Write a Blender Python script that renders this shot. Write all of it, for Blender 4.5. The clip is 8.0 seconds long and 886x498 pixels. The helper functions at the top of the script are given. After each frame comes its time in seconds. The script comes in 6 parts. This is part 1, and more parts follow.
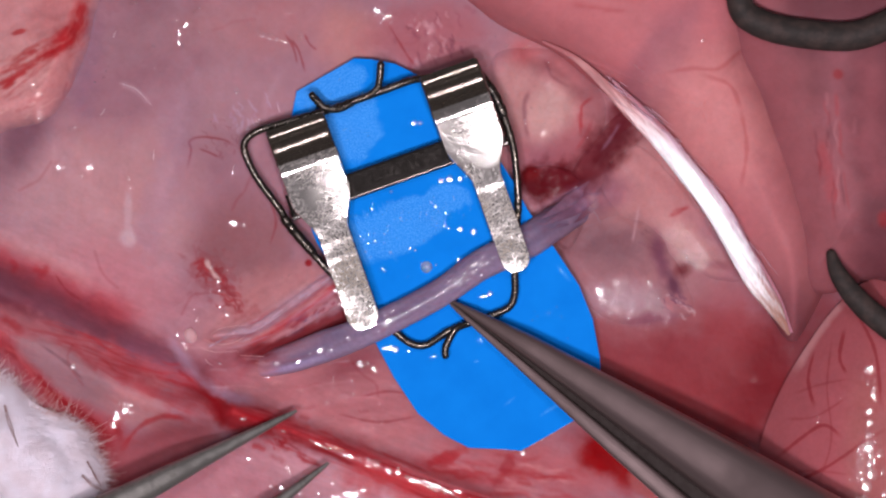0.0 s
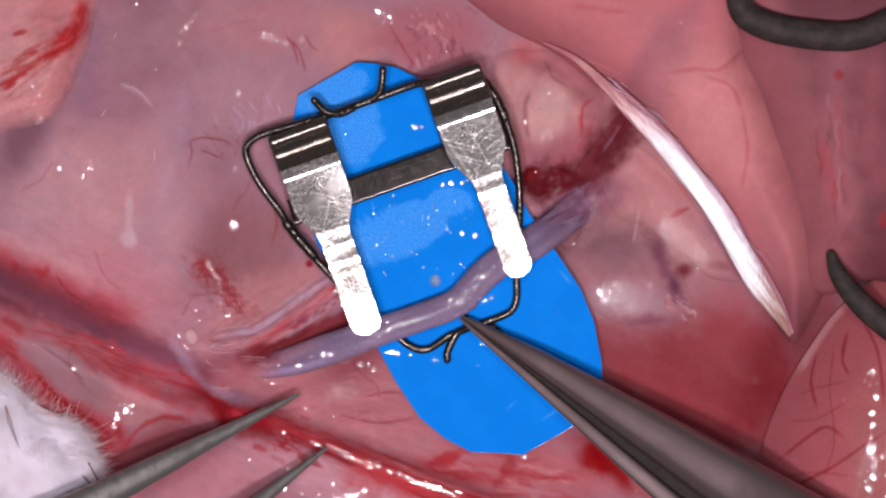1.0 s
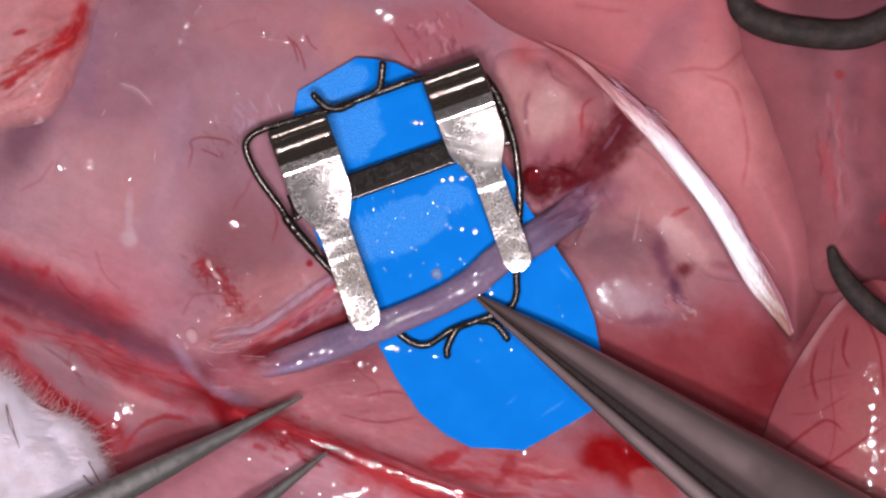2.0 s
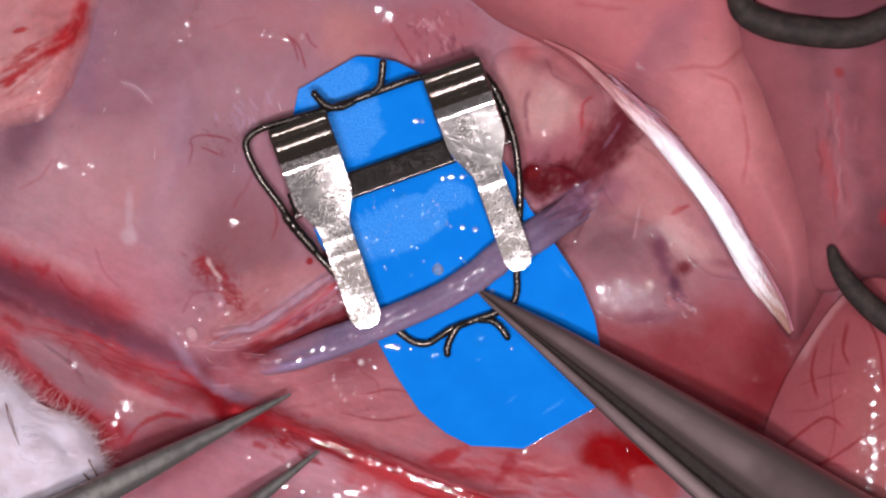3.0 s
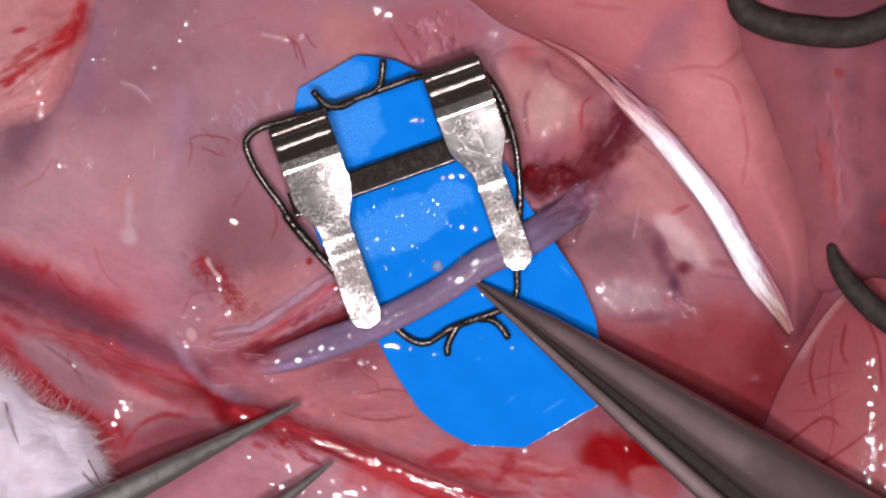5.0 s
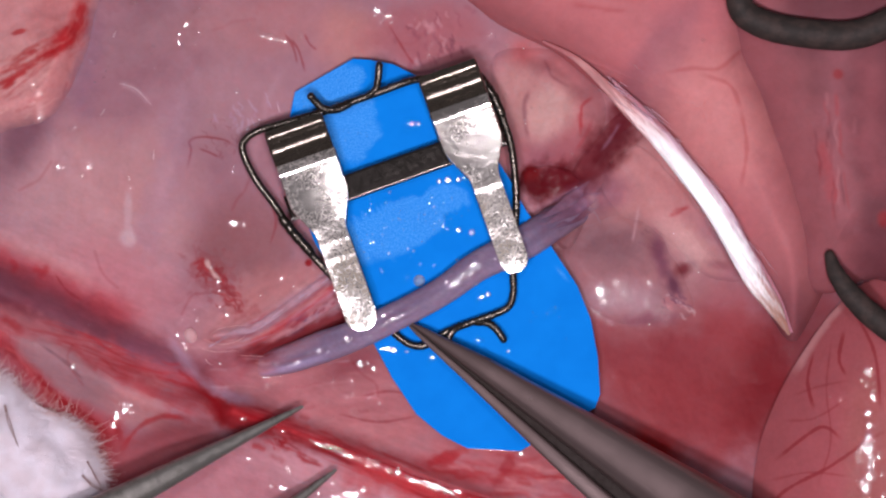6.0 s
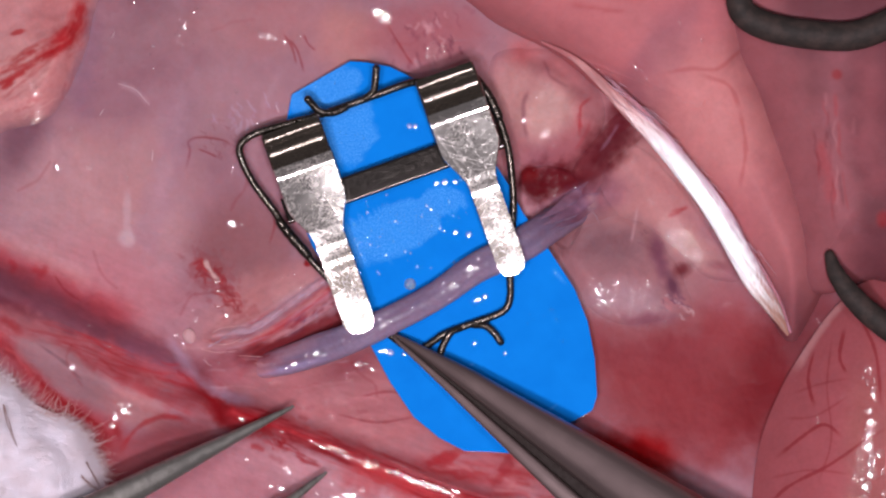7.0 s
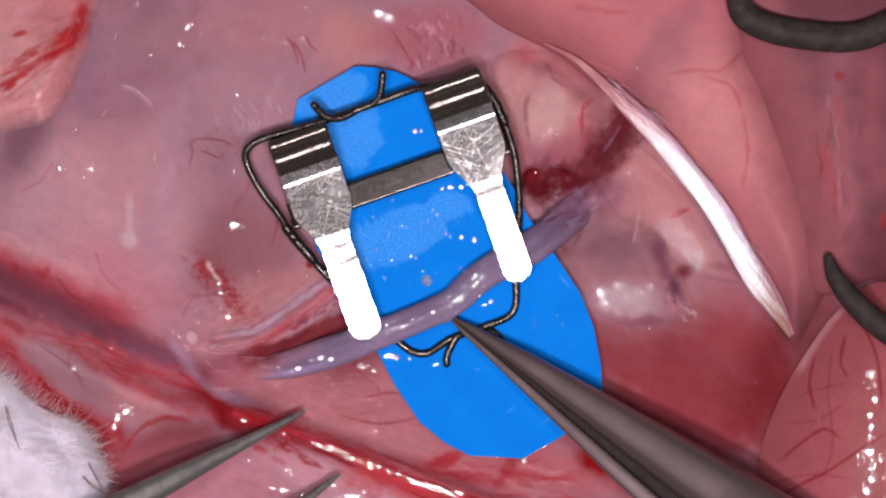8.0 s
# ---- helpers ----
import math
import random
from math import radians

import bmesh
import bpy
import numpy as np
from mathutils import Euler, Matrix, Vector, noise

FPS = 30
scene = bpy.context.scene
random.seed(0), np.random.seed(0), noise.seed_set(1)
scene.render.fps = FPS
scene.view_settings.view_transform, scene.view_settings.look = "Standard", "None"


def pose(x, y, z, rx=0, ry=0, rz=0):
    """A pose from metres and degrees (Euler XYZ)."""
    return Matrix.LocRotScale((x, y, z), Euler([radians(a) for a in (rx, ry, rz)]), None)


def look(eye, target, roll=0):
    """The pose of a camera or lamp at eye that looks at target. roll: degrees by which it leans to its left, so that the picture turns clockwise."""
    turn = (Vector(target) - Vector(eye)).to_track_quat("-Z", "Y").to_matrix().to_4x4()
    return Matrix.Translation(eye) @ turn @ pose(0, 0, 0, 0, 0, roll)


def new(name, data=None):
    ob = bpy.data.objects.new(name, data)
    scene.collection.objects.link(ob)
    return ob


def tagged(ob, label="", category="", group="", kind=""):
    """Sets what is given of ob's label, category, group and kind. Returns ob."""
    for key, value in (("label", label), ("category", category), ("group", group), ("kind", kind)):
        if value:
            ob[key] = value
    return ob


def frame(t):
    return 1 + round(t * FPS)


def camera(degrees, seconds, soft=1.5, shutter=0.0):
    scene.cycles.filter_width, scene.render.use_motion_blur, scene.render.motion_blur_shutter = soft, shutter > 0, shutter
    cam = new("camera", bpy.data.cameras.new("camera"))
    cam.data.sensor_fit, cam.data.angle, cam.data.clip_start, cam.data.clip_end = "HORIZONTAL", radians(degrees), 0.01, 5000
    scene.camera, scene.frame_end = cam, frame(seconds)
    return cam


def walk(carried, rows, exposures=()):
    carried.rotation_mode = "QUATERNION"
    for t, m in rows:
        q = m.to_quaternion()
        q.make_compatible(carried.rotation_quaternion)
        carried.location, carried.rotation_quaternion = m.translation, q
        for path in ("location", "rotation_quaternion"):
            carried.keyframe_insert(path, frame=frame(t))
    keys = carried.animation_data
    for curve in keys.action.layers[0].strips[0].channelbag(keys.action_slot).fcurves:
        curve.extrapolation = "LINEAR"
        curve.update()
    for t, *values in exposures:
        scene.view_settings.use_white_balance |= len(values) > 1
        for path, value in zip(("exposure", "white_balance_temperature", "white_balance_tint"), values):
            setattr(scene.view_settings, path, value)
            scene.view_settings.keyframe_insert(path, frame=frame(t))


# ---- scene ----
# A rat's neck under an operating microscope. Lengths below are in millimetres unless MM is applied.
import mathutils.bvhtree

MM = 0.001
cam = camera(8.0085, 8.0, soft=2.3)
walk(cam, [(0.0, pose(0, 0, 0.2)), (8.0, pose(0, 0, 0.2))])

# ---------------------------------------------------------------- light
world = bpy.data.worlds.new("world")
scene.world = world
world.use_nodes = True
world.node_tree.nodes["Background"].inputs[0].default_value = (0.6, 0.65, 0.7, 1)
world.node_tree.nodes["Background"].inputs[1].default_value = 0.05


def microscope_lamp(x, y, z, radius, watts, colour):
    data = bpy.data.lights.new("microscope_lamp", "AREA")
    data.shape, data.size, data.energy, data.color = "DISK", 2 * radius * MM, watts, colour
    ob = new("microscope_lamp", data)
    ob.matrix_world = look((x * MM, y * MM, z * MM), (0, 0, 0))
    return ob


GLOW = (1.0, 0.912, 0.992)
microscope_lamp(-24, -22, 203, 5.5, 0.148, GLOW)
microscope_lamp(-3, -33, 203, 5.5, 0.137, GLOW)
microscope_lamp(18, -25, 203, 5.5, 0.137, GLOW)
microscope_lamp(3, 27, 203, 5.5, 0.07, GLOW)
scene.view_settings.exposure = 0.0


# ---------------------------------------------------------------- numeric helpers
def lin(r, g, b):
    """Surface colour from 0..255 display values under the lamps."""
    return 0.84 * np.array([((c / 255 + 0.055) / 1.055) ** 2.4 if c > 10 else c / 255 / 12.92 for c in (r, g, b)])


def step(a, b, x):
    t = np.clip((x - a) / (b - a), 0, 1)
    return t * t * (3 - 2 * t)


def lattice(ix, iy, seed):
    h = np.sin(ix * 127.1 + iy * 311.7 + seed * 74.7) * 43758.5453
    return h - np.floor(h)


def vnoise(x, y, seed=0):
    """Gradient noise, about -0.5..0.5."""
    ix, iy = np.floor(x), np.floor(y)
    fx, fy = x - ix, y - iy
    u, v = fx ** 3 * (fx * (fx * 6 - 15) + 10), fy ** 3 * (fy * (fy * 6 - 15) + 10)

    def corner(dx, dy):
        a = lattice(ix + dx, iy + dy, seed) * 2 * math.pi
        return np.cos(a) * (fx - dx) + np.sin(a) * (fy - dy)

    a, b, c, d = corner(0, 0), corner(1, 0), corner(0, 1), corner(1, 1)
    return ((a + (b - a) * u) * (1 - v) + (c + (d - c) * u) * v) * 0.9


def fbm(x, y, scale, seed=0, octaves=4):
    """Noise of about -0.5..0.5; scale: the size of its largest lumps."""
    total, amp = 0, 0.6
    for o in range(octaves):
        ca, sa = math.cos(o * 0.9), math.sin(o * 0.9)
        u, v = (ca * x - sa * y) * 2 ** o / scale, (sa * x + ca * y) * 2 ** o / scale
        total = total + amp * vnoise(u, v, seed + o * 5)
        amp *= 0.5
    return total


def spline(points, n, closed=False):
    """n places along a Catmull-Rom curve through the points (any number of columns)."""
    p = np.array(points, float)
    m = len(p)
    if closed:
        q = np.vstack([p[-1], p, p[0], p[1]])
        s = np.linspace(0, m, n, endpoint=False)
    else:
        q = np.vstack([2 * p[0] - p[1], p, 2 * p[-1] - p[-2]])
        s = np.linspace(0, m - 1, n)
    i = np.minimum(s.astype(int), (m if closed else m - 1) - 1)
    t = (s - i)[:, None]
    a, b, c, d = q[i], q[i + 1], q[i + 2], q[i + 3]
    return 0.5 * (2 * b + (c - a) * t + (2 * a - 5 * b + 4 * c - d) * t ** 2 + (3 * b - a - 3 * c + d) * t ** 3)


def from_line(x, y, points, n=40):
    """Distance to a curve, and the way along it from 0 to 1."""
    p = spline(points, n)[:, :2]
    best, along = np.full(np.shape(x), 1e9), np.zeros(np.shape(x))
    for k in range(n - 1):
        a, e = p[k], p[k + 1] - p[k]
        t = np.clip(((x - a[0]) * e[0] + (y - a[1]) * e[1]) / max(e @ e, 1e-9), 0, 1)
        d = np.hypot(x - a[0] - t * e[0], y - a[1] - t * e[1])
        near = d < best
        best, along = np.where(near, d, best), np.where(near, (k + t) / (n - 1), along)
    return best, along


def blob(x, y, centre, rx, ry, turn=0):
    """Elliptic distance: 0 in the centre, 1 on the rim."""
    c, s = math.cos(radians(turn)), math.sin(radians(turn))
    dx, dy = x - centre[0], y - centre[1]
    return np.hypot((c * dx + s * dy) / rx, (-s * dx + c * dy) / ry)


class Tint:
    """Colour of a surface, laid on in coats."""

    def __init__(self, x, y, base):
        self.x, self.y = x, y
        self.c = np.ones(np.shape(x) + (3,)) * base
        self.grain = np.zeros(np.shape(x))

    def coat(self, mask, colour):
        m = np.clip(mask, 0, 1)[..., None]
        self.c = self.c * (1 - m) + colour * m

    def lay(self, sel, mask, colour):
        m = np.clip(mask, 0, 1)[..., None]
        self.c[sel] = self.c[sel] * (1 - m) + colour * m

    def near(self, lo, hi):
        return (self.x > lo[0]) & (self.x < hi[0]) & (self.y > lo[1]) & (self.y < hi[1])

    def patch(self, centre, rx, ry, colour, amount=1.0, turn=0, soft=0.5, ragged=0.5, grain=1.2, seed=0):
        reach = max(rx, ry) * (1 + soft + 0.5 * ragged)
        sel = self.near((centre[0] - reach, centre[1] - reach), (centre[0] + reach, centre[1] + reach))
        x, y = self.x[sel], self.y[sel]
        d = blob(x, y, centre, rx, ry, turn) + ragged * fbm(x, y, grain, seed)
        self.lay(sel, amount * (1 - step(1 - soft, 1 + soft, d)), colour)

    def streak(self, points, width, colour, amount=1.0, soft=0.6, ragged=0.3, grain=0.5, seed=0, fade=True):
        p = np.array([q[:2] for q in points])
        reach = width * (1 + soft + ragged) + 0.3
        sel = self.near(p.min(0) - reach, p.max(0) + reach)
        if not sel.any():
            return
        x, y = self.x[sel], self.y[sel]
        d, a = from_line(x, y, points)
        d = d + ragged * width * 2 * fbm(x, y, grain, seed)
        ends = np.minimum(1, 6 * np.minimum(a, 1 - a) + 0.1) if fade else 1
        self.lay(sel, amount * ends * (1 - step(width * (1 - soft), width * (1 + soft), d)), colour)

    def fray(self, points, spread, count, colours, seed=0, width=(0.02, 0.06), amount=(0.25, 0.7), wander=0.05):
        """Fine fibres strewn along a line, each with its own length, offset and colour."""
        rng = random.Random(seed)
        p = spline([q[:2] for q in points], 80)
        for _ in range(count):
            n = rng.randint(8, 30)
            i = rng.randint(0, 79 - n)
            q = p[i:i + n:max(1, n // 4)].copy()
            t = q[-1] - q[0]
            side = np.array([-t[1], t[0]]) / (np.hypot(*t) + 1e-6)
            o = rng.gauss(0, spread)
            q += side * (o + np.array([rng.gauss(0, wander) for _ in q])[:, None] * 0.7)
            self.streak(q, rng.uniform(*width), rng.choice(colours), rng.uniform(*amount), soft=0.9, ragged=0.4)

    def rough(self, centre, rx, ry, amount, turn=0):
        """A stretch of granular surface."""
        d = blob(self.x, self.y, centre, rx, ry, turn) + 0.6 * fbm(self.x, self.y, 0.8, 31)
        self.grain = np.maximum(self.grain, amount * (1 - step(0.5, 1.2, d)))

    def fibre(self, turn, scale, stretch, amount, seed=0):
        """Streaks along a direction."""
        c, s = math.cos(radians(turn)), math.sin(radians(turn))
        f = fbm((c * self.x + s * self.y) / stretch, -s * self.x + c * self.y, scale, seed, 3)
        self.c = self.c * (1 + 3 * np.asarray(amount) * f)[..., None]

    def done(self):
        return np.concatenate([self.c, self.grain[..., None]], -1)

    def mottle(self, scale, amount, seed=0):
        f = 1 + amount * 2 * fbm(self.x, self.y, scale, seed)
        self.c = self.c * f[..., None]


# ---------------------------------------------------------------- mesh helpers
def grid(v, wrap=False, cap=False):
    """Faces for a grid of places v[i, j]; wrap: j closes on itself; cap: fans close both ends."""
    ni, nj = v.shape[:2]
    i, j = np.meshgrid(np.arange(ni - 1), np.arange(nj if wrap else nj - 1), indexing="ij")
    k = (j + 1) % nj
    faces = np.stack([i * nj + j, i * nj + k, (i + 1) * nj + k, (i + 1) * nj + j], -1).reshape(-1, 4).tolist()
    flat = v.reshape(-1, 3)
    if cap:
        quads = np.array(faces)
        p = flat - flat.mean(0)
        a, b, c, d = (p[quads[:, k]] for k in range(4))
        inside_out = np.sum(a * np.cross(b, c)) + np.sum(a * np.cross(c, d)) < 0
        faces += [list(range(nj))[::-1], list(range((ni - 1) * nj, ni * nj))]
        if inside_out:
            faces = [f[::-1] for f in faces]
    return flat, faces


def join(*geos):
    verts, faces, n = [], [], 0
    for v, f in geos:
        verts.append(v)
        faces += [[q + n for q in face] for face in f]
        n += len(v)
    return np.vstack(verts), faces


def tube(points, radii, n=40, sides=12, flat=1.0, spin=0.0):
    """A round-ended tube along a curve; flat: its height to its width."""
    p = spline(points, n)
    r = np.interp(np.linspace(0, 1, n), np.linspace(0, 1, len(radii)), radii)
    t = np.gradient(p, axis=0)
    t /= np.linalg.norm(t, axis=1)[:, None] + 1e-12
    side = np.cross(t, [0, 0, 1.0])
    bad = np.linalg.norm(side, axis=1) < 1e-3
    side[bad] = [1, 0, 0]
    side /= np.linalg.norm(side, axis=1)[:, None]
    up = np.cross(side, t)
    p = np.vstack([p[0] - t[0] * r[0] * 0.9, p[0] - t[0] * r[0] * 0.55, p, p[-1] + t[-1] * r[-1] * 0.55, p[-1] + t[-1] * r[-1] * 0.9])
    r = np.concatenate([[r[0] * 0.35, r[0] * 0.8], r, [r[-1] * 0.8, r[-1] * 0.35]])
    side, up = np.vstack([side[:1]] * 2 + [side] + [side[-1:]] * 2), np.vstack([up[:1]] * 2 + [up] + [up[-1:]] * 2)
    a = np.linspace(0, 2 * math.pi, sides, endpoint=False) + spin
    v = p[:, None] + r[:, None, None] * (side[:, None] * np.cos(a)[None, :, None] + flat * up[:, None] * np.sin(a)[None, :, None])
    return grid(v, wrap=True, cap=True)


def plate(outline, bottom, top, bevel):
    """A flat plate of an outline, with bevelled rims; bottom and top are heights, or functions of places."""
    p = np.array(outline, float)
    if np.sum(p[:, 0] * np.roll(p[:, 1], -1) - p[:, 1] * np.roll(p[:, 0], -1)) < 0:
        p = p[::-1]
    e = np.roll(p, -1, 0) - np.roll(p, 1, 0)
    inward = np.stack([-e[:, 1], e[:, 0]], 1) / (np.linalg.norm(e, axis=1)[:, None] + 1e-9)
    rings = []
    for inset, side, off in ((bevel, 0, 0), (0, 0, bevel), (0, 1, -bevel), (bevel * 0.35, 1, -bevel * 0.3), (bevel, 1, 0), (bevel * 1.3, 1, 0)):
        q = p + inward * inset
        base = (top if side else bottom)
        z = base(q) if callable(base) else np.full(len(q), base)
        rings.append(np.column_stack([q, z + off]))
    return grid(np.array(rings), wrap=True, cap=True)


def mesh(name, geo, material, tint=None, smooth=True):
    data = bpy.data.meshes.new(name)
    data.from_pydata((geo[0] * MM).tolist(), [], geo[1])
    if tint is not None:
        t = tint.reshape(len(geo[0]), -1)
        c = np.zeros((len(geo[0]), 4), np.float32)
        c[:, :t.shape[1]] = np.clip(t, 0.0, 0.95)
        layer = data.color_attributes.new("tint", "FLOAT_COLOR", "POINT")
        layer.data.foreach_set("color", c.ravel())
    data.materials.append(material)
    if smooth:
        data.shade_smooth()
        data.set_sharp_from_angle(angle=radians(50))
    return data


def part(name, geo, material, parent, label="", tint=None, smooth=True):
    ob = new(name, mesh(name, geo, material, tint, smooth))
    ob.parent = parent
    return tagged(ob, label)


def thing(name, label, category, group="", kind=""):
    return tagged(new(name), label, category, group, kind)


# ---------------------------------------------------------------- materials
def shader(name, colour=(0.5, 0.5, 0.5), rough=0.4, metal=0.0, **extra):
    m = bpy.data.materials.new(name)
    m.use_nodes = True
    nodes, links = m.node_tree.nodes, m.node_tree.links
    b = nodes["Principled BSDF"]
    b.inputs["Base Color"].default_value = (*colour, 1)
    b.inputs["Roughness"].default_value, b.inputs["Metallic"].default_value = rough, metal
    for key, value in extra.items():
        b.inputs[key.replace("_", " ")].default_value = value
    return m, nodes, links, b


def coords(nodes, links, scale=(1, 1, 1), turn=0.0):
    """Object places in millimetres, turned about z and then stretched."""
    c, t, k = nodes.new("ShaderNodeTexCoord"), nodes.new("ShaderNodeMapping"), nodes.new("ShaderNodeMapping")
    t.inputs["Rotation"].default_value = (0, 0, radians(turn))
    k.inputs["Scale"].default_value = [1000 * s for s in scale]
    links.new(c.outputs["Object"], t.inputs["Vector"])
    links.new(t.outputs["Vector"], k.inputs["Vector"])
    return k.outputs["Vector"]


def noise_node(nodes, links, vector, scale, detail=4.0, rough=0.55):
    n = nodes.new("ShaderNodeTexNoise")
    n.inputs["Scale"].default_value, n.inputs["Detail"].default_value, n.inputs["Roughness"].default_value = scale, detail, rough
    links.new(vector, n.inputs["Vector"])
    return n.outputs["Fac"]


def remap(nodes, links, value, a, b, c, d):
    n = nodes.new("ShaderNodeMapRange")
    for i, v in enumerate((a, b, c, d)):
        n.inputs[i + 1].default_value = v
    links.new(value, n.inputs[0])
    return n.outputs[0]


def bump(nodes, links, target, value, distance, strength=1.0, below=None):
    n = nodes.new("ShaderNodeBump")
    n.inputs["Strength"].default_value, n.inputs["Distance"].default_value = strength, distance * MM
    links.new(value, n.inputs["Height"])
    if below is not None:
        links.new(below, n.inputs["Normal"])
    links.new(n.outputs["Normal"], target)
    return n.outputs["Normal"]


def mixed(nodes, links, factor, a, b, kind="MIX"):
    n = nodes.new("ShaderNodeMix")
    n.data_type, n.blend_type = "RGBA", kind
    for slot, v in ((0, factor), (6, a), (7, b)):
        if isinstance(v, (int, float)):
            n.inputs[slot].default_value = v
        elif isinstance(v, (tuple, list, np.ndarray)):
            n.inputs[slot].default_value = (*v, 1)
        else:
            links.new(v, n.inputs[slot])
    return n.outputs[2]


def tissue(name, lumps=0.03, lump_size=0.6, fine=0.004, wet=0.6, gloss=0.03, soft=0.25, stretch=(1, 1, 1), turn=0.0, sheen=0.05, matt=0.5, speckle=0.08):
    """Wet living tissue: tinted by the mesh, mottled, with soft relief and a film of fluid; the tint's fourth value makes it granular."""
    m, nodes, links, b = shader(name, rough=matt, Coat_Weight=wet, Coat_Roughness=gloss, Coat_IOR=1.38, Specular_IOR_Level=sheen,
                                Subsurface_Weight=soft, Subsurface_Scale=0.6 * MM, Subsurface_Radius=(1.0, 0.3, 0.22))
    t = nodes.new("ShaderNodeAttribute")
    t.attribute_name = "tint"
    v = coords(nodes, links, stretch, turn)
    large, small, cells = noise_node(nodes, links, v, 1 / lump_size, 2, 0.4), noise_node(nodes, links, v, 7, 5, 0.6), noise_node(nodes, links, v, 11, 2, 0.5)
    shade = remap(nodes, links, small, 0.3, 0.7, 1 - speckle, 1 + speckle)
    mul = nodes.new("ShaderNodeVectorMath")
    mul.operation = "SCALE"
    links.new(t.outputs["Color"], mul.inputs[0])
    links.new(shade, mul.inputs["Scale"])
    links.new(mul.outputs[0], b.inputs["Base Color"])
    first = bump(nodes, links, b.inputs["Normal"], large, lumps)
    bump(nodes, links, b.inputs["Normal"], small, fine, 1.0, first)
    coat = bump(nodes, links, b.inputs["Coat Normal"], large, lumps)
    n = bump(nodes, links, b.inputs["Coat Normal"], cells, 0.032, 1.0, coat)
    links.new(t.outputs["Alpha"], n.node.inputs["Strength"])
    film = nodes.new("ShaderNodeMath")
    film.operation = "MAXIMUM"
    links.new(remap(nodes, links, noise_node(nodes, links, v, 0.9, 2), 0.5 - 0.1 * wet, 0.66 - 0.1 * wet, 0.0, wet), film.inputs[0])
    links.new(t.outputs["Alpha"], film.inputs[1])
    links.new(film.outputs[0], b.inputs["Coat Weight"])
    return m


def steel(name, colour, rough, scratches=0.0, stain=(0.2, 0.17, 0.14), stained=0.0, grain=14, spread=0.6, metal=1.0, brushed=0.0, dull=False):
    """Worn instrument steel with patchy gloss, stains and fine scratches."""
    m, nodes, links, b = shader(name, colour, rough, metal)
    v = coords(nodes, links)
    patch, speck = noise_node(nodes, links, v, 0.8 if dull else 3.0, 5), noise_node(nodes, links, v, grain, 5, 0.7)
    gloss = remap(nodes, links, speck, 0.35, 0.65, rough * (1 - spread), rough * (1 + spread))
    dark = remap(nodes, links, speck, 0.455 if dull else 0.45, 0.58 if dull else 0.65, 0.0, stained)
    wide = remap(nodes, links, patch, 0.45 if dull else 0.35, 0.6 if dull else 0.65, 0.1, 1.0)
    mul = nodes.new("ShaderNodeMath")
    mul.operation = "MULTIPLY"
    links.new(dark, mul.inputs[0])
    links.new(wide, mul.inputs[1])
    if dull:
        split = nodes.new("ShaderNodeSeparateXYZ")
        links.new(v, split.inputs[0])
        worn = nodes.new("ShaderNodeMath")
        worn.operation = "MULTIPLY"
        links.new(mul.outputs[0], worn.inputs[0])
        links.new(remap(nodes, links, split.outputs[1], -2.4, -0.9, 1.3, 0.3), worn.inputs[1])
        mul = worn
    links.new(mixed(nodes, links, mul.outputs[0], colour, stain), b.inputs["Base Color"])
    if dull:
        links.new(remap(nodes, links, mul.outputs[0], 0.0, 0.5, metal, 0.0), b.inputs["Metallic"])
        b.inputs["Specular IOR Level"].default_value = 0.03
    normal = bump(nodes, links, b.inputs["Normal"], speck, 0.00006 if dull else 0.0003)
    if brushed:
        along = noise_node(nodes, links, coords(nodes, links, (0.12, 5.0, 5.0)), 2.0, 4, 0.7)
        normal = bump(nodes, links, b.inputs["Normal"], along, brushed, 1.0, normal)
    for turn, size in ((35, 0.5), (-20, 0.8), (78, 0.6), (-60, 0.7), (12, 1.1)) if scratches else ():
        s = coords(nodes, links, (0.2 * size, 11 * size, 1), turn)
        line = remap(nodes, links, noise_node(nodes, links, s, 3.0, 1), 0.63, 0.68, 0.0, 1.0)
        normal = bump(nodes, links, b.inputs["Normal"], line, scratches, 1.0, normal)
        add = nodes.new("ShaderNodeMath")
        add.operation = "MULTIPLY_ADD"
        add.inputs[1].default_value = 0.45 * rough
        links.new(line, add.inputs[0])
        links.new(gloss, add.inputs[2])
        gloss = add.outputs[0]
    links.new(gloss, b.inputs["Roughness"])
    return m


FASCIA = tissue("wet_fascia", lumps=0.05, lump_size=1.1, fine=0.003, wet=0.03, soft=0.4, speckle=0.035)
BULGE = tissue("bulging_muscle", lumps=0.015, lump_size=0.8, fine=0.003, wet=0.0, speckle=0.06)
MUSCLE = tissue("muscle", lumps=0.04, lump_size=1.2, fine=0.002, wet=0.0, gloss=0.05, speckle=0.04)
RIM_FILM = tissue("glistening_membrane", lumps=0.012, lump_size=0.35, fine=0.003, wet=1.0, gloss=0.06, speckle=0.1)
FAT = tissue("fatty_tissue", lumps=0.03, lump_size=0.5, fine=0.006, wet=0.15, speckle=0.05)
GLAND = tissue("gland", lumps=0.02, lump_size=0.45, fine=0.004, wet=0.0, speckle=0.05)
CLOT = tissue("clotted_blood", lumps=0.02, lump_size=0.3, fine=0.004, wet=0.06, gloss=0.15, speckle=0.07)
VESSEL = tissue("vessel_wall", lumps=0.016, lump_size=0.25, fine=0.004, wet=0.4, soft=0.35, speckle=0.06)
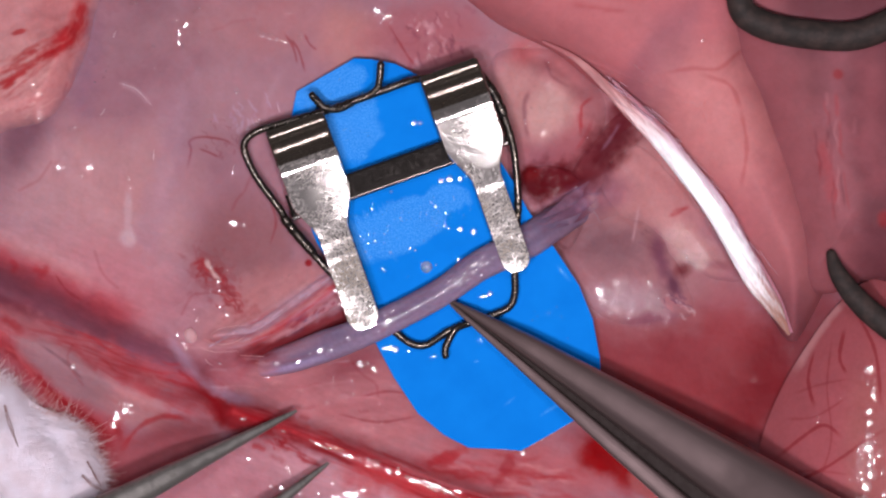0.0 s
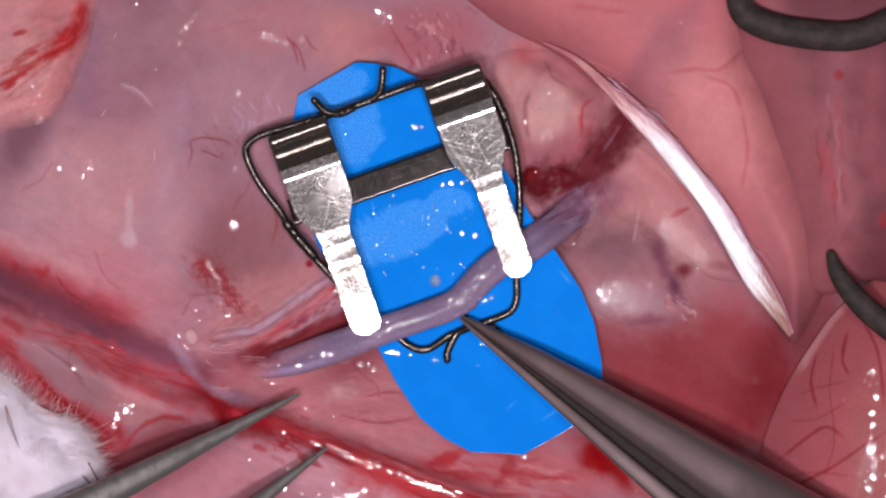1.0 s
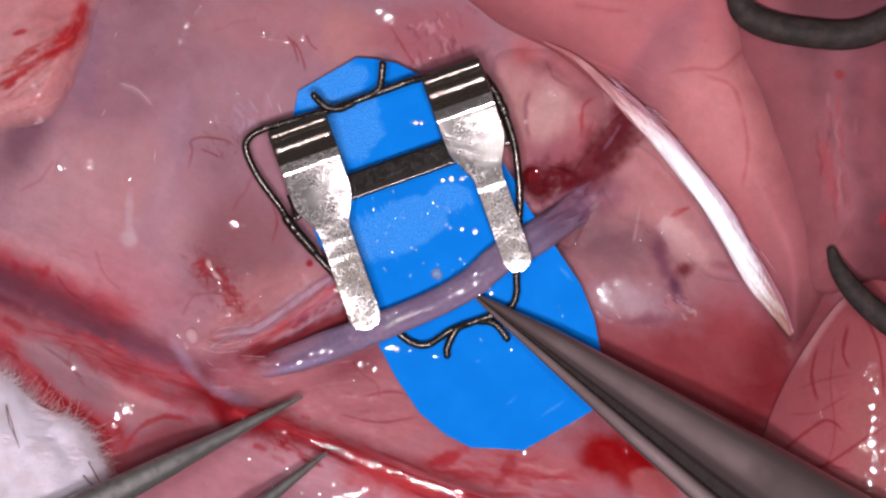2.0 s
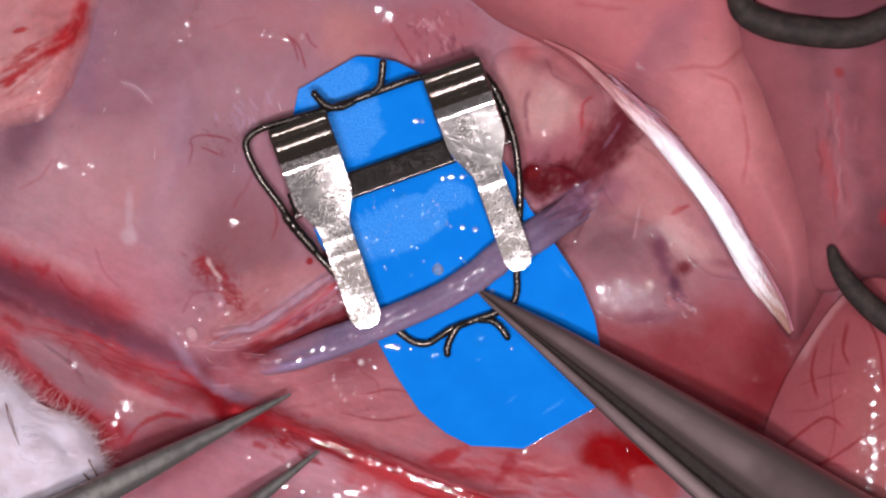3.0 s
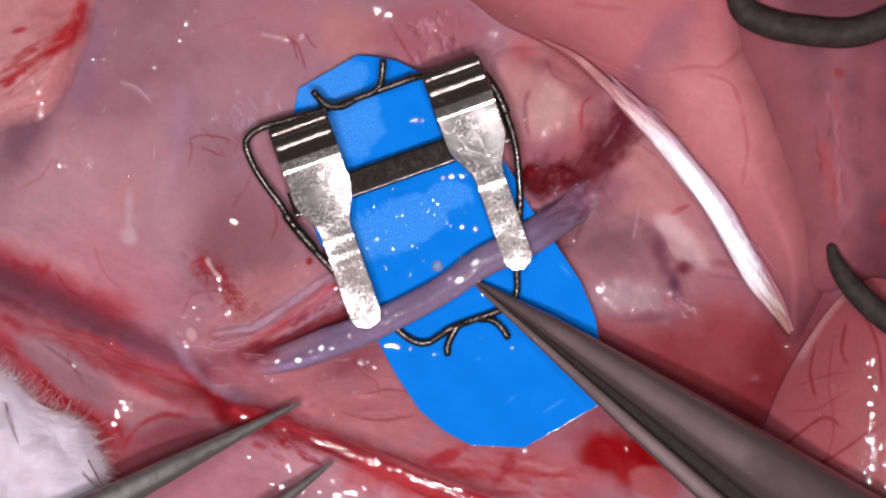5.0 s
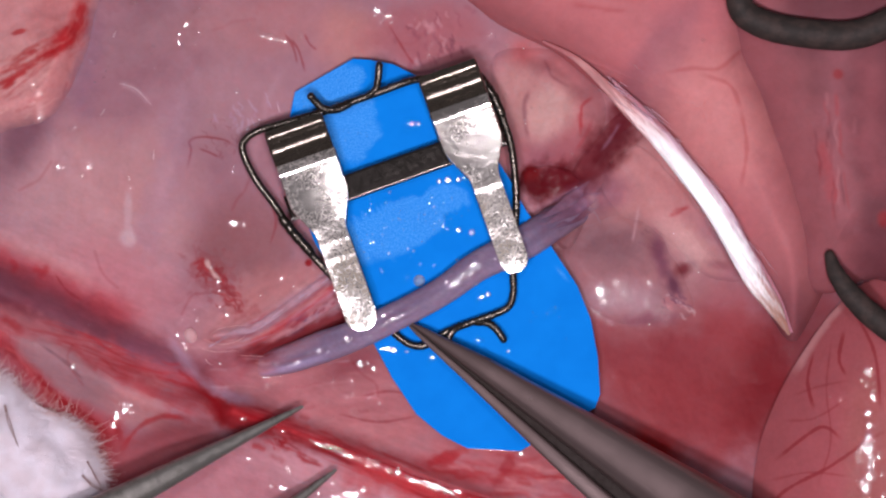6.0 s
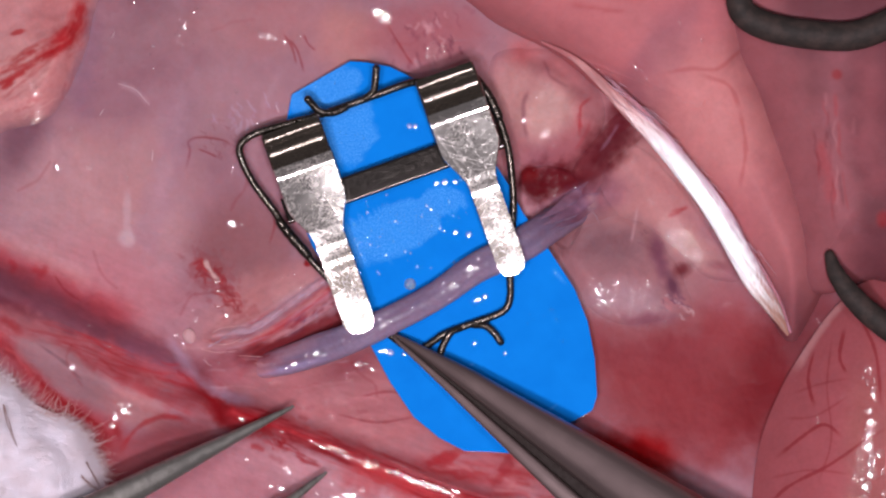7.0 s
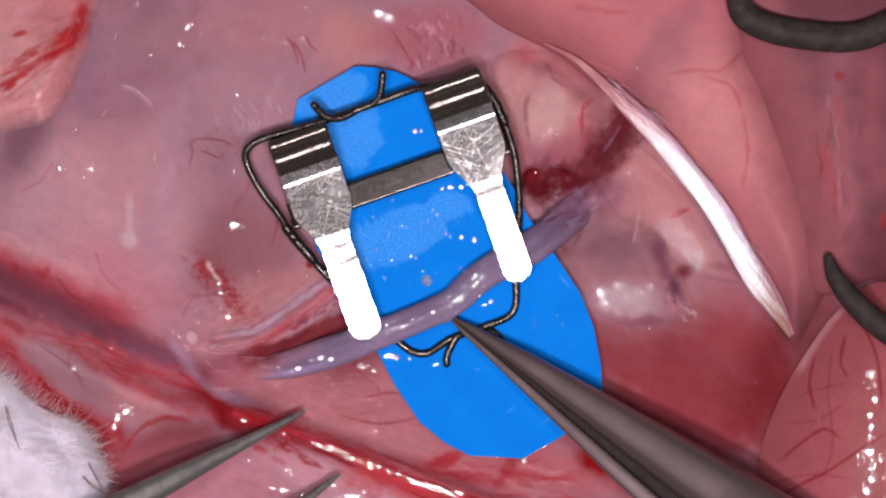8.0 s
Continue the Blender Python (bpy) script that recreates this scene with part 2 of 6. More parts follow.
TENDON = tissue("tendon", lumps=0.05, lump_size=0.25, fine=0.02, wet=0.5, gloss=0.3, soft=0.1, stretch=(0.15, 1.6, 1), turn=54, sheen=1.0, matt=0.34, speckle=0.15)
TENDON_SHEATH = tissue("tendon_sheath", lumps=0.04, lump_size=0.3, fine=0.01, wet=0.5, gloss=0.2, soft=0.2, stretch=(0.15, 1.6, 1), turn=54, sheen=0.3, speckle=0.12)
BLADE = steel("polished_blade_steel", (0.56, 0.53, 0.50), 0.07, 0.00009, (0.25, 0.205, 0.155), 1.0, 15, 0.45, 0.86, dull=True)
BLACK_STEEL = steel("dark_burnished_steel", (0.105, 0.088, 0.072), 0.14, 0.0006, (0.06, 0.048, 0.038), 0.9, 8, 0.5, 0.7)
WIRE = steel("dark_wire_steel", (0.055, 0.046, 0.038), 0.24, 0.0012, (0.02, 0.016, 0.013), 1.0, 4, 0.6, 0.8)
BAR_STEEL = steel("dark_brushed_bar_steel", (0.085, 0.075, 0.068), 0.15, 0.0, (0.05, 0.044, 0.04), 0.5, 7, 0.4, 0.85, 0.002)
FORCEPS = steel("brushed_dark_steel", (0.235, 0.17, 0.165), 0.34, 0.0, (0.18, 0.125, 0.125), 0.3, 0.5, 0.12, 0.72, 0.006)
# Near-black, almost without gloss: paints the shade in the gap between the tines.
GAP_SHADE = steel("gap_shade_black", (0.03, 0.022, 0.02), 0.6, 0.0, (0.02, 0.014, 0.013), 0.7, 4, 0.2, 0.0, 0.003)
GAP_SHADE.node_tree.nodes["Principled BSDF"].inputs["Specular IOR Level"].default_value = 0.08
FORCEPS_PALE = steel("matt_grey_steel", (0.28, 0.265, 0.245), 0.42, 0.0, (0.11, 0.105, 0.09), 0.9, 1.8, 0.3, 0.7, 0.005)


def pad_material():
    m, nodes, links, b = shader("blue_plastic_sheet", (0.002, 0.21, 0.82), 0.6, Specular_IOR_Level=0.01)
    v = coords(nodes, links)
    t = nodes.new("ShaderNodeAttribute")
    t.attribute_name = "tint"
    speck, fine = noise_node(nodes, links, v, 20, 4, 0.75), noise_node(nodes, links, v, 30, 2)
    dust = remap(nodes, links, speck, 0.46, 0.66, 0.15, 1.0)
    mul = nodes.new("ShaderNodeMath")
    mul.operation = "MULTIPLY"
    links.new(t.outputs["Alpha"], mul.inputs[0])
    links.new(dust, mul.inputs[1])
    plain = mixed(nodes, links, remap(nodes, links, noise_node(nodes, links, v, 0.8, 4), 0.35, 0.65, 0, 1), (0.003, 0.19, 0.69), (0.004, 0.212, 0.74))
    links.new(mixed(nodes, links, mul.outputs[0], plain, (0.11, 0.41, 0.93)), b.inputs["Base Color"])
    bump(nodes, links, b.inputs["Normal"], fine, 0.003)
    return m


PAD = pad_material()


def rubber_material():
    m, nodes, links, b = shader("dark_coated_wire", (0.045, 0.05, 0.045), 0.6, Specular_IOR_Level=0.12)
    v = coords(nodes, links)
    n = noise_node(nodes, links, v, 2.5, 5)
    links.new(mixed(nodes, links, remap(nodes, links, n, 0.4, 0.65, 0, 1), (0.03, 0.024, 0.022), (0.052, 0.036, 0.032)), b.inputs["Base Color"])
    bump(nodes, links, b.inputs["Normal"], noise_node(nodes, links, v, 8, 4), 0.02)
    return m


RUBBER = rubber_material()


def fur_material(name, colour, dark):
    m, nodes, links, b = shader(name, colour, 0.6)
    v = coords(nodes, links)
    n = noise_node(nodes, links, v, 1.3, 4)
    links.new(mixed(nodes, links, remap(nodes, links, n, 0.35, 0.65, 0, 1), colour, dark), b.inputs["Base Color"])
    bump(nodes, links, b.inputs["Normal"], noise_node(nodes, links, v, 5, 4), 0.01)
    return m


FUR = fur_material("white_fur", (0.88, 0.84, 0.90), (0.84, 0.76, 0.80))
FUR_DARK = fur_material("bloodied_hair", (0.40, 0.24, 0.21), (0.26, 0.13, 0.11))
FIBRE = fur_material("pale_fibre", (0.72, 0.52, 0.62), (0.6, 0.38, 0.46))
FUR_TIPS = fur_material("cream_hair_ends", (0.80, 0.64, 0.62), (0.62, 0.42, 0.40))


def fluid_material(name, rough, share):
    m, nodes, links, b = shader(name)
    clear, gloss, mix = nodes.new("ShaderNodeBsdfTransparent"), nodes.new("ShaderNodeBsdfGlossy"), nodes.new("ShaderNodeMixShader")
    clear.inputs[0].default_value = (1, 1, 1, 1)
    gloss.inputs["Roughness"].default_value = rough
    mix.inputs[0].default_value = share
    links.new(clear.outputs[0], mix.inputs[1])
    links.new(gloss.outputs[0], mix.inputs[2])
    links.new(mix.outputs[0], nodes["Material Output"].inputs["Surface"])
    return m


DROP = fluid_material("clear_fluid", 0.1, 0.14)
FILM = fluid_material("clear_film", 0.07, 0.045)
POOL = fluid_material("clear_pool", 0.05, 0.014)


def milky_material():
    m, nodes, links, b = shader("milky_fluid", (0.2, 0.3, 0.5), 0.15, Coat_Weight=0.5, Coat_Roughness=0.05, Subsurface_Weight=0.4, Subsurface_Scale=0.1 * MM)
    n = noise_node(nodes, links, coords(nodes, links), 5, 3)
    links.new(mixed(nodes, links, remap(nodes, links, n, 0.35, 0.65, 0, 1), (0.12, 0.25, 0.5), (0.32, 0.38, 0.52)), b.inputs["Base Color"])
    return m


MILKY = milky_material()


def plain_material(name, colour, rough):
    m, nodes, links, b = shader(name, colour, rough)
    v = coords(nodes, links, (0.01, 0.01, 0.01))
    n = noise_node(nodes, links, v, 3, 5)
    links.new(mixed(nodes, links, n, tuple(0.9 * c for c in colour), tuple(1.1 * c for c in colour)), b.inputs["Base Color"])
    return m


DRAPE = plain_material("grey_green_drape", (0.12, 0.16, 0.15), 0.8)
WALL = plain_material("grey_wall_paint", (0.16, 0.16, 0.17), 0.7)


# ---------------------------------------------------------------- the room, plain, round the field
def box_geo(x0, x1, y0, y1, z0, z1):
    v = np.array([(x, y, z) for z in (z0, z1) for y in (y0, y1) for x in (x0, x1)], float)
    return v, [[0, 2, 3, 1], [4, 5, 7, 6], [0, 1, 5, 4], [2, 6, 7, 3], [0, 4, 6, 2], [1, 3, 7, 5]]


def room():
    for name, b, material, label in (
            ("floor", (-500, 500, -500, 500, -26, -6), DRAPE, "plain grey-green surgical drape under the animal"),
            ("wall_north", (-500, 500, 500, 520, -26, 600), WALL, "plain grey painted wall"),
            ("wall_south", (-500, 500, -520, -500, -26, 600), WALL, "plain grey painted wall"),
            ("wall_east", (500, 520, -520, 520, -26, 600), WALL, "plain grey painted wall"),
            ("wall_west", (-520, -500, -520, 520, -26, 600), WALL, "plain grey painted wall"),
            ("ceiling", (-520, 520, -520, 520, 600, 620), WALL, "plain grey painted ceiling")):
        tagged(new(name, mesh(name, box_geo(*b), material, smooth=False)), label, name.split("_")[0], kind="structure")


room()

# ---------------------------------------------------------------- the rat: tissue bed
rat = thing("rat", "white laboratory rat with an open, wet surgical wound", "rat")
PINK, MAUVE = lin(190, 112, 115), lin(170, 122, 134)
CUT = [(-15.07, -0.16), (-12.93, -1.05), (-11.14, -2.12), (-9.54, -2.93), (-8.11, -3.55), (-6.86, -4.62), (-6.14, -5.25)]
RIM = [(-6.50, -5.02), (-5.07, -5.55), (-3.29, -6.23), (-1.68, -6.91), (-0.07, -7.57), (2.07, -8.29)]
SLIT = [(-6.23, -3.41), (-4.71, -2.88), (-3.11, -2.12), (-1.86, -1.50)]


def bed_height(x, y):
    z = -0.9 + 0.3 * fbm(x, y, 4.0, 3) + 0.06 * fbm(x, y, 0.9, 8) + 0.012 * fbm(x, y, 0.35, 4)
    z += 2.1 * np.exp(-blob(x, y, (-9.89, 3.05), 5.2, 5.0, 20) ** 2.6)
    z += 1.0 * np.exp(-blob(x, y, (-4.36, 8.59), 5.0, 3.2) ** 2)
    z += 0.35 * np.exp(-blob(x, y, (-0.43, 7.70), 3.0, 1.5) ** 2)
    d, a = from_line(x, y, CUT)
    z += 0.5 * np.exp(-(d / 0.9) ** 2)
    d, a = from_line(x, y, [(-15.07, -0.61), (-12.93, -1.59), (-11.68, -2.21), (-10.43, -2.88), (-9.18, -3.46), (-7.93, -4.12)])
    z -= 0.8 * np.exp(-(d / 0.7) ** 2)
    d, a = from_line(x, y, [(-15.07, -2.12), (-12.93, -3.02), (-10.79, -4.09), (-9.00, -4.80), (-6.86, -5.34)])
    z += 0.55 * np.exp(-(d / 0.7) ** 2)
    d, a = from_line(x, y, RIM)
    z += 0.75 * np.exp(-(d / 0.42) ** 2)
    z += 0.7 * np.exp(-blob(x, y, (-2.93, -7.48), 4.0, 0.9, -18) ** 2)
    z += 0.5 * np.exp(-blob(x, y, (-3.46, -4.62), 3.0, 0.9, 6) ** 2)
    z += 0.5 * np.exp(-blob(x, y, (-5.61, -1.77), 2.0, 0.9, 25) ** 2)
    d, a = from_line(x, y, SLIT)
    z += 0.2 * np.exp(-(d / 0.6) ** 2)
    d, a = from_line(x, y, [(-7.21, -2.70), (-5.96, -2.48), (-5.07, -1.91), (-4.00, -1.16), (-2.93, -0.45)])
    z += 0.22 * np.exp(-(d / 0.14) ** 2)
    d, a = from_line(x, y, [(-6.05, -3.23), (-4.98, -2.62), (-4.00, -1.98), (-3.11, -1.41)])
    z += 0.2 * np.exp(-(d / 0.2) ** 2)
    d, a = from_line(x, y, [(-7.2, -3.84), (-6.3, -3.72), (-5.5, -3.55), (-4.7, -3.34)])
    z += 0.36 * np.exp(-(d / 0.5) ** 2) * (1 - step(0.3, 1.0, a))
    z -= 0.7 * np.exp(-blob(x, y, (-8.64, -6.41), 1.9, 0.8, 15) ** 2)
    z -= 0.5 * np.exp(-blob(x, y, (9.04, -3.73), 3.0, 1.8, -30) ** 2)
    z += 0.3 * np.exp(-blob(x, y, (4.75, -6.95), 3.5, 1.0, -20) ** 2)
    z -= 0.15 * np.maximum(0, y - 4.2)
    d, a = from_line(x, y, [(-2.39, 4.66), (-0.43, 0.73), (2.07, -4.45)])
    keep = step(2.0, 6.5, d)
    low = np.minimum(z, -0.35 + 0.03 * fbm(x, y, 2, 1))
    z = z * keep + low * (1 - keep)
    return z + 0.6 * np.exp(-blob(x, y, (4.96, 1.71), 0.6, 0.55) ** 2)


def bed_tint(x, y):
    t = Tint(x, y, MAUVE)
    t.patch((-9.71, 5.91), 4.2, 2.2, lin(164, 116, 128), 0.9, ragged=0.6)
    t.patch((-10.61, 1.62), 2.6, 2.2, lin(190, 136, 138), 0.8, ragged=0.6)
    t.patch((-6.32, 0.02), 1.6, 1.6, lin(150, 96, 100), 0.8, ragged=0.5)
    t.patch((-5.43, 7.16), 2.6, 0.9, lin(178, 118, 122), 0.7)
    t.patch((-2.93, 6.62), 1.0, 1.0, lin(196, 132, 128), 0.7)
    t.patch((-0.43, 6.80), 1.8, 1.0, lin(168, 96, 104), 0.8)
    # milky films and wisps over the fascia
    for centre, rx, ry, turn, amount in (((-12.39, 2.16), 1.6, 2.2, 20, 0.5), ((-8.11, 4.04), 1.8, 0.9, 30, 0.35), ((-9.36, 6.80), 2.4, 0.7, 10, 0.3), ((-8.64, 0.73), 0.7, 2.0, -15, 0.4), ((-6.50, 5.02), 1.4, 1.8, 40, 0.3), ((-11.14, 0.20), 2.2, 0.8, -20, 0.4)):
        t.patch(centre, rx, ry, lin(196, 152, 160), amount, turn, soft=0.9, ragged=1.2, grain=1.5, seed=int(centre[0]))
    for pts, w, amount in (([(-10.16, 5.29), (-9.62, 5.05), (-9.09, 4.57)], 0.07, 0.7), ([(-8.11, 5.55), (-8.38, 3.23), (-9.18, 0.73)], 0.16, 0.35), ([(-6.14, 4.66), (-5.88, 3.59), (-5.96, 2.52)], 0.12, 0.3), 
                           ([(-12.93, 0.38), (-11.86, -0.52), (-10.79, -0.70)], 0.1, 0.4), ([(-5.07, 5.73), (-5.61, 4.48), (-5.43, 3.41)], 0.1, 0.35)):
        t.streak(pts, w, lin(200, 160, 170), 0.6 * amount, soft=0.95, ragged=0.8)
    # Shade between the fat lobe and the dome, painted as a dark mauve band.
    t.patch((-13.20, 3.59), 1.3, 0.7, lin(112, 72, 88), 0.8, 60, soft=0.8)
    t.fray([(-0.43, 7.52), (-0.16, 6.80), (0.11, 5.82)], 0.7, 40, (lin(128, 66, 82), lin(150, 84, 98), lin(196, 140, 148)), 40, (0.02, 0.07), (0.3, 0.7), 0.06)
    # pale muscle slope and red hollow beside the pad
    t.patch((-3.29, -4.45), 4.0, 1.7, lin(182, 112, 118), 0.95, turn=-8)
    t.patch((-2.04, -5.88), 2.0, 0.6, lin(190, 122, 126), 0.6, turn=-14, soft=0.8)
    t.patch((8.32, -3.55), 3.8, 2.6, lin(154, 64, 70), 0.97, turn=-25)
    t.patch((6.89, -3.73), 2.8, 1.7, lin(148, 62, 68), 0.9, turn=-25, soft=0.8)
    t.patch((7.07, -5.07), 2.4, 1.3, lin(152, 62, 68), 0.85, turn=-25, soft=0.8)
    # Darker red beside the bulge: red tissue with its shade painted in.
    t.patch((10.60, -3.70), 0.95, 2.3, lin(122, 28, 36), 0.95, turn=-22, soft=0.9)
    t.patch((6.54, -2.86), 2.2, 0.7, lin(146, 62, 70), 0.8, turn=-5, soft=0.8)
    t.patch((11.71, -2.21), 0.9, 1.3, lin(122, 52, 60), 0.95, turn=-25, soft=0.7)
    # lower wound edge: a soft violet trough between bloody flanks, pale membranes below
    t.patch((-10.16, -1.05), 2.2, 1.1, lin(198, 126, 136), 0.8, turn=-30, soft=0.9, ragged=0.4)
    t.patch((-10.43, -1.77), 0.8, 0.35, lin(186, 88, 98), 0.6, turn=-15, soft=0.9)
    t.streak([(-15.07, 0.73), (-13.46, 0.20), (-12.21, -0.38), (-10.96, -1.05)], 0.28, lin(208, 150, 154), 0.6, soft=0.9, ragged=0.5)
    t.streak([(-15.07, 0.02), (-13.29, -0.66), (-12.04, -1.23), (-10.79, -1.86), (-9.71, -2.66)], 0.55, lin(176, 70, 80), 0.85, soft=0.9, ragged=0.4, grain=0.9)
    t.streak([(-15.07, -0.52), (-13.29, -1.23), (-12.04, -1.86), (-10.61, -2.66), (-9.36, -3.29)], 0.6, lin(140, 50, 64), 0.8, soft=0.9, ragged=0.3, fade=False)
    t.streak([(-15.07, -1.23), (-14.00, -1.54), (-12.93, -2.00), (-12.04, -2.48), (-10.96, -3.02)], 0.34, lin(124, 24, 40), 0.8, soft=0.9, ragged=0.4, fade=False)
    t.streak([(-15.07, -0.61), (-13.11, -1.45), (-11.86, -2.12), (-10.43, -2.88), (-9.18, -3.41), (-7.93, -4.00)], 0.5, lin(124, 72, 87), 0.85, soft=0.9, ragged=0.45, grain=0.8, fade=False)
    t.streak([(-10.43, -2.88), (-9.18, -3.34), (-8.29, -3.82), (-7.21, -4.45)], 0.35, lin(146, 92, 114), 0.5, soft=0.9, ragged=0.6)
    t.streak([(-12.93, -0.52), (-12.61, -0.66), (-12.48, -0.52), (-12.75, -0.91)], 0.09, lin(164, 36, 48), 0.6, soft=0.9, ragged=0.8)
    t.streak([(-13.64, -0.25), (-13.46, -0.48), (-13.61, -0.70)], 0.09, lin(164, 36, 48), 0.5, soft=0.9, ragged=0.8)
    t.streak([(-11.32, -1.68), (-11.18, -1.48), (-10.93, -1.41)], 0.06, lin(160, 70, 84), 0.6, soft=0.9)
    t.streak([(-15.07, -1.86), (-13.46, -2.39), (-12.04, -2.93), (-10.79, -3.55), (-9.36, -4.27)], 0.42, lin(190, 116, 124), 0.9, ragged=0.5, soft=0.7, fade=False)
    t.streak([(-11.32, -2.93), (-10.07, -3.55), (-8.64, -4.12), (-7.21, -4.89), (-6.32, -5.34)], 0.36, lin(186, 84, 92), 0.6, ragged=0.8, grain=0.6, soft=0.9)
    t.streak([(-14.00, -2.12), (-13.55, -2.34), (-13.20, -2.70)], 0.12, lin(172, 44, 52), 0.7, ragged=0.9, soft=0.9)
    t.streak([(-11.89, -3.05), (-11.59, -3.41), (-11.14, -3.73), (-10.88, -3.82)], 0.2, lin(172, 28, 36), 0.95, ragged=0.7, grain=0.6, soft=0.8)
    t.streak([(-10.43, -3.73), (-9.71, -4.23), (-8.64, -4.71), (-7.57, -5.25)], 0.2, lin(176, 44, 52), 0.55, ragged=1.1, grain=0.5, soft=0.9)
    t.fray([(-15.0, -2.1), (-13.4, -2.7), (-12.0, -3.0), (-10.0, -3.8), (-8.0, -4.4), (-6.5, -5.2)], 0.35, 60, (lin(170, 40, 48), lin(186, 84, 92), lin(180, 60, 68)), 81, (0.015, 0.045), (0.2, 0.5), 0.07)
    t.fray([(-12.39, -3.02), (-10.79, -3.91), (-9.36, -4.71), (-6.86, -5.34)], 0.3, 14, (lin(170, 40, 46), lin(204, 140, 144)), 25, (0.03, 0.09), (0.2, 0.5))
    t.streak([(-14.71, -2.66), (-13.46, -3.20), (-12.57, -4.45), (-10.79, -5.70), (-10.25, -7.30)], 0.5, lin(164, 48, 56), 0.85, ragged=0.8, grain=0.9, soft=0.9, fade=False)
    t.fray([(-14.71, -2.66), (-13.46, -3.20), (-12.57, -4.45), (-10.79, -5.70), (-10.25, -7.30)], 0.3, 20, (lin(150, 22, 30), lin(128, 20, 28), lin(186, 84, 90)), 24, (0.03, 0.1), (0.3, 0.7))
    t.patch((-11.86, -3.82), 1.7, 0.6, lin(164, 120, 128), 0.95, turn=-36, soft=0.3, ragged=0.5)
    for pts in ([(-12.75, -2.93), (-12.04, -3.38), (-11.50, -3.82)], [(-12.57, -3.05), (-11.86, -3.59), (-11.32, -4.12)]):
        t.streak(pts, 0.035, lin(124, 84, 94), 0.6, soft=0.9)
    t.patch((-9.71, -4.98), 1.1, 0.5, lin(188, 128, 130), 0.7, turn=-25)
    t.patch((-8.82, -6.41), 1.8, 0.9, lin(160, 84, 92), 0.95, turn=20, soft=0.4)
    t.patch((-6.32, -7.12), 3.2, 1.1, lin(190, 126, 136), 0.85, turn=12, soft=0.4)
    t.patch((-2.57, -7.66), 3.4, 0.8, lin(205, 150, 160), 0.85, turn=-16, soft=0.4)
    t.streak([(-10.25, -6.41), (-9.62, -5.61), (-8.82, -5.25), (-7.93, -5.30)], 0.07, lin(168, 40, 48), 0.7, ragged=0.9, soft=0.9)
    t.streak([(-8.11, -3.91), (-6.86, -4.89), (-5.96, -5.43), (-5.07, -5.70)], 0.38, lin(150, 28, 36), 0.9, ragged=0.6, grain=0.8, soft=0.9)
    t.fray([(-8.46, -3.73), (-7.21, -4.62), (-6.14, -5.30), (-5.07, -5.70)], 0.28, 16, (lin(160, 18, 26), lin(146, 22, 30), lin(190, 70, 78)), 23, (0.03, 0.08), (0.3, 0.7))
    t.patch((-6.77, -5.30), 0.8, 0.28, lin(142, 14, 24), 0.85, turn=-35, soft=0.8, ragged=1.1, grain=0.45, seed=3)
    t.streak(RIM, 0.32, lin(172, 48, 56), 0.9, ragged=0.7, grain=0.9, soft=0.8, fade=False)
    t.streak([(-3.29, -6.50), (-1.86, -7.30), (-0.07, -7.84), (1.36, -8.38)], 0.5, lin(186, 74, 80), 0.7, ragged=1.0, grain=0.7, soft=0.8)
    t.streak([(-1.50, -6.59), (-0.07, -7.04), (1.36, -7.30), (3.14, -7.66)], 0.45, lin(186, 92, 98), 0.85, ragged=0.6, grain=0.8, soft=0.9)
    t.streak([(-0.34, -6.68), (0.29, -6.50), (0.64, -6.32), (0.86, -6.23)], 0.14, lin(166, 34, 44), 0.85, ragged=0.7, grain=0.4)
    t.streak([(-0.25, -6.77), (0.82, -6.95), (1.71, -7.21), (2.07, -6.95)], 0.12, lin(172, 52, 62), 0.7, ragged=0.9, grain=0.4)
    t.fray(RIM, 0.3, 40, (lin(166, 20, 30), lin(150, 22, 32), lin(196, 84, 92), lin(206, 130, 136)), 21, (0.02, 0.05), (0.3, 0.7), wander=0.03)
    t.fray([(-5.88, -5.79), (-5.43, -5.88), (-5.07, -6.23), (-4.80, -6.05)], 0.12, 14, (lin(166, 30, 38), lin(176, 60, 68)), 38, (0.02, 0.05), (0.4, 0.8), 0.08)
    t.fray([(-6.32, -5.38), (-5.07, -5.96), (-4.00, -6.41), (-2.57, -7.12)], 0.25, 14, (lin(158, 24, 34), lin(140, 22, 32)), 22, (0.03, 0.09))
    t.streak([(-2.93, -6.68), (-1.14, -7.30), (0.82, -8.02)], 0.2, lin(190, 60, 66), 0.8, ragged=1.0)
    t.patch((3.14, -6.68), 3.4, 0.8, lin(182, 92, 97), 0.8, turn=-14, ragged=1.0, soft=0.8)
    t.fray([(-0.43, -6.95), (1.36, -7.12), (3.14, -7.30), (4.93, -7.48)], 0.35, 36, (lin(170, 40, 48), lin(176, 60, 66), lin(204, 130, 134)), 71, (0.03, 0.09), (0.25, 0.6), 0.08)
    t.patch((5.82, -6.62), 1.8, 0.8, lin(150, 4, 12), 1.0, turn=-25, soft=0.5, ragged=0.9, seed=4)
    t.patch((6.75, -6.25), 0.75, 0.5, lin(150, 4, 12), 0.95, turn=-35, soft=0.6, ragged=0.9, seed=5)
    t.patch((6.71, -7.39), 0.8, 0.5, lin(176, 90, 92), 0.9, turn=-10, soft=0.2)
    t.patch((0.02, -6.62), 0.5, 0.2, lin(166, 36, 46), 0.75, turn=20, ragged=1.2, grain=0.5)
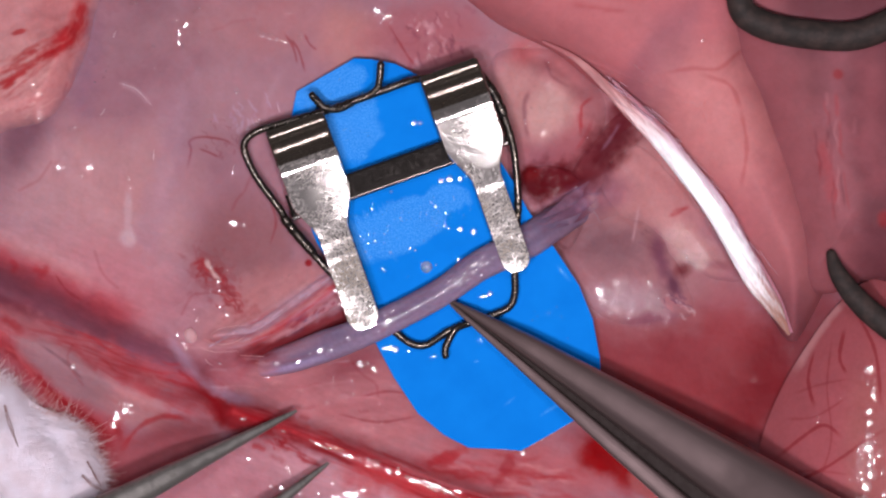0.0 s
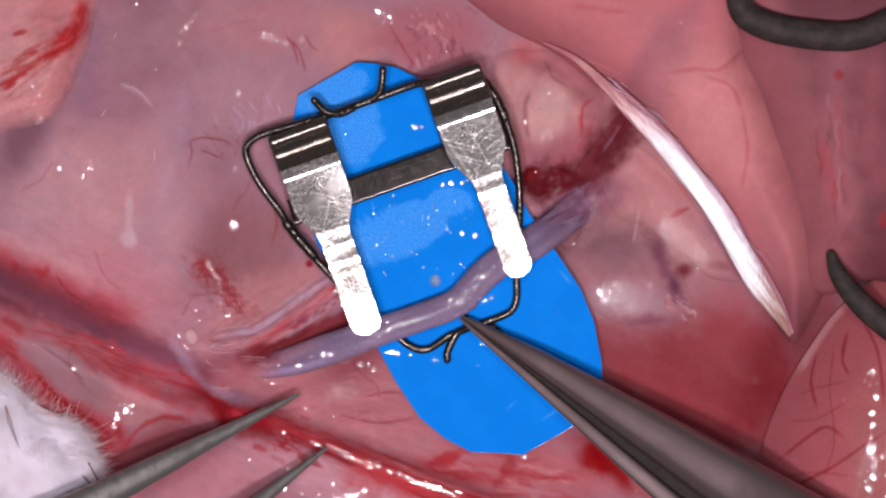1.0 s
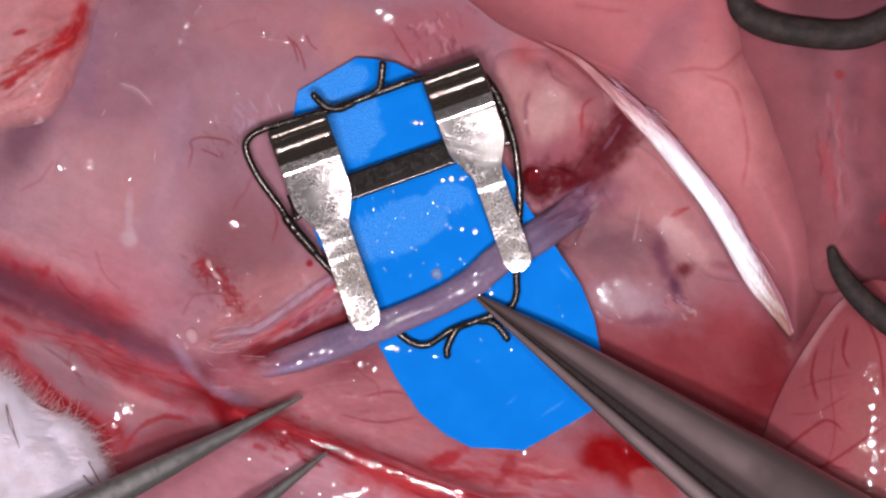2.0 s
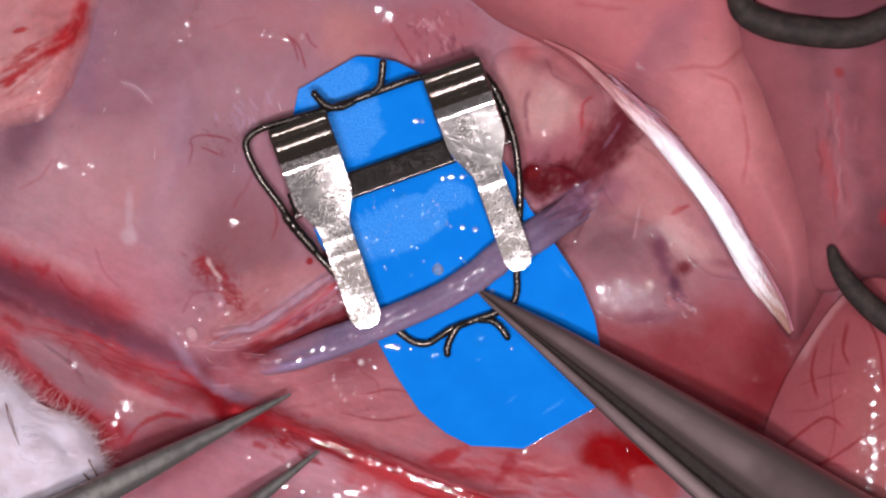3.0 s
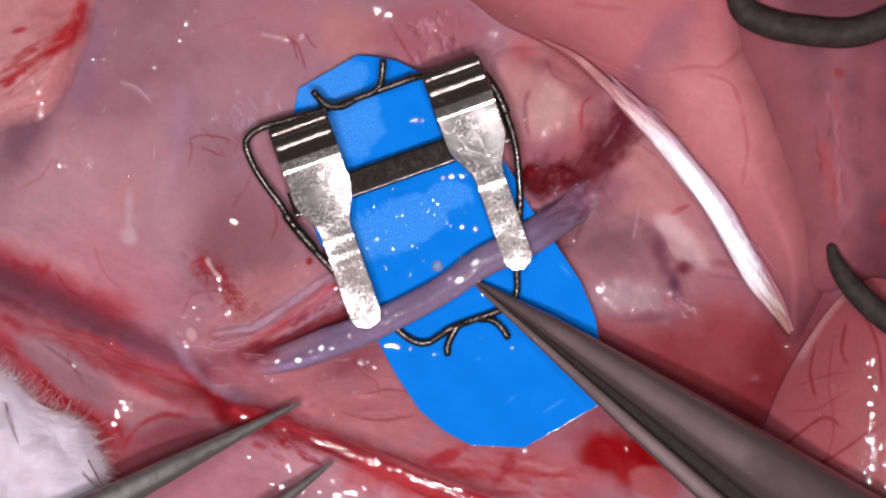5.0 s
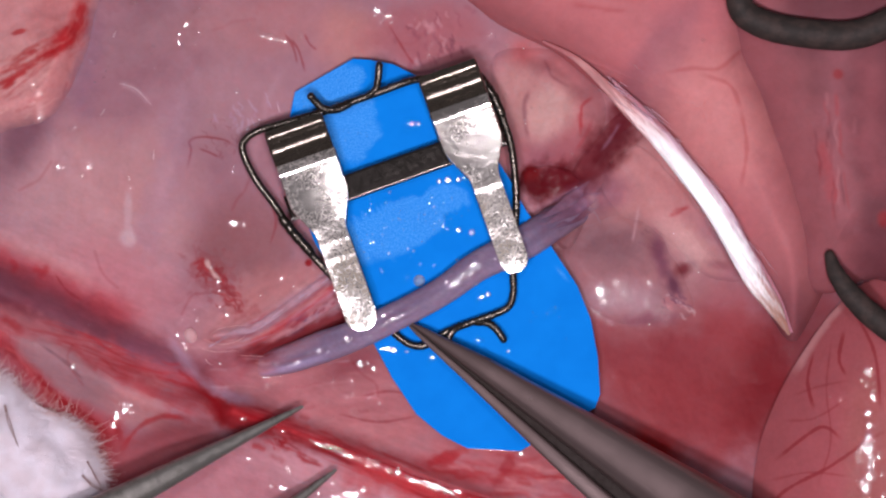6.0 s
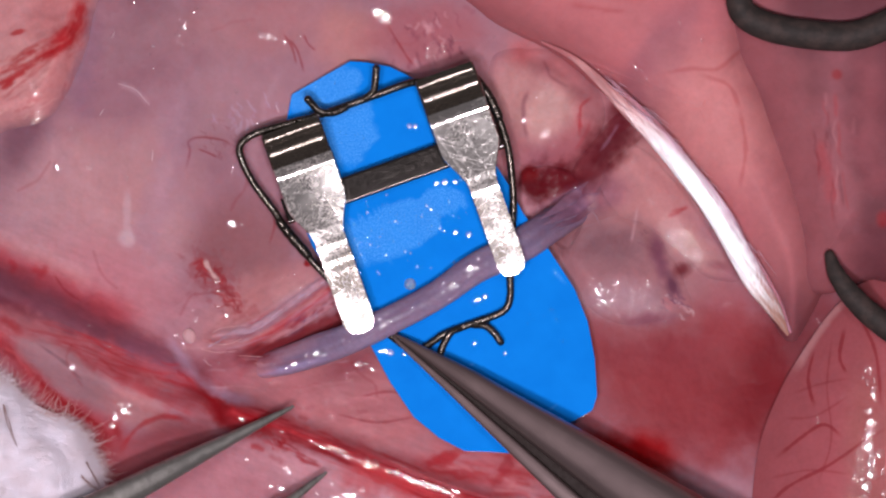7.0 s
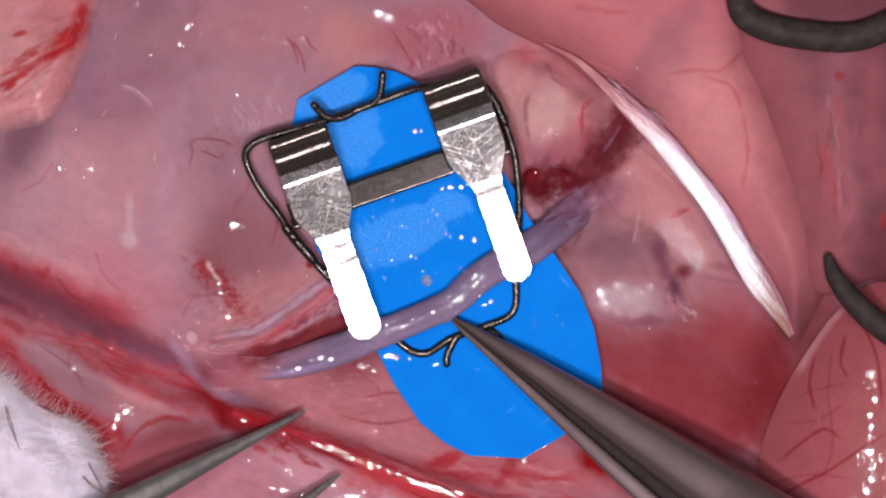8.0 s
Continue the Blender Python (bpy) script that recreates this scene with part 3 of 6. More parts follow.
    t.patch((1.98, -6.95), 0.5, 0.2, lin(160, 36, 46), 0.65, turn=60, ragged=1.4, grain=0.5)
    # slit beside the vessel, cord of red and grey-violet tissue above it
    t.patch((-5.43, -1.59), 2.3, 0.9, lin(188, 124, 126), 0.85, turn=28, ragged=0.6, grain=0.6)
    t.rough((-4.6, -0.9), 1.3, 0.5, 0.3, 35)
    t.rough((-3.6, -4.6), 1.8, 0.5, 0.05, 8)
    t.streak([(-7.21, -2.70), (-5.96, -2.48), (-5.07, -1.91), (-4.00, -1.16), (-2.93, -0.45)], 0.17, lin(190, 150, 170), 0.9, ragged=0.4, soft=0.8)
    t.streak([(-6.32, -3.23), (-5.61, -2.77), (-4.71, -2.16), (-3.64, -1.38), (-2.93, -0.88)], 0.16, lin(186, 56, 64), 0.9, ragged=0.7, soft=0.8)
    t.streak([(-6.05, -3.23), (-4.98, -2.62), (-4.00, -1.98), (-3.11, -1.41)], 0.16, lin(192, 132, 140), 0.8, ragged=0.5, soft=0.8)
    t.fray([(-5.07, -2.66), (-4.00, -1.95), (-3.29, -1.41)], 0.1, 10, (lin(140, 50, 70), lin(120, 90, 120)), 39, (0.03, 0.06), (0.4, 0.8))
    t.patch((-2.57, -3.46), 1.0, 0.35, lin(150, 78, 88), 0.8, turn=25, soft=0.8)
    t.streak(SLIT, 0.3, lin(122, 34, 42), 0.95, ragged=0.3, soft=0.5, fade=False)
    t.streak([(-8.64, -2.66), (-7.93, -3.73), (-7.04, -4.45), (-5.79, -4.80)], 0.15, lin(178, 140, 162), 0.85, ragged=0.7, soft=0.9)
    t.patch((-6.86, -3.73), 0.9, 0.6, lin(168, 92, 104), 0.7)
    t.fray([(-8.11, -2.84), (-6.68, -2.84), (-5.43, -2.39), (-4.18, -1.59), (-3.11, -0.79)], 0.28, 30, (lin(190, 150, 168), lin(178, 60, 68), lin(206, 150, 150)), 27, (0.02, 0.06), (0.2, 0.5), 0.03)
    t.fray([(-7.93, -3.55), (-6.50, -3.64), (-4.71, -3.73), (-2.57, -3.38)], 0.3, 24, (lin(200, 160, 172), lin(206, 140, 144), lin(160, 96, 112)), 28, (0.02, 0.05), (0.2, 0.5), 0.03)
    t.fray([(-5.61, -4.45), (-3.29, -4.27), (-0.79, -4.62)], 0.6, 10, (lin(160, 70, 80), lin(204, 136, 140)), 29, (0.02, 0.05), (0.2, 0.4))
    # blood specks and fine surface vessels
    t.patch((-7.30, -0.70), 0.7, 0.5, lin(150, 52, 58), 0.35, turn=-50, ragged=3.0, grain=0.25, soft=0.6)
    t.fray([(-7.75, -0.25), (-7.12, -1.05), (-6.14, -1.86)], 0.18, 26, (lin(150, 44, 52), lin(170, 60, 66)), 37, (0.02, 0.05), (0.4, 0.8), 0.15)
    t.patch((-6.32, -1.86), 0.5, 0.3, lin(150, 46, 54), 0.3, turn=-20, ragged=3.0, grain=0.25, soft=0.6)
    t.streak([(-7.46, -0.25), (-7.29, -0.59), (-7.05, -0.96)], 0.06, lin(222, 184, 180), 0.75, soft=0.8, ragged=0.9, grain=0.3)
    t.patch((-6.77, -1.27), 0.35, 0.12, lin(140, 44, 52), 0.6, turn=-20, ragged=1.5, grain=0.3)
    t.patch((-4.23, -0.38), 0.12, 0.12, lin(150, 15, 25), 0.95, soft=0.3)
    for pts in ([(-4.98, 6.89), (-4.71, 6.45), (-4.57, 5.91)], [(-4.80, 6.71), (-4.54, 6.36), (-4.32, 5.64)], [(-8.02, 2.52), (-7.89, 3.14), (-7.93, 3.45), (-7.57, 3.59), (-6.86, 3.50), (-6.59, 3.32)], [(-7.66, 3.23), (-7.30, 3.09), (-7.04, 2.96)], [(-4.36, 6.89), (-4.18, 6.54), (-3.96, 6.36)],
                [(-2.57, -4.62), (-1.68, -4.45), (-0.79, -4.62)], [(-3.29, -5.16), (-2.04, -5.43), (-0.79, -5.25)], [(-1.68, 7.16), (-1.14, 6.27), (-0.88, 5.91)],
                [(-7.75, -0.52), (-6.86, -1.14), (-6.32, -1.95)], [(-12.21, -0.70), (-11.86, -1.23), (-11.32, -1.59)], [(-5.43, 1.62), (-5.25, 0.91), (-5.43, 0.20)]):
        t.streak(pts, 0.034, lin(146, 44, 54), 0.62, ragged=0.6, soft=0.9)
    t.streak([(-8.11, 5.55), (-8.38, 3.23), (-9.18, 0.73), (-9.54, 0.02)], 0.5, lin(170, 130, 150), 0.35)
    t.streak([(-9.86, 1.98), (-9.86, 0.73), (-9.80, 0.20)], 0.12, lin(205, 170, 178), 0.5)
    t.patch((-9.88, 0.41), 0.25, 0.25, lin(205, 170, 178), 0.8)
    d, _ = from_line(x, y, CUT + RIM[1:])
    t.fibre(-28, 0.25, 4.0, 0.07 * np.exp(-(d / 3.0) ** 2), 15)
    t.fibre(-20, 0.12, 4.0, 0.05 * np.exp(-(d / 3.5) ** 2), 16)
    t.fibre(35, 0.2, 5.0, 0.14 * np.exp(-blob(x, y, (-5.25, -2.30), 2.6, 1.5) ** 2), 17)
    t.fibre(8, 0.2, 6.0, 0.08 * np.exp(-blob(x, y, (-2.93, -4.98), 3.5, 1.2) ** 2), 18)
    t.fray([(-7.30, 4.30), (-6.86, 3.77), (-6.59, 2.88)], 0.3, 16, (lin(150, 70, 84), lin(140, 60, 76)), 61, (0.012, 0.025), (0.25, 0.5), 0.06)
    t.fray([(-6.32, 5.02), (-5.88, 4.12), (-6.14, 3.23)], 0.35, 22, (lin(196, 166, 188), lin(186, 150, 176)), 62, (0.015, 0.04), (0.2, 0.5), 0.06)
    t.streak([(-11.14, 3.86), (-11.32, 5.02), (-11.05, 6.27), (-10.96, 7.52)], 0.35, lin(150, 112, 136), 0.45, soft=0.9)
    throat(t)
    capillaries(t, 16)
    t.mottle(2.0, 0.09, 2)
    t.mottle(0.45, 0.05, 6)
    return t.done()


def throat(t):
    """Glands, vein and clot between the clamp and the tendon."""
    t.patch((3.14, 4.30), 2.2, 2.6, lin(184, 118, 122), 0.95, turn=-20, soft=0.6)
    t.patch((5.86, -0.16), 2.9, 2.0, lin(172, 118, 124), 0.95, turn=-25, soft=0.4)
    t.patch((6.36, 1.98), 2.2, 2.2, lin(194, 132, 132), 0.9, turn=-40, soft=0.5)
    t.patch((3.36, 4.39), 0.85, 1.05, lin(208, 160, 156), 0.95, soft=0.5, ragged=0.4)
    t.patch((2.34, 5.20), 0.65, 0.9, lin(202, 146, 144), 0.8, soft=0.7, ragged=0.5)
    t.patch((2.57, 6.30), 0.4, 0.35, lin(190, 92, 96), 0.7, soft=0.8)
    t.patch((3.86, 5.91), 1.3, 0.5, lin(190, 118, 122), 0.6, turn=-45, soft=0.9)
    t.patch((3.41, 3.05), 0.9, 0.5, lin(150, 88, 104), 0.7, turn=15, soft=0.9, ragged=0.7)
    t.patch((4.12, 3.32), 0.6, 0.9, lin(176, 96, 104), 0.6, turn=-30, soft=0.9, ragged=0.7)
    # Creases round the pale lobe: only dark lines in the tint, shade included.
    t.streak([(3.23, 6.12), (3.39, 5.77), (3.50, 5.52), (4.04, 5.20)], 0.05, lin(146, 84, 94), 0.6, soft=0.9)
    t.streak([(2.79, 5.11), (2.62, 4.66), (2.64, 4.04), (2.75, 3.50)], 0.06, lin(146, 88, 98), 0.65, soft=0.9)
    t.streak([(4.39, 3.62), (4.41, 4.34), (4.46, 4.62), (4.80, 4.89)], 0.045, lin(176, 56, 64), 0.75, soft=0.8)
    t.streak([(4.46, 3.84), (4.36, 4.21), (4.45, 4.37)], 0.08, lin(180, 70, 76), 0.6, soft=0.9)
    t.streak([(4.75, 4.12), (4.57, 3.68), (4.25, 3.20)], 0.05, lin(180, 74, 82), 0.5, soft=0.9)
    # the dark vein comes out from under the tendon and fades into the clot
    t.streak([(6.54, 4.84), (5.79, 4.05), (5.18, 3.27), (4.71, 2.55), (4.36, 1.98)], 0.62, lin(112, 36, 46), 0.95, soft=0.7, ragged=0.5, grain=0.6, fade=False)
    t.streak([(6.00, 4.09), (5.32, 3.30), (4.82, 2.59)], 0.36, lin(92, 16, 28), 0.85, soft=0.9, ragged=0.8, grain=0.4)
    t.streak([(5.64, 4.05), (5.36, 3.59), (5.04, 3.16)], 0.05, lin(142, 96, 118), 0.5, soft=0.9, ragged=0.8)
    t.patch((5.20, 1.71), 0.8, 0.5, lin(160, 104, 120), 0.8, turn=30, soft=0.8, ragged=0.6)
    # clot beside the vessel
    t.patch((3.29, 2.12), 0.85, 0.62, lin(92, 12, 22), 1.0, turn=15, soft=0.6, ragged=1.3, grain=0.5)
    t.patch((3.86, 2.34), 0.5, 0.5, lin(106, 24, 34), 0.9, soft=0.7, ragged=0.8, grain=0.5)
    t.patch((2.79, 2.45), 0.3, 0.25, lin(112, 8, 16), 0.9, soft=0.5, ragged=0.7, grain=0.4)
    t.patch((4.04, 1.59), 0.9, 0.3, lin(132, 82, 104), 0.6, turn=25, soft=0.7, ragged=0.8, grain=0.5)
    t.fray([(3.14, 0.87), (3.86, 1.34), (4.68, 1.84)], 0.2, 26, (lin(176, 140, 160), lin(150, 106, 130), lin(110, 50, 70)), 34, (0.02, 0.05), (0.3, 0.8), 0.03)
    t.patch((3.86, 0.52), 0.5, 0.6, lin(112, 52, 54), 0.85, turn=-30, soft=0.6, ragged=0.9, grain=0.5)
    t.patch((4.04, 0.82), 0.15, 0.1, lin(150, 14, 22), 0.8, turn=30, ragged=0.8)
    t.streak([(3.59, 0.77), (4.04, 0.95), (4.54, 1.23)], 0.06, lin(92, 24, 34), 0.85, soft=0.8, ragged=0.8)
    t.streak([(4.68, 1.84), (4.79, 1.41), (4.57, 1.05)], 0.12, lin(196, 150, 158), 0.6, soft=0.9, ragged=0.7)
    # mauve lower gland; dark violet and red patches paint the shade of its gaps
    t.patch((5.43, 0.23), 1.5, 0.85, lin(138, 96, 104), 0.92, turn=-12, soft=0.7, ragged=0.4)
    t.patch((5.91, -1.59), 1.3, 0.55, lin(184, 146, 156), 0.8, turn=-8, soft=0.7, ragged=0.7, grain=0.6)
    t.patch((7.87, 0.29), 1.0, 0.42, lin(202, 152, 150), 0.8, turn=-40, soft=0.7, ragged=0.6)
    t.patch((6.93, -0.20), 0.22, 0.75, lin(122, 70, 92), 0.85, turn=12, soft=0.8, ragged=0.8, grain=0.5)
    t.patch((7.36, -1.09), 0.18, 0.4, lin(100, 54, 78), 0.85, turn=20, soft=0.8, ragged=0.7, grain=0.4)
    t.patch((7.68, -0.57), 0.28, 0.2, lin(110, 26, 38), 0.9, turn=25, soft=0.7, ragged=0.7, grain=0.4)
    t.patch((6.57, -2.16), 0.7, 0.2, lin(138, 72, 92), 0.7, turn=5, soft=0.9, ragged=1.0, grain=0.4)
    t.patch((8.77, -0.45), 0.3, 0.12, lin(140, 76, 90), 0.6, turn=-10, soft=0.9)
    t.fray([(7.07, -1.41), (7.52, -1.68), (8.14, -2.05)], 0.14, 26, (lin(214, 176, 180), lin(120, 70, 96), lin(190, 120, 126)), 35, (0.015, 0.04), (0.3, 0.8), 0.06)
    t.fray([(6.18, 0.29), (6.54, 0.16), (6.93, -0.07)], 0.12, 12, (lin(120, 66, 84), lin(140, 84, 98)), 36, (0.015, 0.03), (0.2, 0.45), 0.05)
    t.streak([(6.25, 1.45), (6.14, 0.82), (6.04, 0.29)], 0.035, lin(196, 152, 158), 0.7, soft=0.9)
    t.streak([(7.18, 1.09), (7.52, 1.23), (7.87, 1.45)], 0.045, lin(172, 50, 58), 0.75, soft=0.8, ragged=0.6)
    t.streak([(7.25, 1.16), (7.43, 1.30), (7.82, 1.37)], 0.03, lin(172, 50, 58), 0.6, soft=0.8, ragged=0.6)
    t.rough((3.36, 4.30), 1.2, 1.4, 0.09)
    t.rough((6.00, -1.59), 1.6, 0.55, 0.28, -8)
    t.rough((7.87, 0.29), 1.3, 0.5, 0.36, -40)
    t.rough((6.18, 2.16), 0.8, 1.0, 0.06)
    t.grain = t.grain * step(0.8, 1.4, blob(t.x, t.y, (3.29, 2.20), 1.2, 0.9))


def capillaries(t, count):
    """Faint fine vessels, wandering at random over the fascia."""
    rng = random.Random(12)
    for k in range(count):
        x, y, a = rng.uniform(-14, 3), rng.uniform(-8, 8), rng.uniform(0, 6.28)
        pts = [(x, y)]
        for _ in range(4):
            a += rng.gauss(0, 0.5)
            x, y = x + 0.35 * math.cos(a), y + 0.35 * math.sin(a)
            pts.append((x, y))
        lo, hi = np.array(pts).min(0) - 0.3, np.array(pts).max(0) + 0.3
        sel = np.where((t.x > lo[0]) & (t.x < hi[0]) & (t.y > lo[1]) & (t.y < hi[1]))
        if len(sel[0]):
            d, _ = from_line(t.x[sel], t.y[sel], pts, 16)
            m = (rng.uniform(0.1, 0.3) * (1 - step(0.02, 0.07, d)))[..., None]
            t.c[sel] = t.c[sel] * (1 - m) + lin(150, 48, 58) * m


def tissue_bed():
    x, y = np.meshgrid(np.linspace(-16.5, 16.5, 960), np.linspace(-10.2, 10.2, 600), indexing="ij")
    z = bed_height(x, y)
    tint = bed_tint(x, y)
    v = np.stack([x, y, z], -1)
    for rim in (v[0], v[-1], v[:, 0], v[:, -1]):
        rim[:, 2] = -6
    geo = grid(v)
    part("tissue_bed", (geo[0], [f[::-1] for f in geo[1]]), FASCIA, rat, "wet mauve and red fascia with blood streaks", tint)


tissue_bed()


# ---------------------------------------------------------------- the rat: lobes of muscle, fat and gland
def lobe(name, outline, centre, base, high, material, paint, label, rings=90, around=240, shoulder=2.5, round_=0.6, lumps=0.0, lump=0.6, seed=0, draped=False, lift=0.0, ragged=0.9, beads=(), smooth=0):
    """A soft swelling within an outline: it rises from its edge over the shoulder's width. draped: it grows out of the bed without a rim."""
    edge = spline(outline, around, closed=True)
    s = np.linspace(0, 1, rings) ** 0.8
    c = np.array(centre, float)
    xy = c + (edge - c)[None] * s[:, None, None]
    x, y = xy[..., 0], xy[..., 1]
    d, _ = from_line(x, y, np.vstack([edge[::2], edge[:1]]), around // 2 + 1)
    rise = np.clip(d / shoulder, 0, 1)
    t = Tint(x, y, PINK)
    paint(t)
    if draped:
        z = bed_height(x, y) + high * step(0, 1, rise) + lumps * fbm(x, y, lump, seed, 2) * step(0, 0.6, rise) + lift * step(0, 0.4, rise) - 0.14 * (1 - step(0, 0.4, rise))
        if paint is not paint_throat:
            t.coat(1 - step(0.0, 0.55, rise + ragged * fbm(x, y, 0.45 * shoulder, 41)), bed_tint(x, y)[..., :3])
    else:
        z = base + high * (1 - (1 - rise) ** 2) ** round_ + lumps * fbm(x, y, lump, seed) * step(0, 0.5, rise)
    for _ in range(smooth):
        z[1:-1] = 0.25 * (z[2:] + z[:-2] + np.roll(z[1:-1], 1, 1) + np.roll(z[1:-1], -1, 1))
    for (px, py), size, tall in beads:
        z = z + tall * np.exp(-((x - px) ** 2 + (y - py) ** 2) / size ** 2)
    v = np.concatenate([xy, z[..., None]], -1)
    skirt = np.stack([v[-1], np.column_stack([xy[-1] * 0.93 + c * 0.07, z[-1] - 2.5])])
    geo = join(grid(v, wrap=True), grid(skirt, wrap=True))
    tint = t.done()
    tint = np.concatenate([tint, tint[-1:], tint[-1:]])
    if np.sum(edge[:, 0] * np.roll(edge[:, 1], -1) - edge[:, 1] * np.roll(edge[:, 0], -1)) > 0:
        geo = (geo[0], [f[::-1] for f in geo[1]])
    return part(name, geo, material, rat, label, tint)


def veins(t, lines, width=0.05, colour=lin(150, 52, 58), amount=0.45):
    for k, pts in enumerate(lines):
        t.streak(pts, width, colour, amount, ragged=0.6, seed=k)


def paint_fat(t):
    red, pale = lin(182, 40, 46), lin(226, 170, 166)
    t.c[:] = lin(210, 144, 146)
    t.patch((-12.04, 6.80), 0.9, 2.2, lin(202, 122, 124), 0.7)
    t.patch((-13.29, 5.73), 1.2, 0.9, lin(220, 160, 158), 0.6, turn=30, soft=0.8, ragged=0.6)
    t.streak([(-11.32, 8.05), (-11.39, 7.34), (-11.71, 6.77), (-12.21, 6.30)], 0.26, red, 0.9, ragged=0.9, grain=0.4, soft=0.9)
    t.patch((-11.89, 6.70), 0.55, 0.22, red, 0.85, turn=35, soft=0.7, ragged=1.1, grain=0.35)
    t.patch((-12.21, 6.23), 0.35, 0.12, red, 0.75, turn=25, soft=0.7, ragged=1.1, grain=0.3)
    for pts, w, a in (([(-11.86, 6.62), (-12.75, 5.95), (-13.64, 5.37), (-14.36, 5.09)], 0.09, 0.85), ([(-12.04, 6.45), (-12.93, 5.73), (-13.82, 5.20)], 0.05, 0.6), ([(-12.30, 6.16), (-13.11, 5.87), (-14.00, 5.52)], 0.05, 0.55), ([(-11.50, 6.80), (-12.39, 5.91), (-13.29, 5.20), (-13.82, 4.70)], 0.05, 0.4),
                      ([(-12.75, 6.30), (-13.11, 6.23), (-13.64, 5.95)], 0.06, 0.7), ([(-11.50, 5.95), (-11.68, 5.20), (-12.04, 4.66)], 0.04, 0.4), ([(-11.77, 5.37), (-11.89, 4.93), (-11.82, 4.48)], 0.04, 0.4)):
        t.streak(pts, w, red, a, ragged=0.9, grain=0.4, soft=0.9)
    t.patch((-13.32, 6.91), 0.25, 0.08, red, 0.8, turn=10, ragged=1.0, grain=0.3)
    t.patch((-12.89, 6.23), 0.16, 0.08, red, 0.7, turn=25, ragged=1.0, grain=0.3)
    t.patch((-13.61, 5.20), 0.22, 0.07, red, 0.8, turn=25, ragged=1.0, grain=0.3)
    t.fray([(-14.36, 5.20), (-13.11, 5.91), (-12.04, 6.45), (-11.50, 6.98), (-11.29, 7.87)], 0.22, 44, (red, lin(194, 84, 86), lin(200, 110, 110)), 31, (0.015, 0.05), (0.2, 0.5), 0.06)
    t.fray([(-14.00, 4.48), (-12.93, 5.02), (-11.86, 5.73)], 0.4, 30, (pale, lin(196, 110, 112)), 32, (0.02, 0.06), (0.2, 0.5), 0.05)
    t.mottle(0.5, 0.10, 3)


def paint_muscle(t):
    t.c[:] = lin(194, 114, 120)
    t.patch((3.86, 7.34), 2.6, 1.6, lin(196, 116, 120), 0.8)
    t.patch((6.71, 5.55), 0.8, 2.4, lin(158, 98, 110), 0.7, turn=-25)
    t.patch((9.04, 4.30), 2.2, 2.4, lin(210, 136, 136), 0.9)
    t.patch((11.00, 0.38), 1.2, 2.4, lin(188, 116, 120), 0.8, turn=15)
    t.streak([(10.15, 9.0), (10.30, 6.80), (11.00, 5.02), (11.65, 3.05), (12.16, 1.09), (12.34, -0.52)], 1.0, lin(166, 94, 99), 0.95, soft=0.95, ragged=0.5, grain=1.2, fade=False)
    # Dark shading of the hollow by the tendon's end, painted mauve-grey.
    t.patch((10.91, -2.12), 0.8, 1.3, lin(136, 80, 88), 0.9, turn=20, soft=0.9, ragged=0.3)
    veins(t, ([(6.89, 5.55), (7.79, 5.73), (8.68, 5.73), (9.39, 6.27), (10.02, 6.45)], [(8.14, 5.55), (9.04, 5.20), (9.39, 4.48)], [(9.39, 4.48), (9.57, 3.23), (9.39, 1.98)],
              [(4.04, 7.79), (4.93, 7.61), (5.82, 7.52)], [(11.71, 1.80), (11.45, 1.09), (11.54, 0.55)]), 0.06, lin(176, 72, 76), 0.4)
    t.mottle(1.6, 0.10, 4)
    t.mottle(0.3, 0.06, 9)


def paint_side(t):
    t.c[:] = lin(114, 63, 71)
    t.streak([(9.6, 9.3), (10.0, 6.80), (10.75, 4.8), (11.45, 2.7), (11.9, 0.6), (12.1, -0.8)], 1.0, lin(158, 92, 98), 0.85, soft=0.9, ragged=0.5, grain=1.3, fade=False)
    t.streak([(11.89, 3.59), (12.16, 2.52), (12.29, 1.45)], 0.16, lin(166, 44, 50), 0.6, ragged=0.8, soft=0.9)
    t.streak([(12.5, 7.5), (12.34, 4.30), (12.53, 2.0), (12.71, 0.4)], 0.45, lin(176, 108, 116), 0.5, soft=0.95, ragged=0.5, grain=1.5)
    t.streak([(13.6, 6.6), (13.4, 4.0), (13.7, 1.5)], 0.5, lin(160, 88, 96), 0.6, soft=0.95, ragged=0.6, grain=1.5)
    t.fray([(12.2, 5.0), (12.3, 3.0), (12.5, 0.5)], 0.25, 18, (lin(170, 60, 66), lin(186, 120, 126), lin(120, 56, 66)), 44, (0.02, 0.06), (0.2, 0.5), 0.06)
    t.patch((12.43, 5.55), 0.15, 0.15, lin(150, 50, 55), 0.8)
    t.patch((13.89, 1.00), 0.2, 0.25, lin(160, 40, 46), 0.6)
    t.mottle(0.8, 0.12, 5)


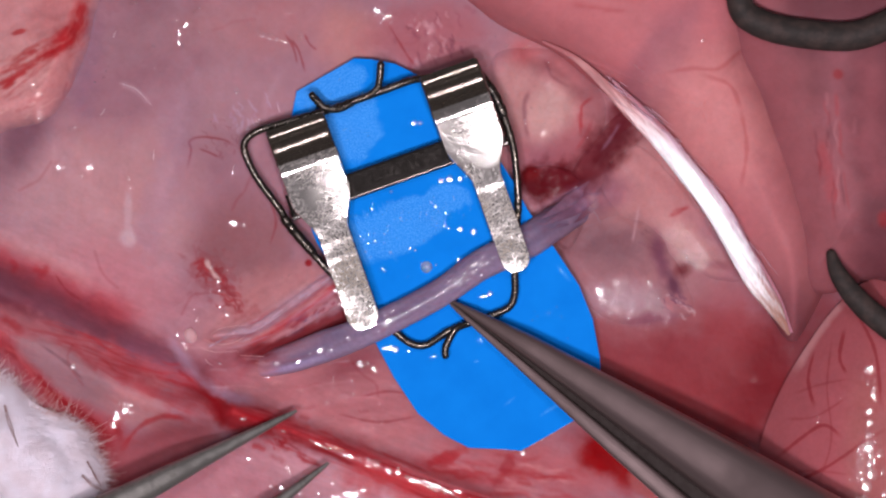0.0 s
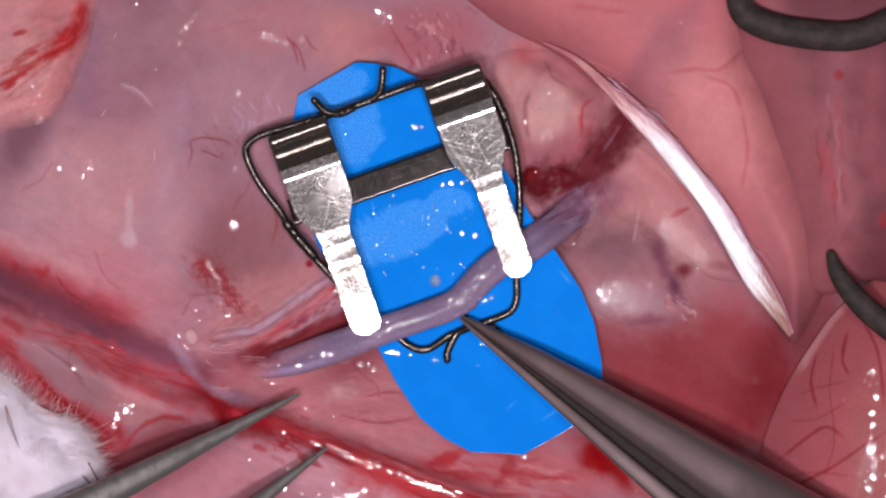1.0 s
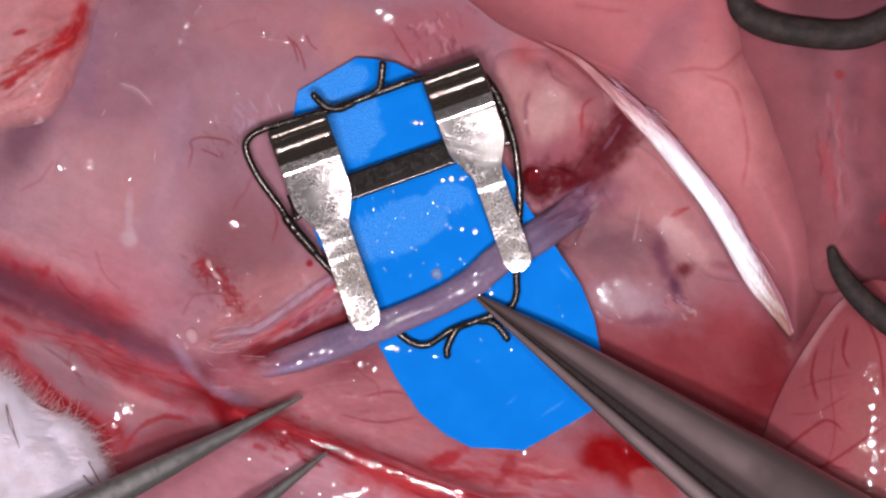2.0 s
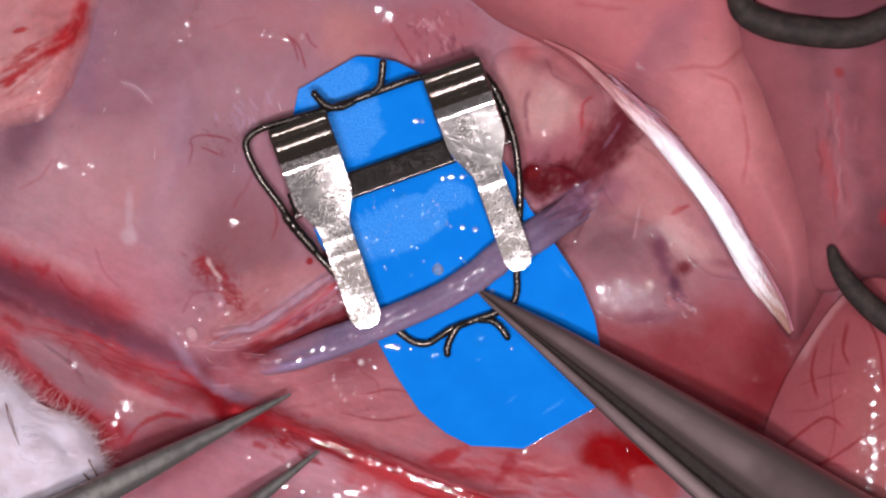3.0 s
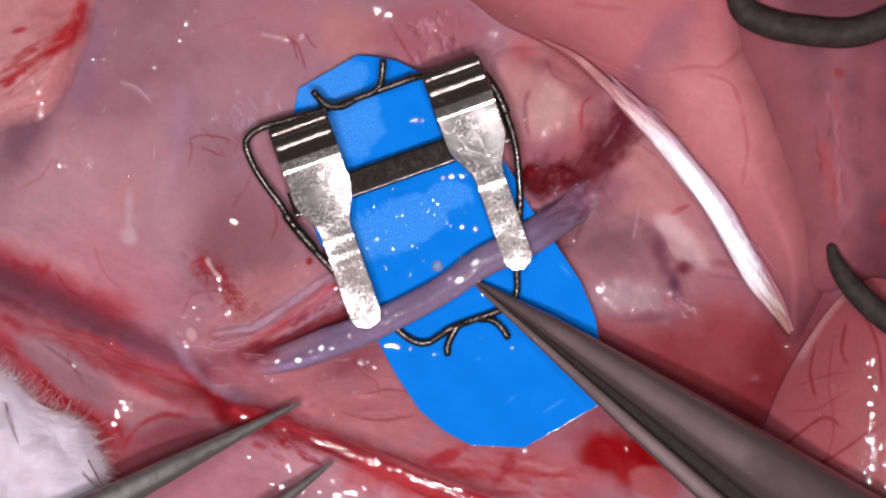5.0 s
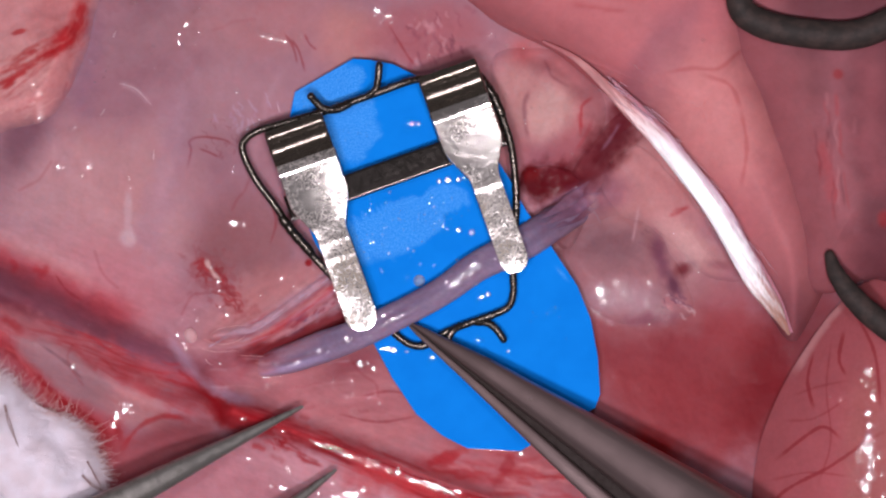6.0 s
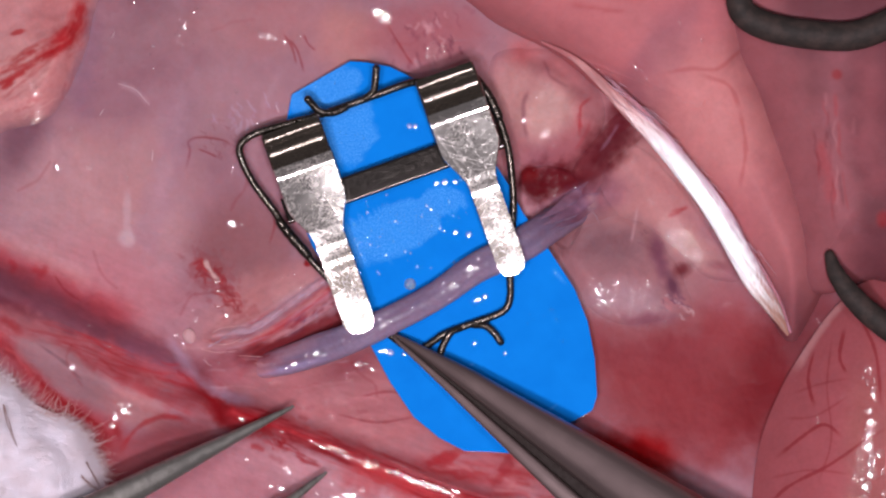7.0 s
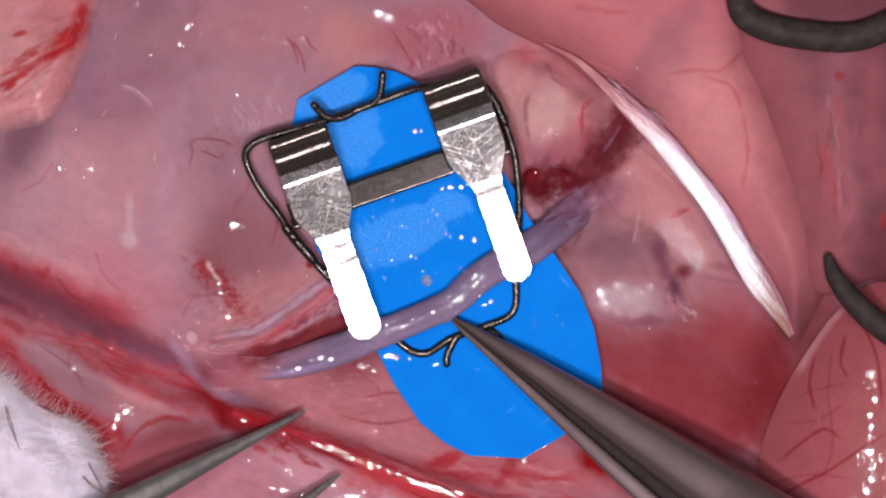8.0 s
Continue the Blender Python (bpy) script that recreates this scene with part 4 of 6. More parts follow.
def paint_bulge(t):
    t.c[:] = lin(172, 91, 97)
    t.patch((13.50, -6.41), 0.8, 3.0, lin(166, 100, 96), 0.6)
    t.streak([(11.18, -3.55), (12.07, -2.12), (12.79, -1.23)], 0.14, lin(214, 160, 160), 0.6)
    veins(t, ([(10.29, -7.84), (11.00, -7.12), (12.25, -6.41), (13.14, -5.79), (14.00, -5.25)], [(10.64, -6.23), (11.36, -5.61), (12.07, -5.16), (12.61, -5.52)],
              [(11.86, -2.84), (11.64, -3.73), (11.80, -4.62)], [(12.79, -2.12), (12.61, -3.02), (12.79, -3.55)], [(13.14, -1.59), (13.68, -2.84), (13.86, -4.62)]), 0.05, lin(142, 40, 48), 0.7)
    veins(t, ([(10.9, -5.0), (11.8, -4.9), (12.8, -4.3)], [(11.2, -4.2), (12.0, -3.9), (12.9, -3.7)], [(12.4, -2.4), (12.2, -4.0), (12.3, -5.6), (11.9, -7.0)], [(10.4, -6.9), (11.6, -6.6), (12.9, -6.7)]), 0.035, lin(146, 52, 60), 0.45)
    t.mottle(0.8, 0.08, 7)
    d, _ = from_line(t.x, t.y, [(13.54, -3.29), (13.50, -4.62), (13.36, -6.05), (13.18, -7.88)])
    t.grain = 0.5 * (1 - step(0.1, 0.38, d + 0.3 * fbm(t.x, t.y, 0.5, 19)))


def paint_throat(t):
    both = bed_tint(t.x, t.y)
    t.c, t.grain = both[..., :3].copy(), both[..., 3].copy()


def lobes():
    lobe("fat_lobe", [(-15.61, 9.48), (-10.82, 9.48), (-10.86, 7.16), (-11.29, 5.59), (-12.07, 4.21), (-13.20, 3.73), (-15.61, 3.73)], (-13.64, 6.80), 0.3, 1.0, FAT, paint_fat, "pale pink fatty lobe with blood streaks", lumps=0.1, shoulder=1.0, draped=True, ragged=0.3)
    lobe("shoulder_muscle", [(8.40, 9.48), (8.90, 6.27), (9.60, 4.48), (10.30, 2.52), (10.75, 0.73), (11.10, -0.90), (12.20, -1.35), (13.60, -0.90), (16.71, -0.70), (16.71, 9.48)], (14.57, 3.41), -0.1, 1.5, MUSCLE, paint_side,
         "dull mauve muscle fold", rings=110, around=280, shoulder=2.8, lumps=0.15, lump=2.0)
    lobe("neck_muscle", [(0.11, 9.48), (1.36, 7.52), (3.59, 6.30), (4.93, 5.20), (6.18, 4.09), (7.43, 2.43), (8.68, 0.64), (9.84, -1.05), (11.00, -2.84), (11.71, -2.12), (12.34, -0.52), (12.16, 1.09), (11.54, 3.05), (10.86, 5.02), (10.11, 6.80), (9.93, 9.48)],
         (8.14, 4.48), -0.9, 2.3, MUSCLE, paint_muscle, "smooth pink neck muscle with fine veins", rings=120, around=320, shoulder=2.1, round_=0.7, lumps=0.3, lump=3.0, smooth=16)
    lobe("salivary_gland", [(1.36, 6.27), (2.96, 6.80), (4.21, 6.27), (5.38, 4.93), (5.20, 3.41), (4.04, 2.34), (2.61, 2.34), (1.54, 3.59)], (3.32, 4.48), 0, 0.35, GLAND, paint_throat,
         "pale pink granular gland lobe", rings=60, around=160, shoulder=1.4, lumps=0.3, lump=1.1, draped=True,
         beads=[((4.39, 4.39), 0.65, 0.3), ((3.59, 5.55), 0.6, 0.25), ((2.70, 4.04), 0.5, 0.15)])
    lobe("salivary_gland", [(4.75, 2.52), (6.00, 3.68), (7.43, 2.70), (8.86, 0.73), (9.75, -1.05), (8.32, -1.05), (6.89, 0.20), (5.46, 0.91)], (6.89, 1.62), 0, 0.2, GLAND, paint_throat,
         "pale pink granular gland lobe", rings=60, around=160, shoulder=1.0, lumps=0.2, lump=1.0, draped=True, ragged=0.5)
    lobe("salivary_gland", [(3.41, 0.20), (4.75, 1.36), (6.54, 1.45), (7.79, 0.02), (8.41, -2.12), (7.25, -2.66), (5.46, -2.66), (4.21, -1.86)], (6.00, -0.70), 0, 0.3, GLAND, paint_throat,
         "mauve gland lobe under a wet membrane", rings=70, around=180, shoulder=1.9, lumps=0.5, lump=1.4, draped=True)
    lobe("deep_vein", [(3.68, 1.54), (4.04, 2.79), (4.79, 3.80), (5.64, 4.66), (6.80, 4.93), (6.80, 3.86), (6.00, 2.88), (5.20, 1.89), (4.39, 1.00)], (5.20, 3.14), 0, 0.06, MUSCLE, paint_throat,
         "dark red vein running under the muscle", rings=40, around=160, shoulder=0.9, lumps=0.08, lump=0.6, draped=True, lift=0.06)
    lobe("blood_clot", [(2.34, 2.52), (3.14, 2.96), (4.21, 2.70), (4.93, 1.98), (4.66, 0.73), (4.21, -0.16), (3.59, 0.02), (3.14, 0.73), (2.34, 0.91)], (3.59, 1.62), 0, 0.06, CLOT, paint_throat,
         "dark wet clotted blood beside the vessel", rings=50, around=160, shoulder=0.9, lumps=0.12, lump=0.7, draped=True, lift=0.12)
    return lobe("muscle_bulge", [(10.14, -5.88), (10.73, -4.27), (11.54, -2.84), (12.61, -1.41), (13.86, -0.52), (16.71, -0.52), (16.71, -10.16), (9.93, -10.16), (9.89, -7.84)], (13.50, -6.05), -0.6, 2.2, BULGE, paint_bulge,
                "shiny pink bulging muscle with branching veins", rings=150, around=320, shoulder=3.2, round_=1.0, lumps=0.12, lump=2.0)


bulge = lobes()


def hair(pts, r):
    p = spline(pts, 5)
    d = p[-1] - p[0]
    s = np.cross(d, [0, 0, 1.0])
    s /= np.linalg.norm(s) + 1e-9
    u = np.cross(s, d / np.linalg.norm(d))
    rr = r * np.array([1, 1, 0.9, 0.65, 0.2])
    a = -np.array([0, 2.094, 4.189]) + 1.57
    return p[:, None] + rr[:, None, None] * (s * np.cos(a)[:, None] + u * np.sin(a)[:, None])[None]


def join_fast(geos):
    n = geos[0].shape[0] * 3
    _, f = grid(geos[0], wrap=True)
    f = np.array(f)
    faces = (f[None] + (np.arange(len(geos)) * n)[:, None, None]).reshape(-1, 4).tolist()
    return np.concatenate([g.reshape(-1, 3) for g in geos]), faces


def strands():
    """Tendon, veins, nerve threads and membranes."""
    def strand(name, pts, radii, colour, label, material=VESSEL, flat=0.5, n=50, sides=16, streaks=0.25, spin=0.0):
        geo = tube(pts, radii, n, sides, flat, spin)
        t = Tint(geo[0][:, 0], geo[0][:, 1], colour)
        t.mottle(0.3, streaks, len(pts))
        if material is TENDON:
            d, a = from_line(t.x, t.y, [p[:2] for p in pts])
            mid = spline(pts, 60)
            near = mid[np.minimum((a * 59).astype(int), 59)]
            right = (t.x - near[:, 0]) + (t.y - near[:, 1])
            streaky = fbm(a * 4.0, right * 3.0, 0.35, 3, 3)
            t.coat(0.8 * step(0.05, 0.4, right + 0.5 * streaky), lin(204, 156, 182))
            t.coat(0.95 * (1 - step(0.28, 0.6, a + 0.3 * streaky)), lin(198, 128, 128))
            t.coat(0.6 * (1 - step(0.25, 0.5, a)) * step(0.0, 0.25, streaky), lin(226, 176, 172))
            t.coat(0.95 * (1 - step(0.03, 0.2, a)), lin(194, 116, 120))
            t.coat(0.9 * step(0.72, 0.95, a + 0.3 * streaky), lin(168, 108, 84))
            t.c = t.c * (1 + 0.5 * streaky)[:, None]
        if name in ("nerve", "small_vein"):
            t.coat(0.5 * step(-0.1, 0.2, fbm(t.x, t.y, 0.5, 2)), lin(178, 108, 118))
        return part(name, geo, material, rat, label, t.c)

    strand("tendon", [(3.21, 6.62, -0.1), (4.21, 6.07, 0.42), (5.16, 5.20, 0.8), (5.89, 4.45, 0.95), (6.73, 3.66, 1.05), (7.68, 2.55, 1.15), (8.70, 1.20, 1.15), (9.82, -0.82, 0.95), (10.46, -1.77, 0.7), (10.95, -2.62, 0.25)],
           [0.04, 0.09, 0.16, 0.24, 0.31, 0.35, 0.38, 0.36, 0.25, 0.05], lin(275, 268, 270), "glistening white tendon along the muscle edge", TENDON, 0.35, 110, 32, 0.1)
    strand("tendon_sheath", [(5.37, 5.37, 0.72), (6.21, 4.48, 0.92), (7.18, 3.41, 1.02), (8.25, 1.98, 1.05), (9.54, 0.05, 0.9), (10.50, -1.48, 0.6), (11.04, -2.55, 0.1)],
           [0.04, 0.14, 0.2, 0.24, 0.24, 0.18, 0.05], lin(196, 132, 146), "thin pinkish sheath beside the tendon", TENDON_SHEATH, 0.3, 70, 18, 0.15)
    rng = random.Random(6)
    side = spline([(5.11, 5.46, 0.95), (6.18, 4.48, 1.12), (7.25, 3.32, 1.2), (8.54, 1.71, 1.22), (9.84, -0.34, 1.02), (10.73, -1.86, 0.6)], 120)
    fibres = []
    for _ in range(60):
        i, n = rng.randrange(0, 95), rng.randint(8, 22)
        off = rng.gauss(0.02, 0.09)
        q = side[i:i + n:max(1, n // 3)][:3].copy()
        q[:, 0] += off + np.array([0, 0.02, rng.uniform(0, 0.1)])[:len(q)]
        q[:, 1] += off * 0.8 + np.array([0, 0.02, rng.uniform(0, 0.09)])[:len(q)]
        fibres.append(hair(q, rng.uniform(0.007, 0.014)))
    ob = part("tendon_fibre", join_fast(fibres), FIBRE, rat, "fine pale violet fibres along the tendon")
    tagged(ob, kind="stuff")

    def on_bed(pts, up=0.0, n=14):
        p = spline([q[:2] for q in pts], n)
        return np.column_stack([p, bed_height(p[:, 0], p[:, 1]) + up])

    strand("nerve", on_bed([(-8.11, -3.55), (-6.86, -2.70), (-5.96, -2.45), (-5.07, -1.88), (-4.00, -1.14), (-2.93, -0.41)], -0.05), [0.04, 0.08, 0.12, 0.12, 0.12, 0.08], lin(190, 144, 158), "pale violet nerve cord", flat=0.4)
    strand("nerve", on_bed([(-6.14, -3.23), (-5.07, -2.66), (-4.00, -2.00), (-2.93, -1.32)], -0.07), [0.06, 0.12, 0.15, 0.12], lin(186, 124, 136), "pale violet nerve cord", flat=0.4)
    for pts in ([(-7.52, -2.79), (-7.07, -2.96), (-6.55, -2.89), (-6.25, -2.71)], [(-7.59, -3.09), (-7.14, -3.20), (-6.46, -3.16)], [(-7.50, -3.41), (-7.39, -3.55), (-7.25, -3.62)], [(-6.39, -3.30), (-5.66, -3.34), (-5.05, -3.32), (-4.54, -3.20)], [(-7.32, -2.66), (-7.14, -2.52), (-6.82, -2.41), (-6.14, -2.34)]):
        strand("thread_or_glint", on_bed(pts, 0.03), [0.006, 0.012, 0.006], lin(214, 160, 160), "fine pale tissue thread or painted glint streak", n=24, sides=8)
    rim = on_bed(RIM, 0.0, 40)
    rim[:, 2] = np.convolve(np.pad(rim[:, 2], 6, mode="edge"), np.ones(13) / 13, "valid") - 0.03 + 0.09 * fbm(rim[:, 0], rim[:, 1], 0.7, 14, 3)
    strand("bloody_membrane", rim, [0.03, 0.06, 0.04, 0.07, 0.05, 0.08, 0.11, 0.09, 0.15, 0.12, 0.2, 0.16, 0.22, 0.2], lin(172, 46, 54), "blood-red glistening membrane rim", RIM_FILM, 0.25, 160, 24, 0.3)
    # Faint glint streaks, imitated by pale threads whose colour is the highlight.
    for pts in ([(-10.14, 5.27), (-9.62, 5.09), (-9.14, 4.59)], [(6.14, 5.77), (6.29, 5.55), (6.41, 5.34)], [(-9.04, 3.20), (-9.05, 3.02), (-9.07, 2.84)], [(-10.38, 6.73), (-10.34, 6.84), (-10.30, 6.95)], [(-10.73, 4.27), (-10.66, 4.36), (-10.59, 4.48)], [(-5.21, 4.62), (-5.16, 4.48), (-5.12, 4.38)]):
        p = spline(pts, 14)
        z = bed_height(p[:, 0], p[:, 1])
        strand("thread_or_glint", np.column_stack([p, z + 0.01]), [0.006, 0.014, 0.006], lin(226, 190, 192), "fine pale tissue thread or painted glint streak", VESSEL, 0.8, 20, 8)
    node = tube([(-7.97, -2.63, -0.12), (-7.93, -2.73, -0.12)], [0.2, 0.2], 6, 20, 0.45)
    part("lymph_node", node, FAT, rat, "small round pale lymph node", np.ones_like(node[0]) * lin(208, 160, 164))


strands()


def fur():
    """White skin flap with a dense coat of short hairs, sparser and bloodied at the cut edge."""
    outline = [(-15.96, -3.30), (-14.00, -3.91), (-12.93, -4.77), (-11.93, -5.30), (-11.25, -5.87), (-10.89, -6.68), (-10.68, -7.66), (-10.70, -8.73), (-15.96, -9.27)]
    t_fur = lobe("skin", outline, (-14.36, -7.12), -0.2, 0.9, FUR, lambda t: None, "white furry skin beside the wound", rings=40, around=120, lumps=0.2, lump=1.2, shoulder=2.0)
    rng = random.Random(5)
    edge = spline(outline, 200, closed=True)
    c = np.array((-14.36, -7.12))
    coats = {"fur": [], "loose_hair": []}
    for k in range(15000):
        e = edge[rng.randrange(200)]
        s = math.sqrt(rng.random())
        loose = s > 0.92 and rng.random() < 0.16
        p = c + (e - c) * s
        rise = min(1, np.linalg.norm(e - c) * (1 - s) / 2.0)
        z = -0.15 + 0.9 * (1 - (1 - rise) ** 2) ** 0.6 + 0.2 * float(fbm(p[0], p[1], 1.2, 0)) * float(step(0, 0.5, rise))
        out = (e - c) / np.linalg.norm(e - c)
        flow = float(fbm(p[0], p[1], 1.1, 7, 3))
        a = -0.75 + 3.0 * flow + rng.gauss(0, 0.3)
        if loose:
            a = math.atan2(out[1], out[0]) + rng.gauss(-0.2, 0.7)
        d = np.array([math.cos(a), math.sin(a)])
        n = np.array([-d[1], d[0]]) * rng.gauss(0, 0.14)
        length = rng.uniform(0.5, 1.1) * (0.4 if s > 0.88 else 1) * (2.2 if loose else 1)
        lift = rng.uniform(0.01, 0.05)
        pts = [(*p, z - 0.04), (*(p + d * length * 0.5 + n * 0.3), z + lift), (*(p + d * length + n), z + lift * rng.uniform(0.2, 0.8) - (0.12 if s > 0.8 else 0.02))]
        coats["loose_hair" if loose else "fur"].append(hair(pts, rng.uniform(0.004, 0.008) if loose else rng.uniform(0.006, 0.011)))
    for pts in ([(-13.75, -4.84), (-13.61, -5.37), (-13.32, -6.20)], [(-11.14, -6.62), (-10.93, -7.09), (-10.68, -7.45)], [(-11.32, -7.04), (-11.00, -7.34), (-10.50, -7.62)]):
        dark = [hair([(x + rng.gauss(0, 0.03), y + rng.gauss(0, 0.03), z) for (x, y), z in zip(pts, (0.95, 0.98, 0.95))], 0.008) for _ in range(5)]
        coats.setdefault("dark_hair", []).extend(dark)
    for name, geos in coats.items():
        ob = part(name, join_fast(geos), {"fur": FUR, "loose_hair": FUR_TIPS, "dark_hair": FUR_DARK}[name], t_fur, {"fur": "short white hairs", "loose_hair": "cream hairs matted at the cut edge", "dark_hair": "hairs stuck together with dried blood"}[name])
        tagged(ob, kind="stuff")


fur()


def height_over(obs):
    """A function that gives the highest of the meshes at a place."""
    trees = [mathutils.bvhtree.BVHTree.FromPolygons([v.co / MM for v in ob.data.vertices], [p.vertices for p in ob.data.polygons]) for ob in obs]

    def top(x, y):
        hits = [tree.ray_cast((x, y, 50), (0, 0, -1))[0] for tree in trees]
        return max(h.z for h in hits if h is not None)

    return top


def film(spots, top, parent):
    """Clear beads: place, radius, length and turn of each."""
    geos, laid = [], []
    for (x, y), r, long, turn in spots:
        if any(math.hypot(x - p, y - q) < 0.9 * (r * long + k) for p, q, k in laid):
            continue
        laid.append((x, y, r * long))
        c, s = math.cos(radians(turn)), math.sin(radians(turn))
        v, f = drop_geo(0, 0, 0.006, r, 0.085)
        v[:, 0] *= long
        geos.append((np.column_stack([x + c * v[:, 0] - s * v[:, 1], y + s * v[:, 0] + c * v[:, 1], v[:, 2] + top(x, y)]), f))
    tagged(part("wet_film", join(*geos), FILM, parent, "tiny clear beads of fluid catching the light"), kind="stuff")


def fluid_beads():
    """Small clear beads of fluid that catch the light on the wet tissue."""
    top = height_over([ob for ob in rat.children if ob.name.split(".")[0] in ("tissue_bed", "fat_lobe", "salivary_gland", "neck_muscle", "blood_clot", "bloody_membrane")])
    spots = [(p, 0.17, 1, 0) for p in ((-9.77, 7.82), (-12.07, 2.70), (-11.89, 2.62), (-2.62, -3.61), (-3.00, -7.66), (-2.71, -7.73), (-3.36, -7.77), (4.18, 0.79), (-5.04, -7.48), (-2.09, -6.73))]
    spots += [((-10.43, -5.52), 0.12, 1, 0), ((6.14, 5.77), 0.06, 2, -50)]
    spots += [(p, 0.12, 1, 0) for p in ((-8.11, 7.02), (-8.32, 6.79), (-8.36, 6.61), (-2.16, -3.75), (-11.05, 2.66), (-2.34, -6.62), (-2.21, -6.68), (-1.39, -6.98), (-2.48, -7.54), (-5.20, -7.52), (-3.39, -1.18), (-3.38, -1.36), (-3.21, -1.62), (-11.68, -3.66), (-5.70, 6.86), (-5.46, 6.80), (-4.48, 6.75),
                                         (-6.80, -1.98), (5.50, -1.00), (-7.07, -0.93), (-6.50, 5.05), (-11.62, 3.84), (-6.27, -5.25), (-6.11, -5.20), (-1.86, -6.80))]
    spots += [(p, 0.08, 1, 0) for p in ((-7.84, 7.52), (-7.96, 7.25), (-7.71, 7.66), (-8.20, 6.50), (-8.04, 7.12), (-7.91, 7.38), (-9.09, 6.45), (-11.32, 2.38), (-9.86, 2.30), (-5.25, 6.71), (-6.59, 5.00), (-5.82, 4.09), (-6.14, 3.86), (-2.36, -3.55), (-3.45, -4.12), (-7.29, -0.52), (-7.04, -1.23),
                                         (-6.68, -1.95), (-5.02, -5.68), (-4.93, -5.79), (-4.12, -5.98), (-3.96, -6.07), (-3.82, -6.14), (-3.68, -6.21), (-3.55, -6.27), (-3.07, -6.45), (-2.93, -6.52), (-2.79, -6.55), (-2.57, -6.61), (-6.14, -6.57), (-4.89, -6.86), (-4.82, -7.00), (-5.41, -7.45), (-4.45, -7.66), (-3.46, -7.34), (-3.91, -7.66),
                                         (5.59, -0.93), (6.57, -1.00), (4.18, 0.29), (7.50, 7.21), (8.20, 6.62), (-12.66, 5.11), (-12.57, 4.91), (-12.70, 4.39), (-12.64, 4.12), (-12.82, 4.07), (-8.36, -2.64), (-8.16, -2.91), (-8.11, -3.05), (-7.75, -2.18))]
    spots += [(p, 0.05, 1, 0) for p in ((-11.09, 6.02), (-10.52, 5.82), (-10.59, 5.64), (-10.64, 5.46), (-10.93, 5.88), (-10.93, 5.32), (-8.25, 7.30), (-9.16, 6.20), (-7.30, 4.09), (-11.14, -2.34), (-12.93, -2.91), (-10.52, -3.02), (4.00, 1.57), (3.59, 1.77), (1.71, 6.80), (2.07, 6.54))]
    rng = random.Random(9)
    for (x, y), rx, ry, count in (((5.04, -1.27), 0.13, 0.15, 78), ((5.21, -1.59), 0.06, 0.09, 27), ((-10.04, -4.88), 0.12, 0.12, 48), ((-9.89, -5.05), 0.1, 0.1, 30), ((-10.32, -5.29), 0.08, 0.1, 30), ((-12.04, 2.68), 0.12, 0.07, 27), ((-2.71, -7.71), 0.1, 0.09, 30), ((-3.07, -7.66), 0.1, 0.08, 27),
                                  ((-3.36, -7.77), 0.06, 0.08, 18), ((-2.62, -3.61), 0.05, 0.07, 18), ((-5.04, -7.48), 0.07, 0.05, 15), ((-9.77, 7.82), 0.08, 0.06, 18), ((-0.04, -7.52), 0.5, 0.06, 90), ((-0.88, -7.21), 0.3, 0.06, 54), ((-2.12, -6.73), 0.15, 0.05, 24), ((-2.07, 7.55), 0.12, 0.09, 40), ((-1.79, 7.36), 0.1, 0.09, 30), ((-6.62, 0.82), 0.13, 0.05, 24), ((-6.57, 2.57), 0.09, 0.08, 14), ((-0.43, 6.18), 0.06, 0.05, 8)):
        for _ in range(count):
            u, w = rng.gauss(0, rx * 0.6), rng.gauss(0, ry * 0.6)
            spots.append(((x + u, y + w - (0.45 * u if rx > 0.14 and ry < 0.1 else 0)), rng.uniform(0.06, 0.095), 1, 0))
    for a, b, spread, count in (((-6.14, -3.55), (-2.21, -5.16), 0.5, 110), ((-7.21, -1.05), (-4.00, -0.88), 0.35, 36), ((-5.2, -1.5), (-3.9, -0.5), 0.3, 110), ((6.71, 0.91), (8.32, -0.52), 0.28, 260), ((4.93, -1.77), (7.07, -1.65), 0.33, 260), ((1.71, 7.16), (4.93, 3.59), 0.7, 120), ((-3.64, -7.75), (-1.86, -7.84), 0.2, 14), ((-0.96, 7.88), (0.11, 5.91), 0.25, 70), ((-8.64, 7.52), (-7.75, 6.27), 0.2, 14), ((-12.93, 5.38), (-12.57, 4.04), 0.08, 18)):
        for _ in range(count):
            s = rng.random()
            spots.append(((a[0] + (b[0] - a[0]) * s + rng.gauss(0, spread), a[1] + (b[1] - a[1]) * s + rng.gauss(0, spread)), rng.choice((0.016, 0.02, 0.02, 0.026, 0.034)), 1, 0))
    film(spots, top, rat)
    rng = random.Random(21)
    spots = [(p, r, 1.3, 80) for p, r in (((13.43, -3.41), 0.09), ((13.52, -3.59), 0.11), ((13.46, -3.82), 0.08), ((13.64, -4.12), 0.14), ((13.52, -4.73), 0.09), ((13.50, -5.09), 0.1), ((13.46, -5.45), 0.08), ((13.45, -5.80), 0.16), ((13.36, -5.91), 0.12), ((13.55, -6.09), 0.1),
                                          ((13.50, -6.27), 0.1), ((13.82, -6.05), 0.12), ((13.59, -6.68), 0.16), ((13.50, -6.91), 0.16), ((13.43, -7.09), 0.14), ((13.32, -7.48), 0.12), ((13.25, -7.75), 0.14), ((13.95, -7.30), 0.1))]
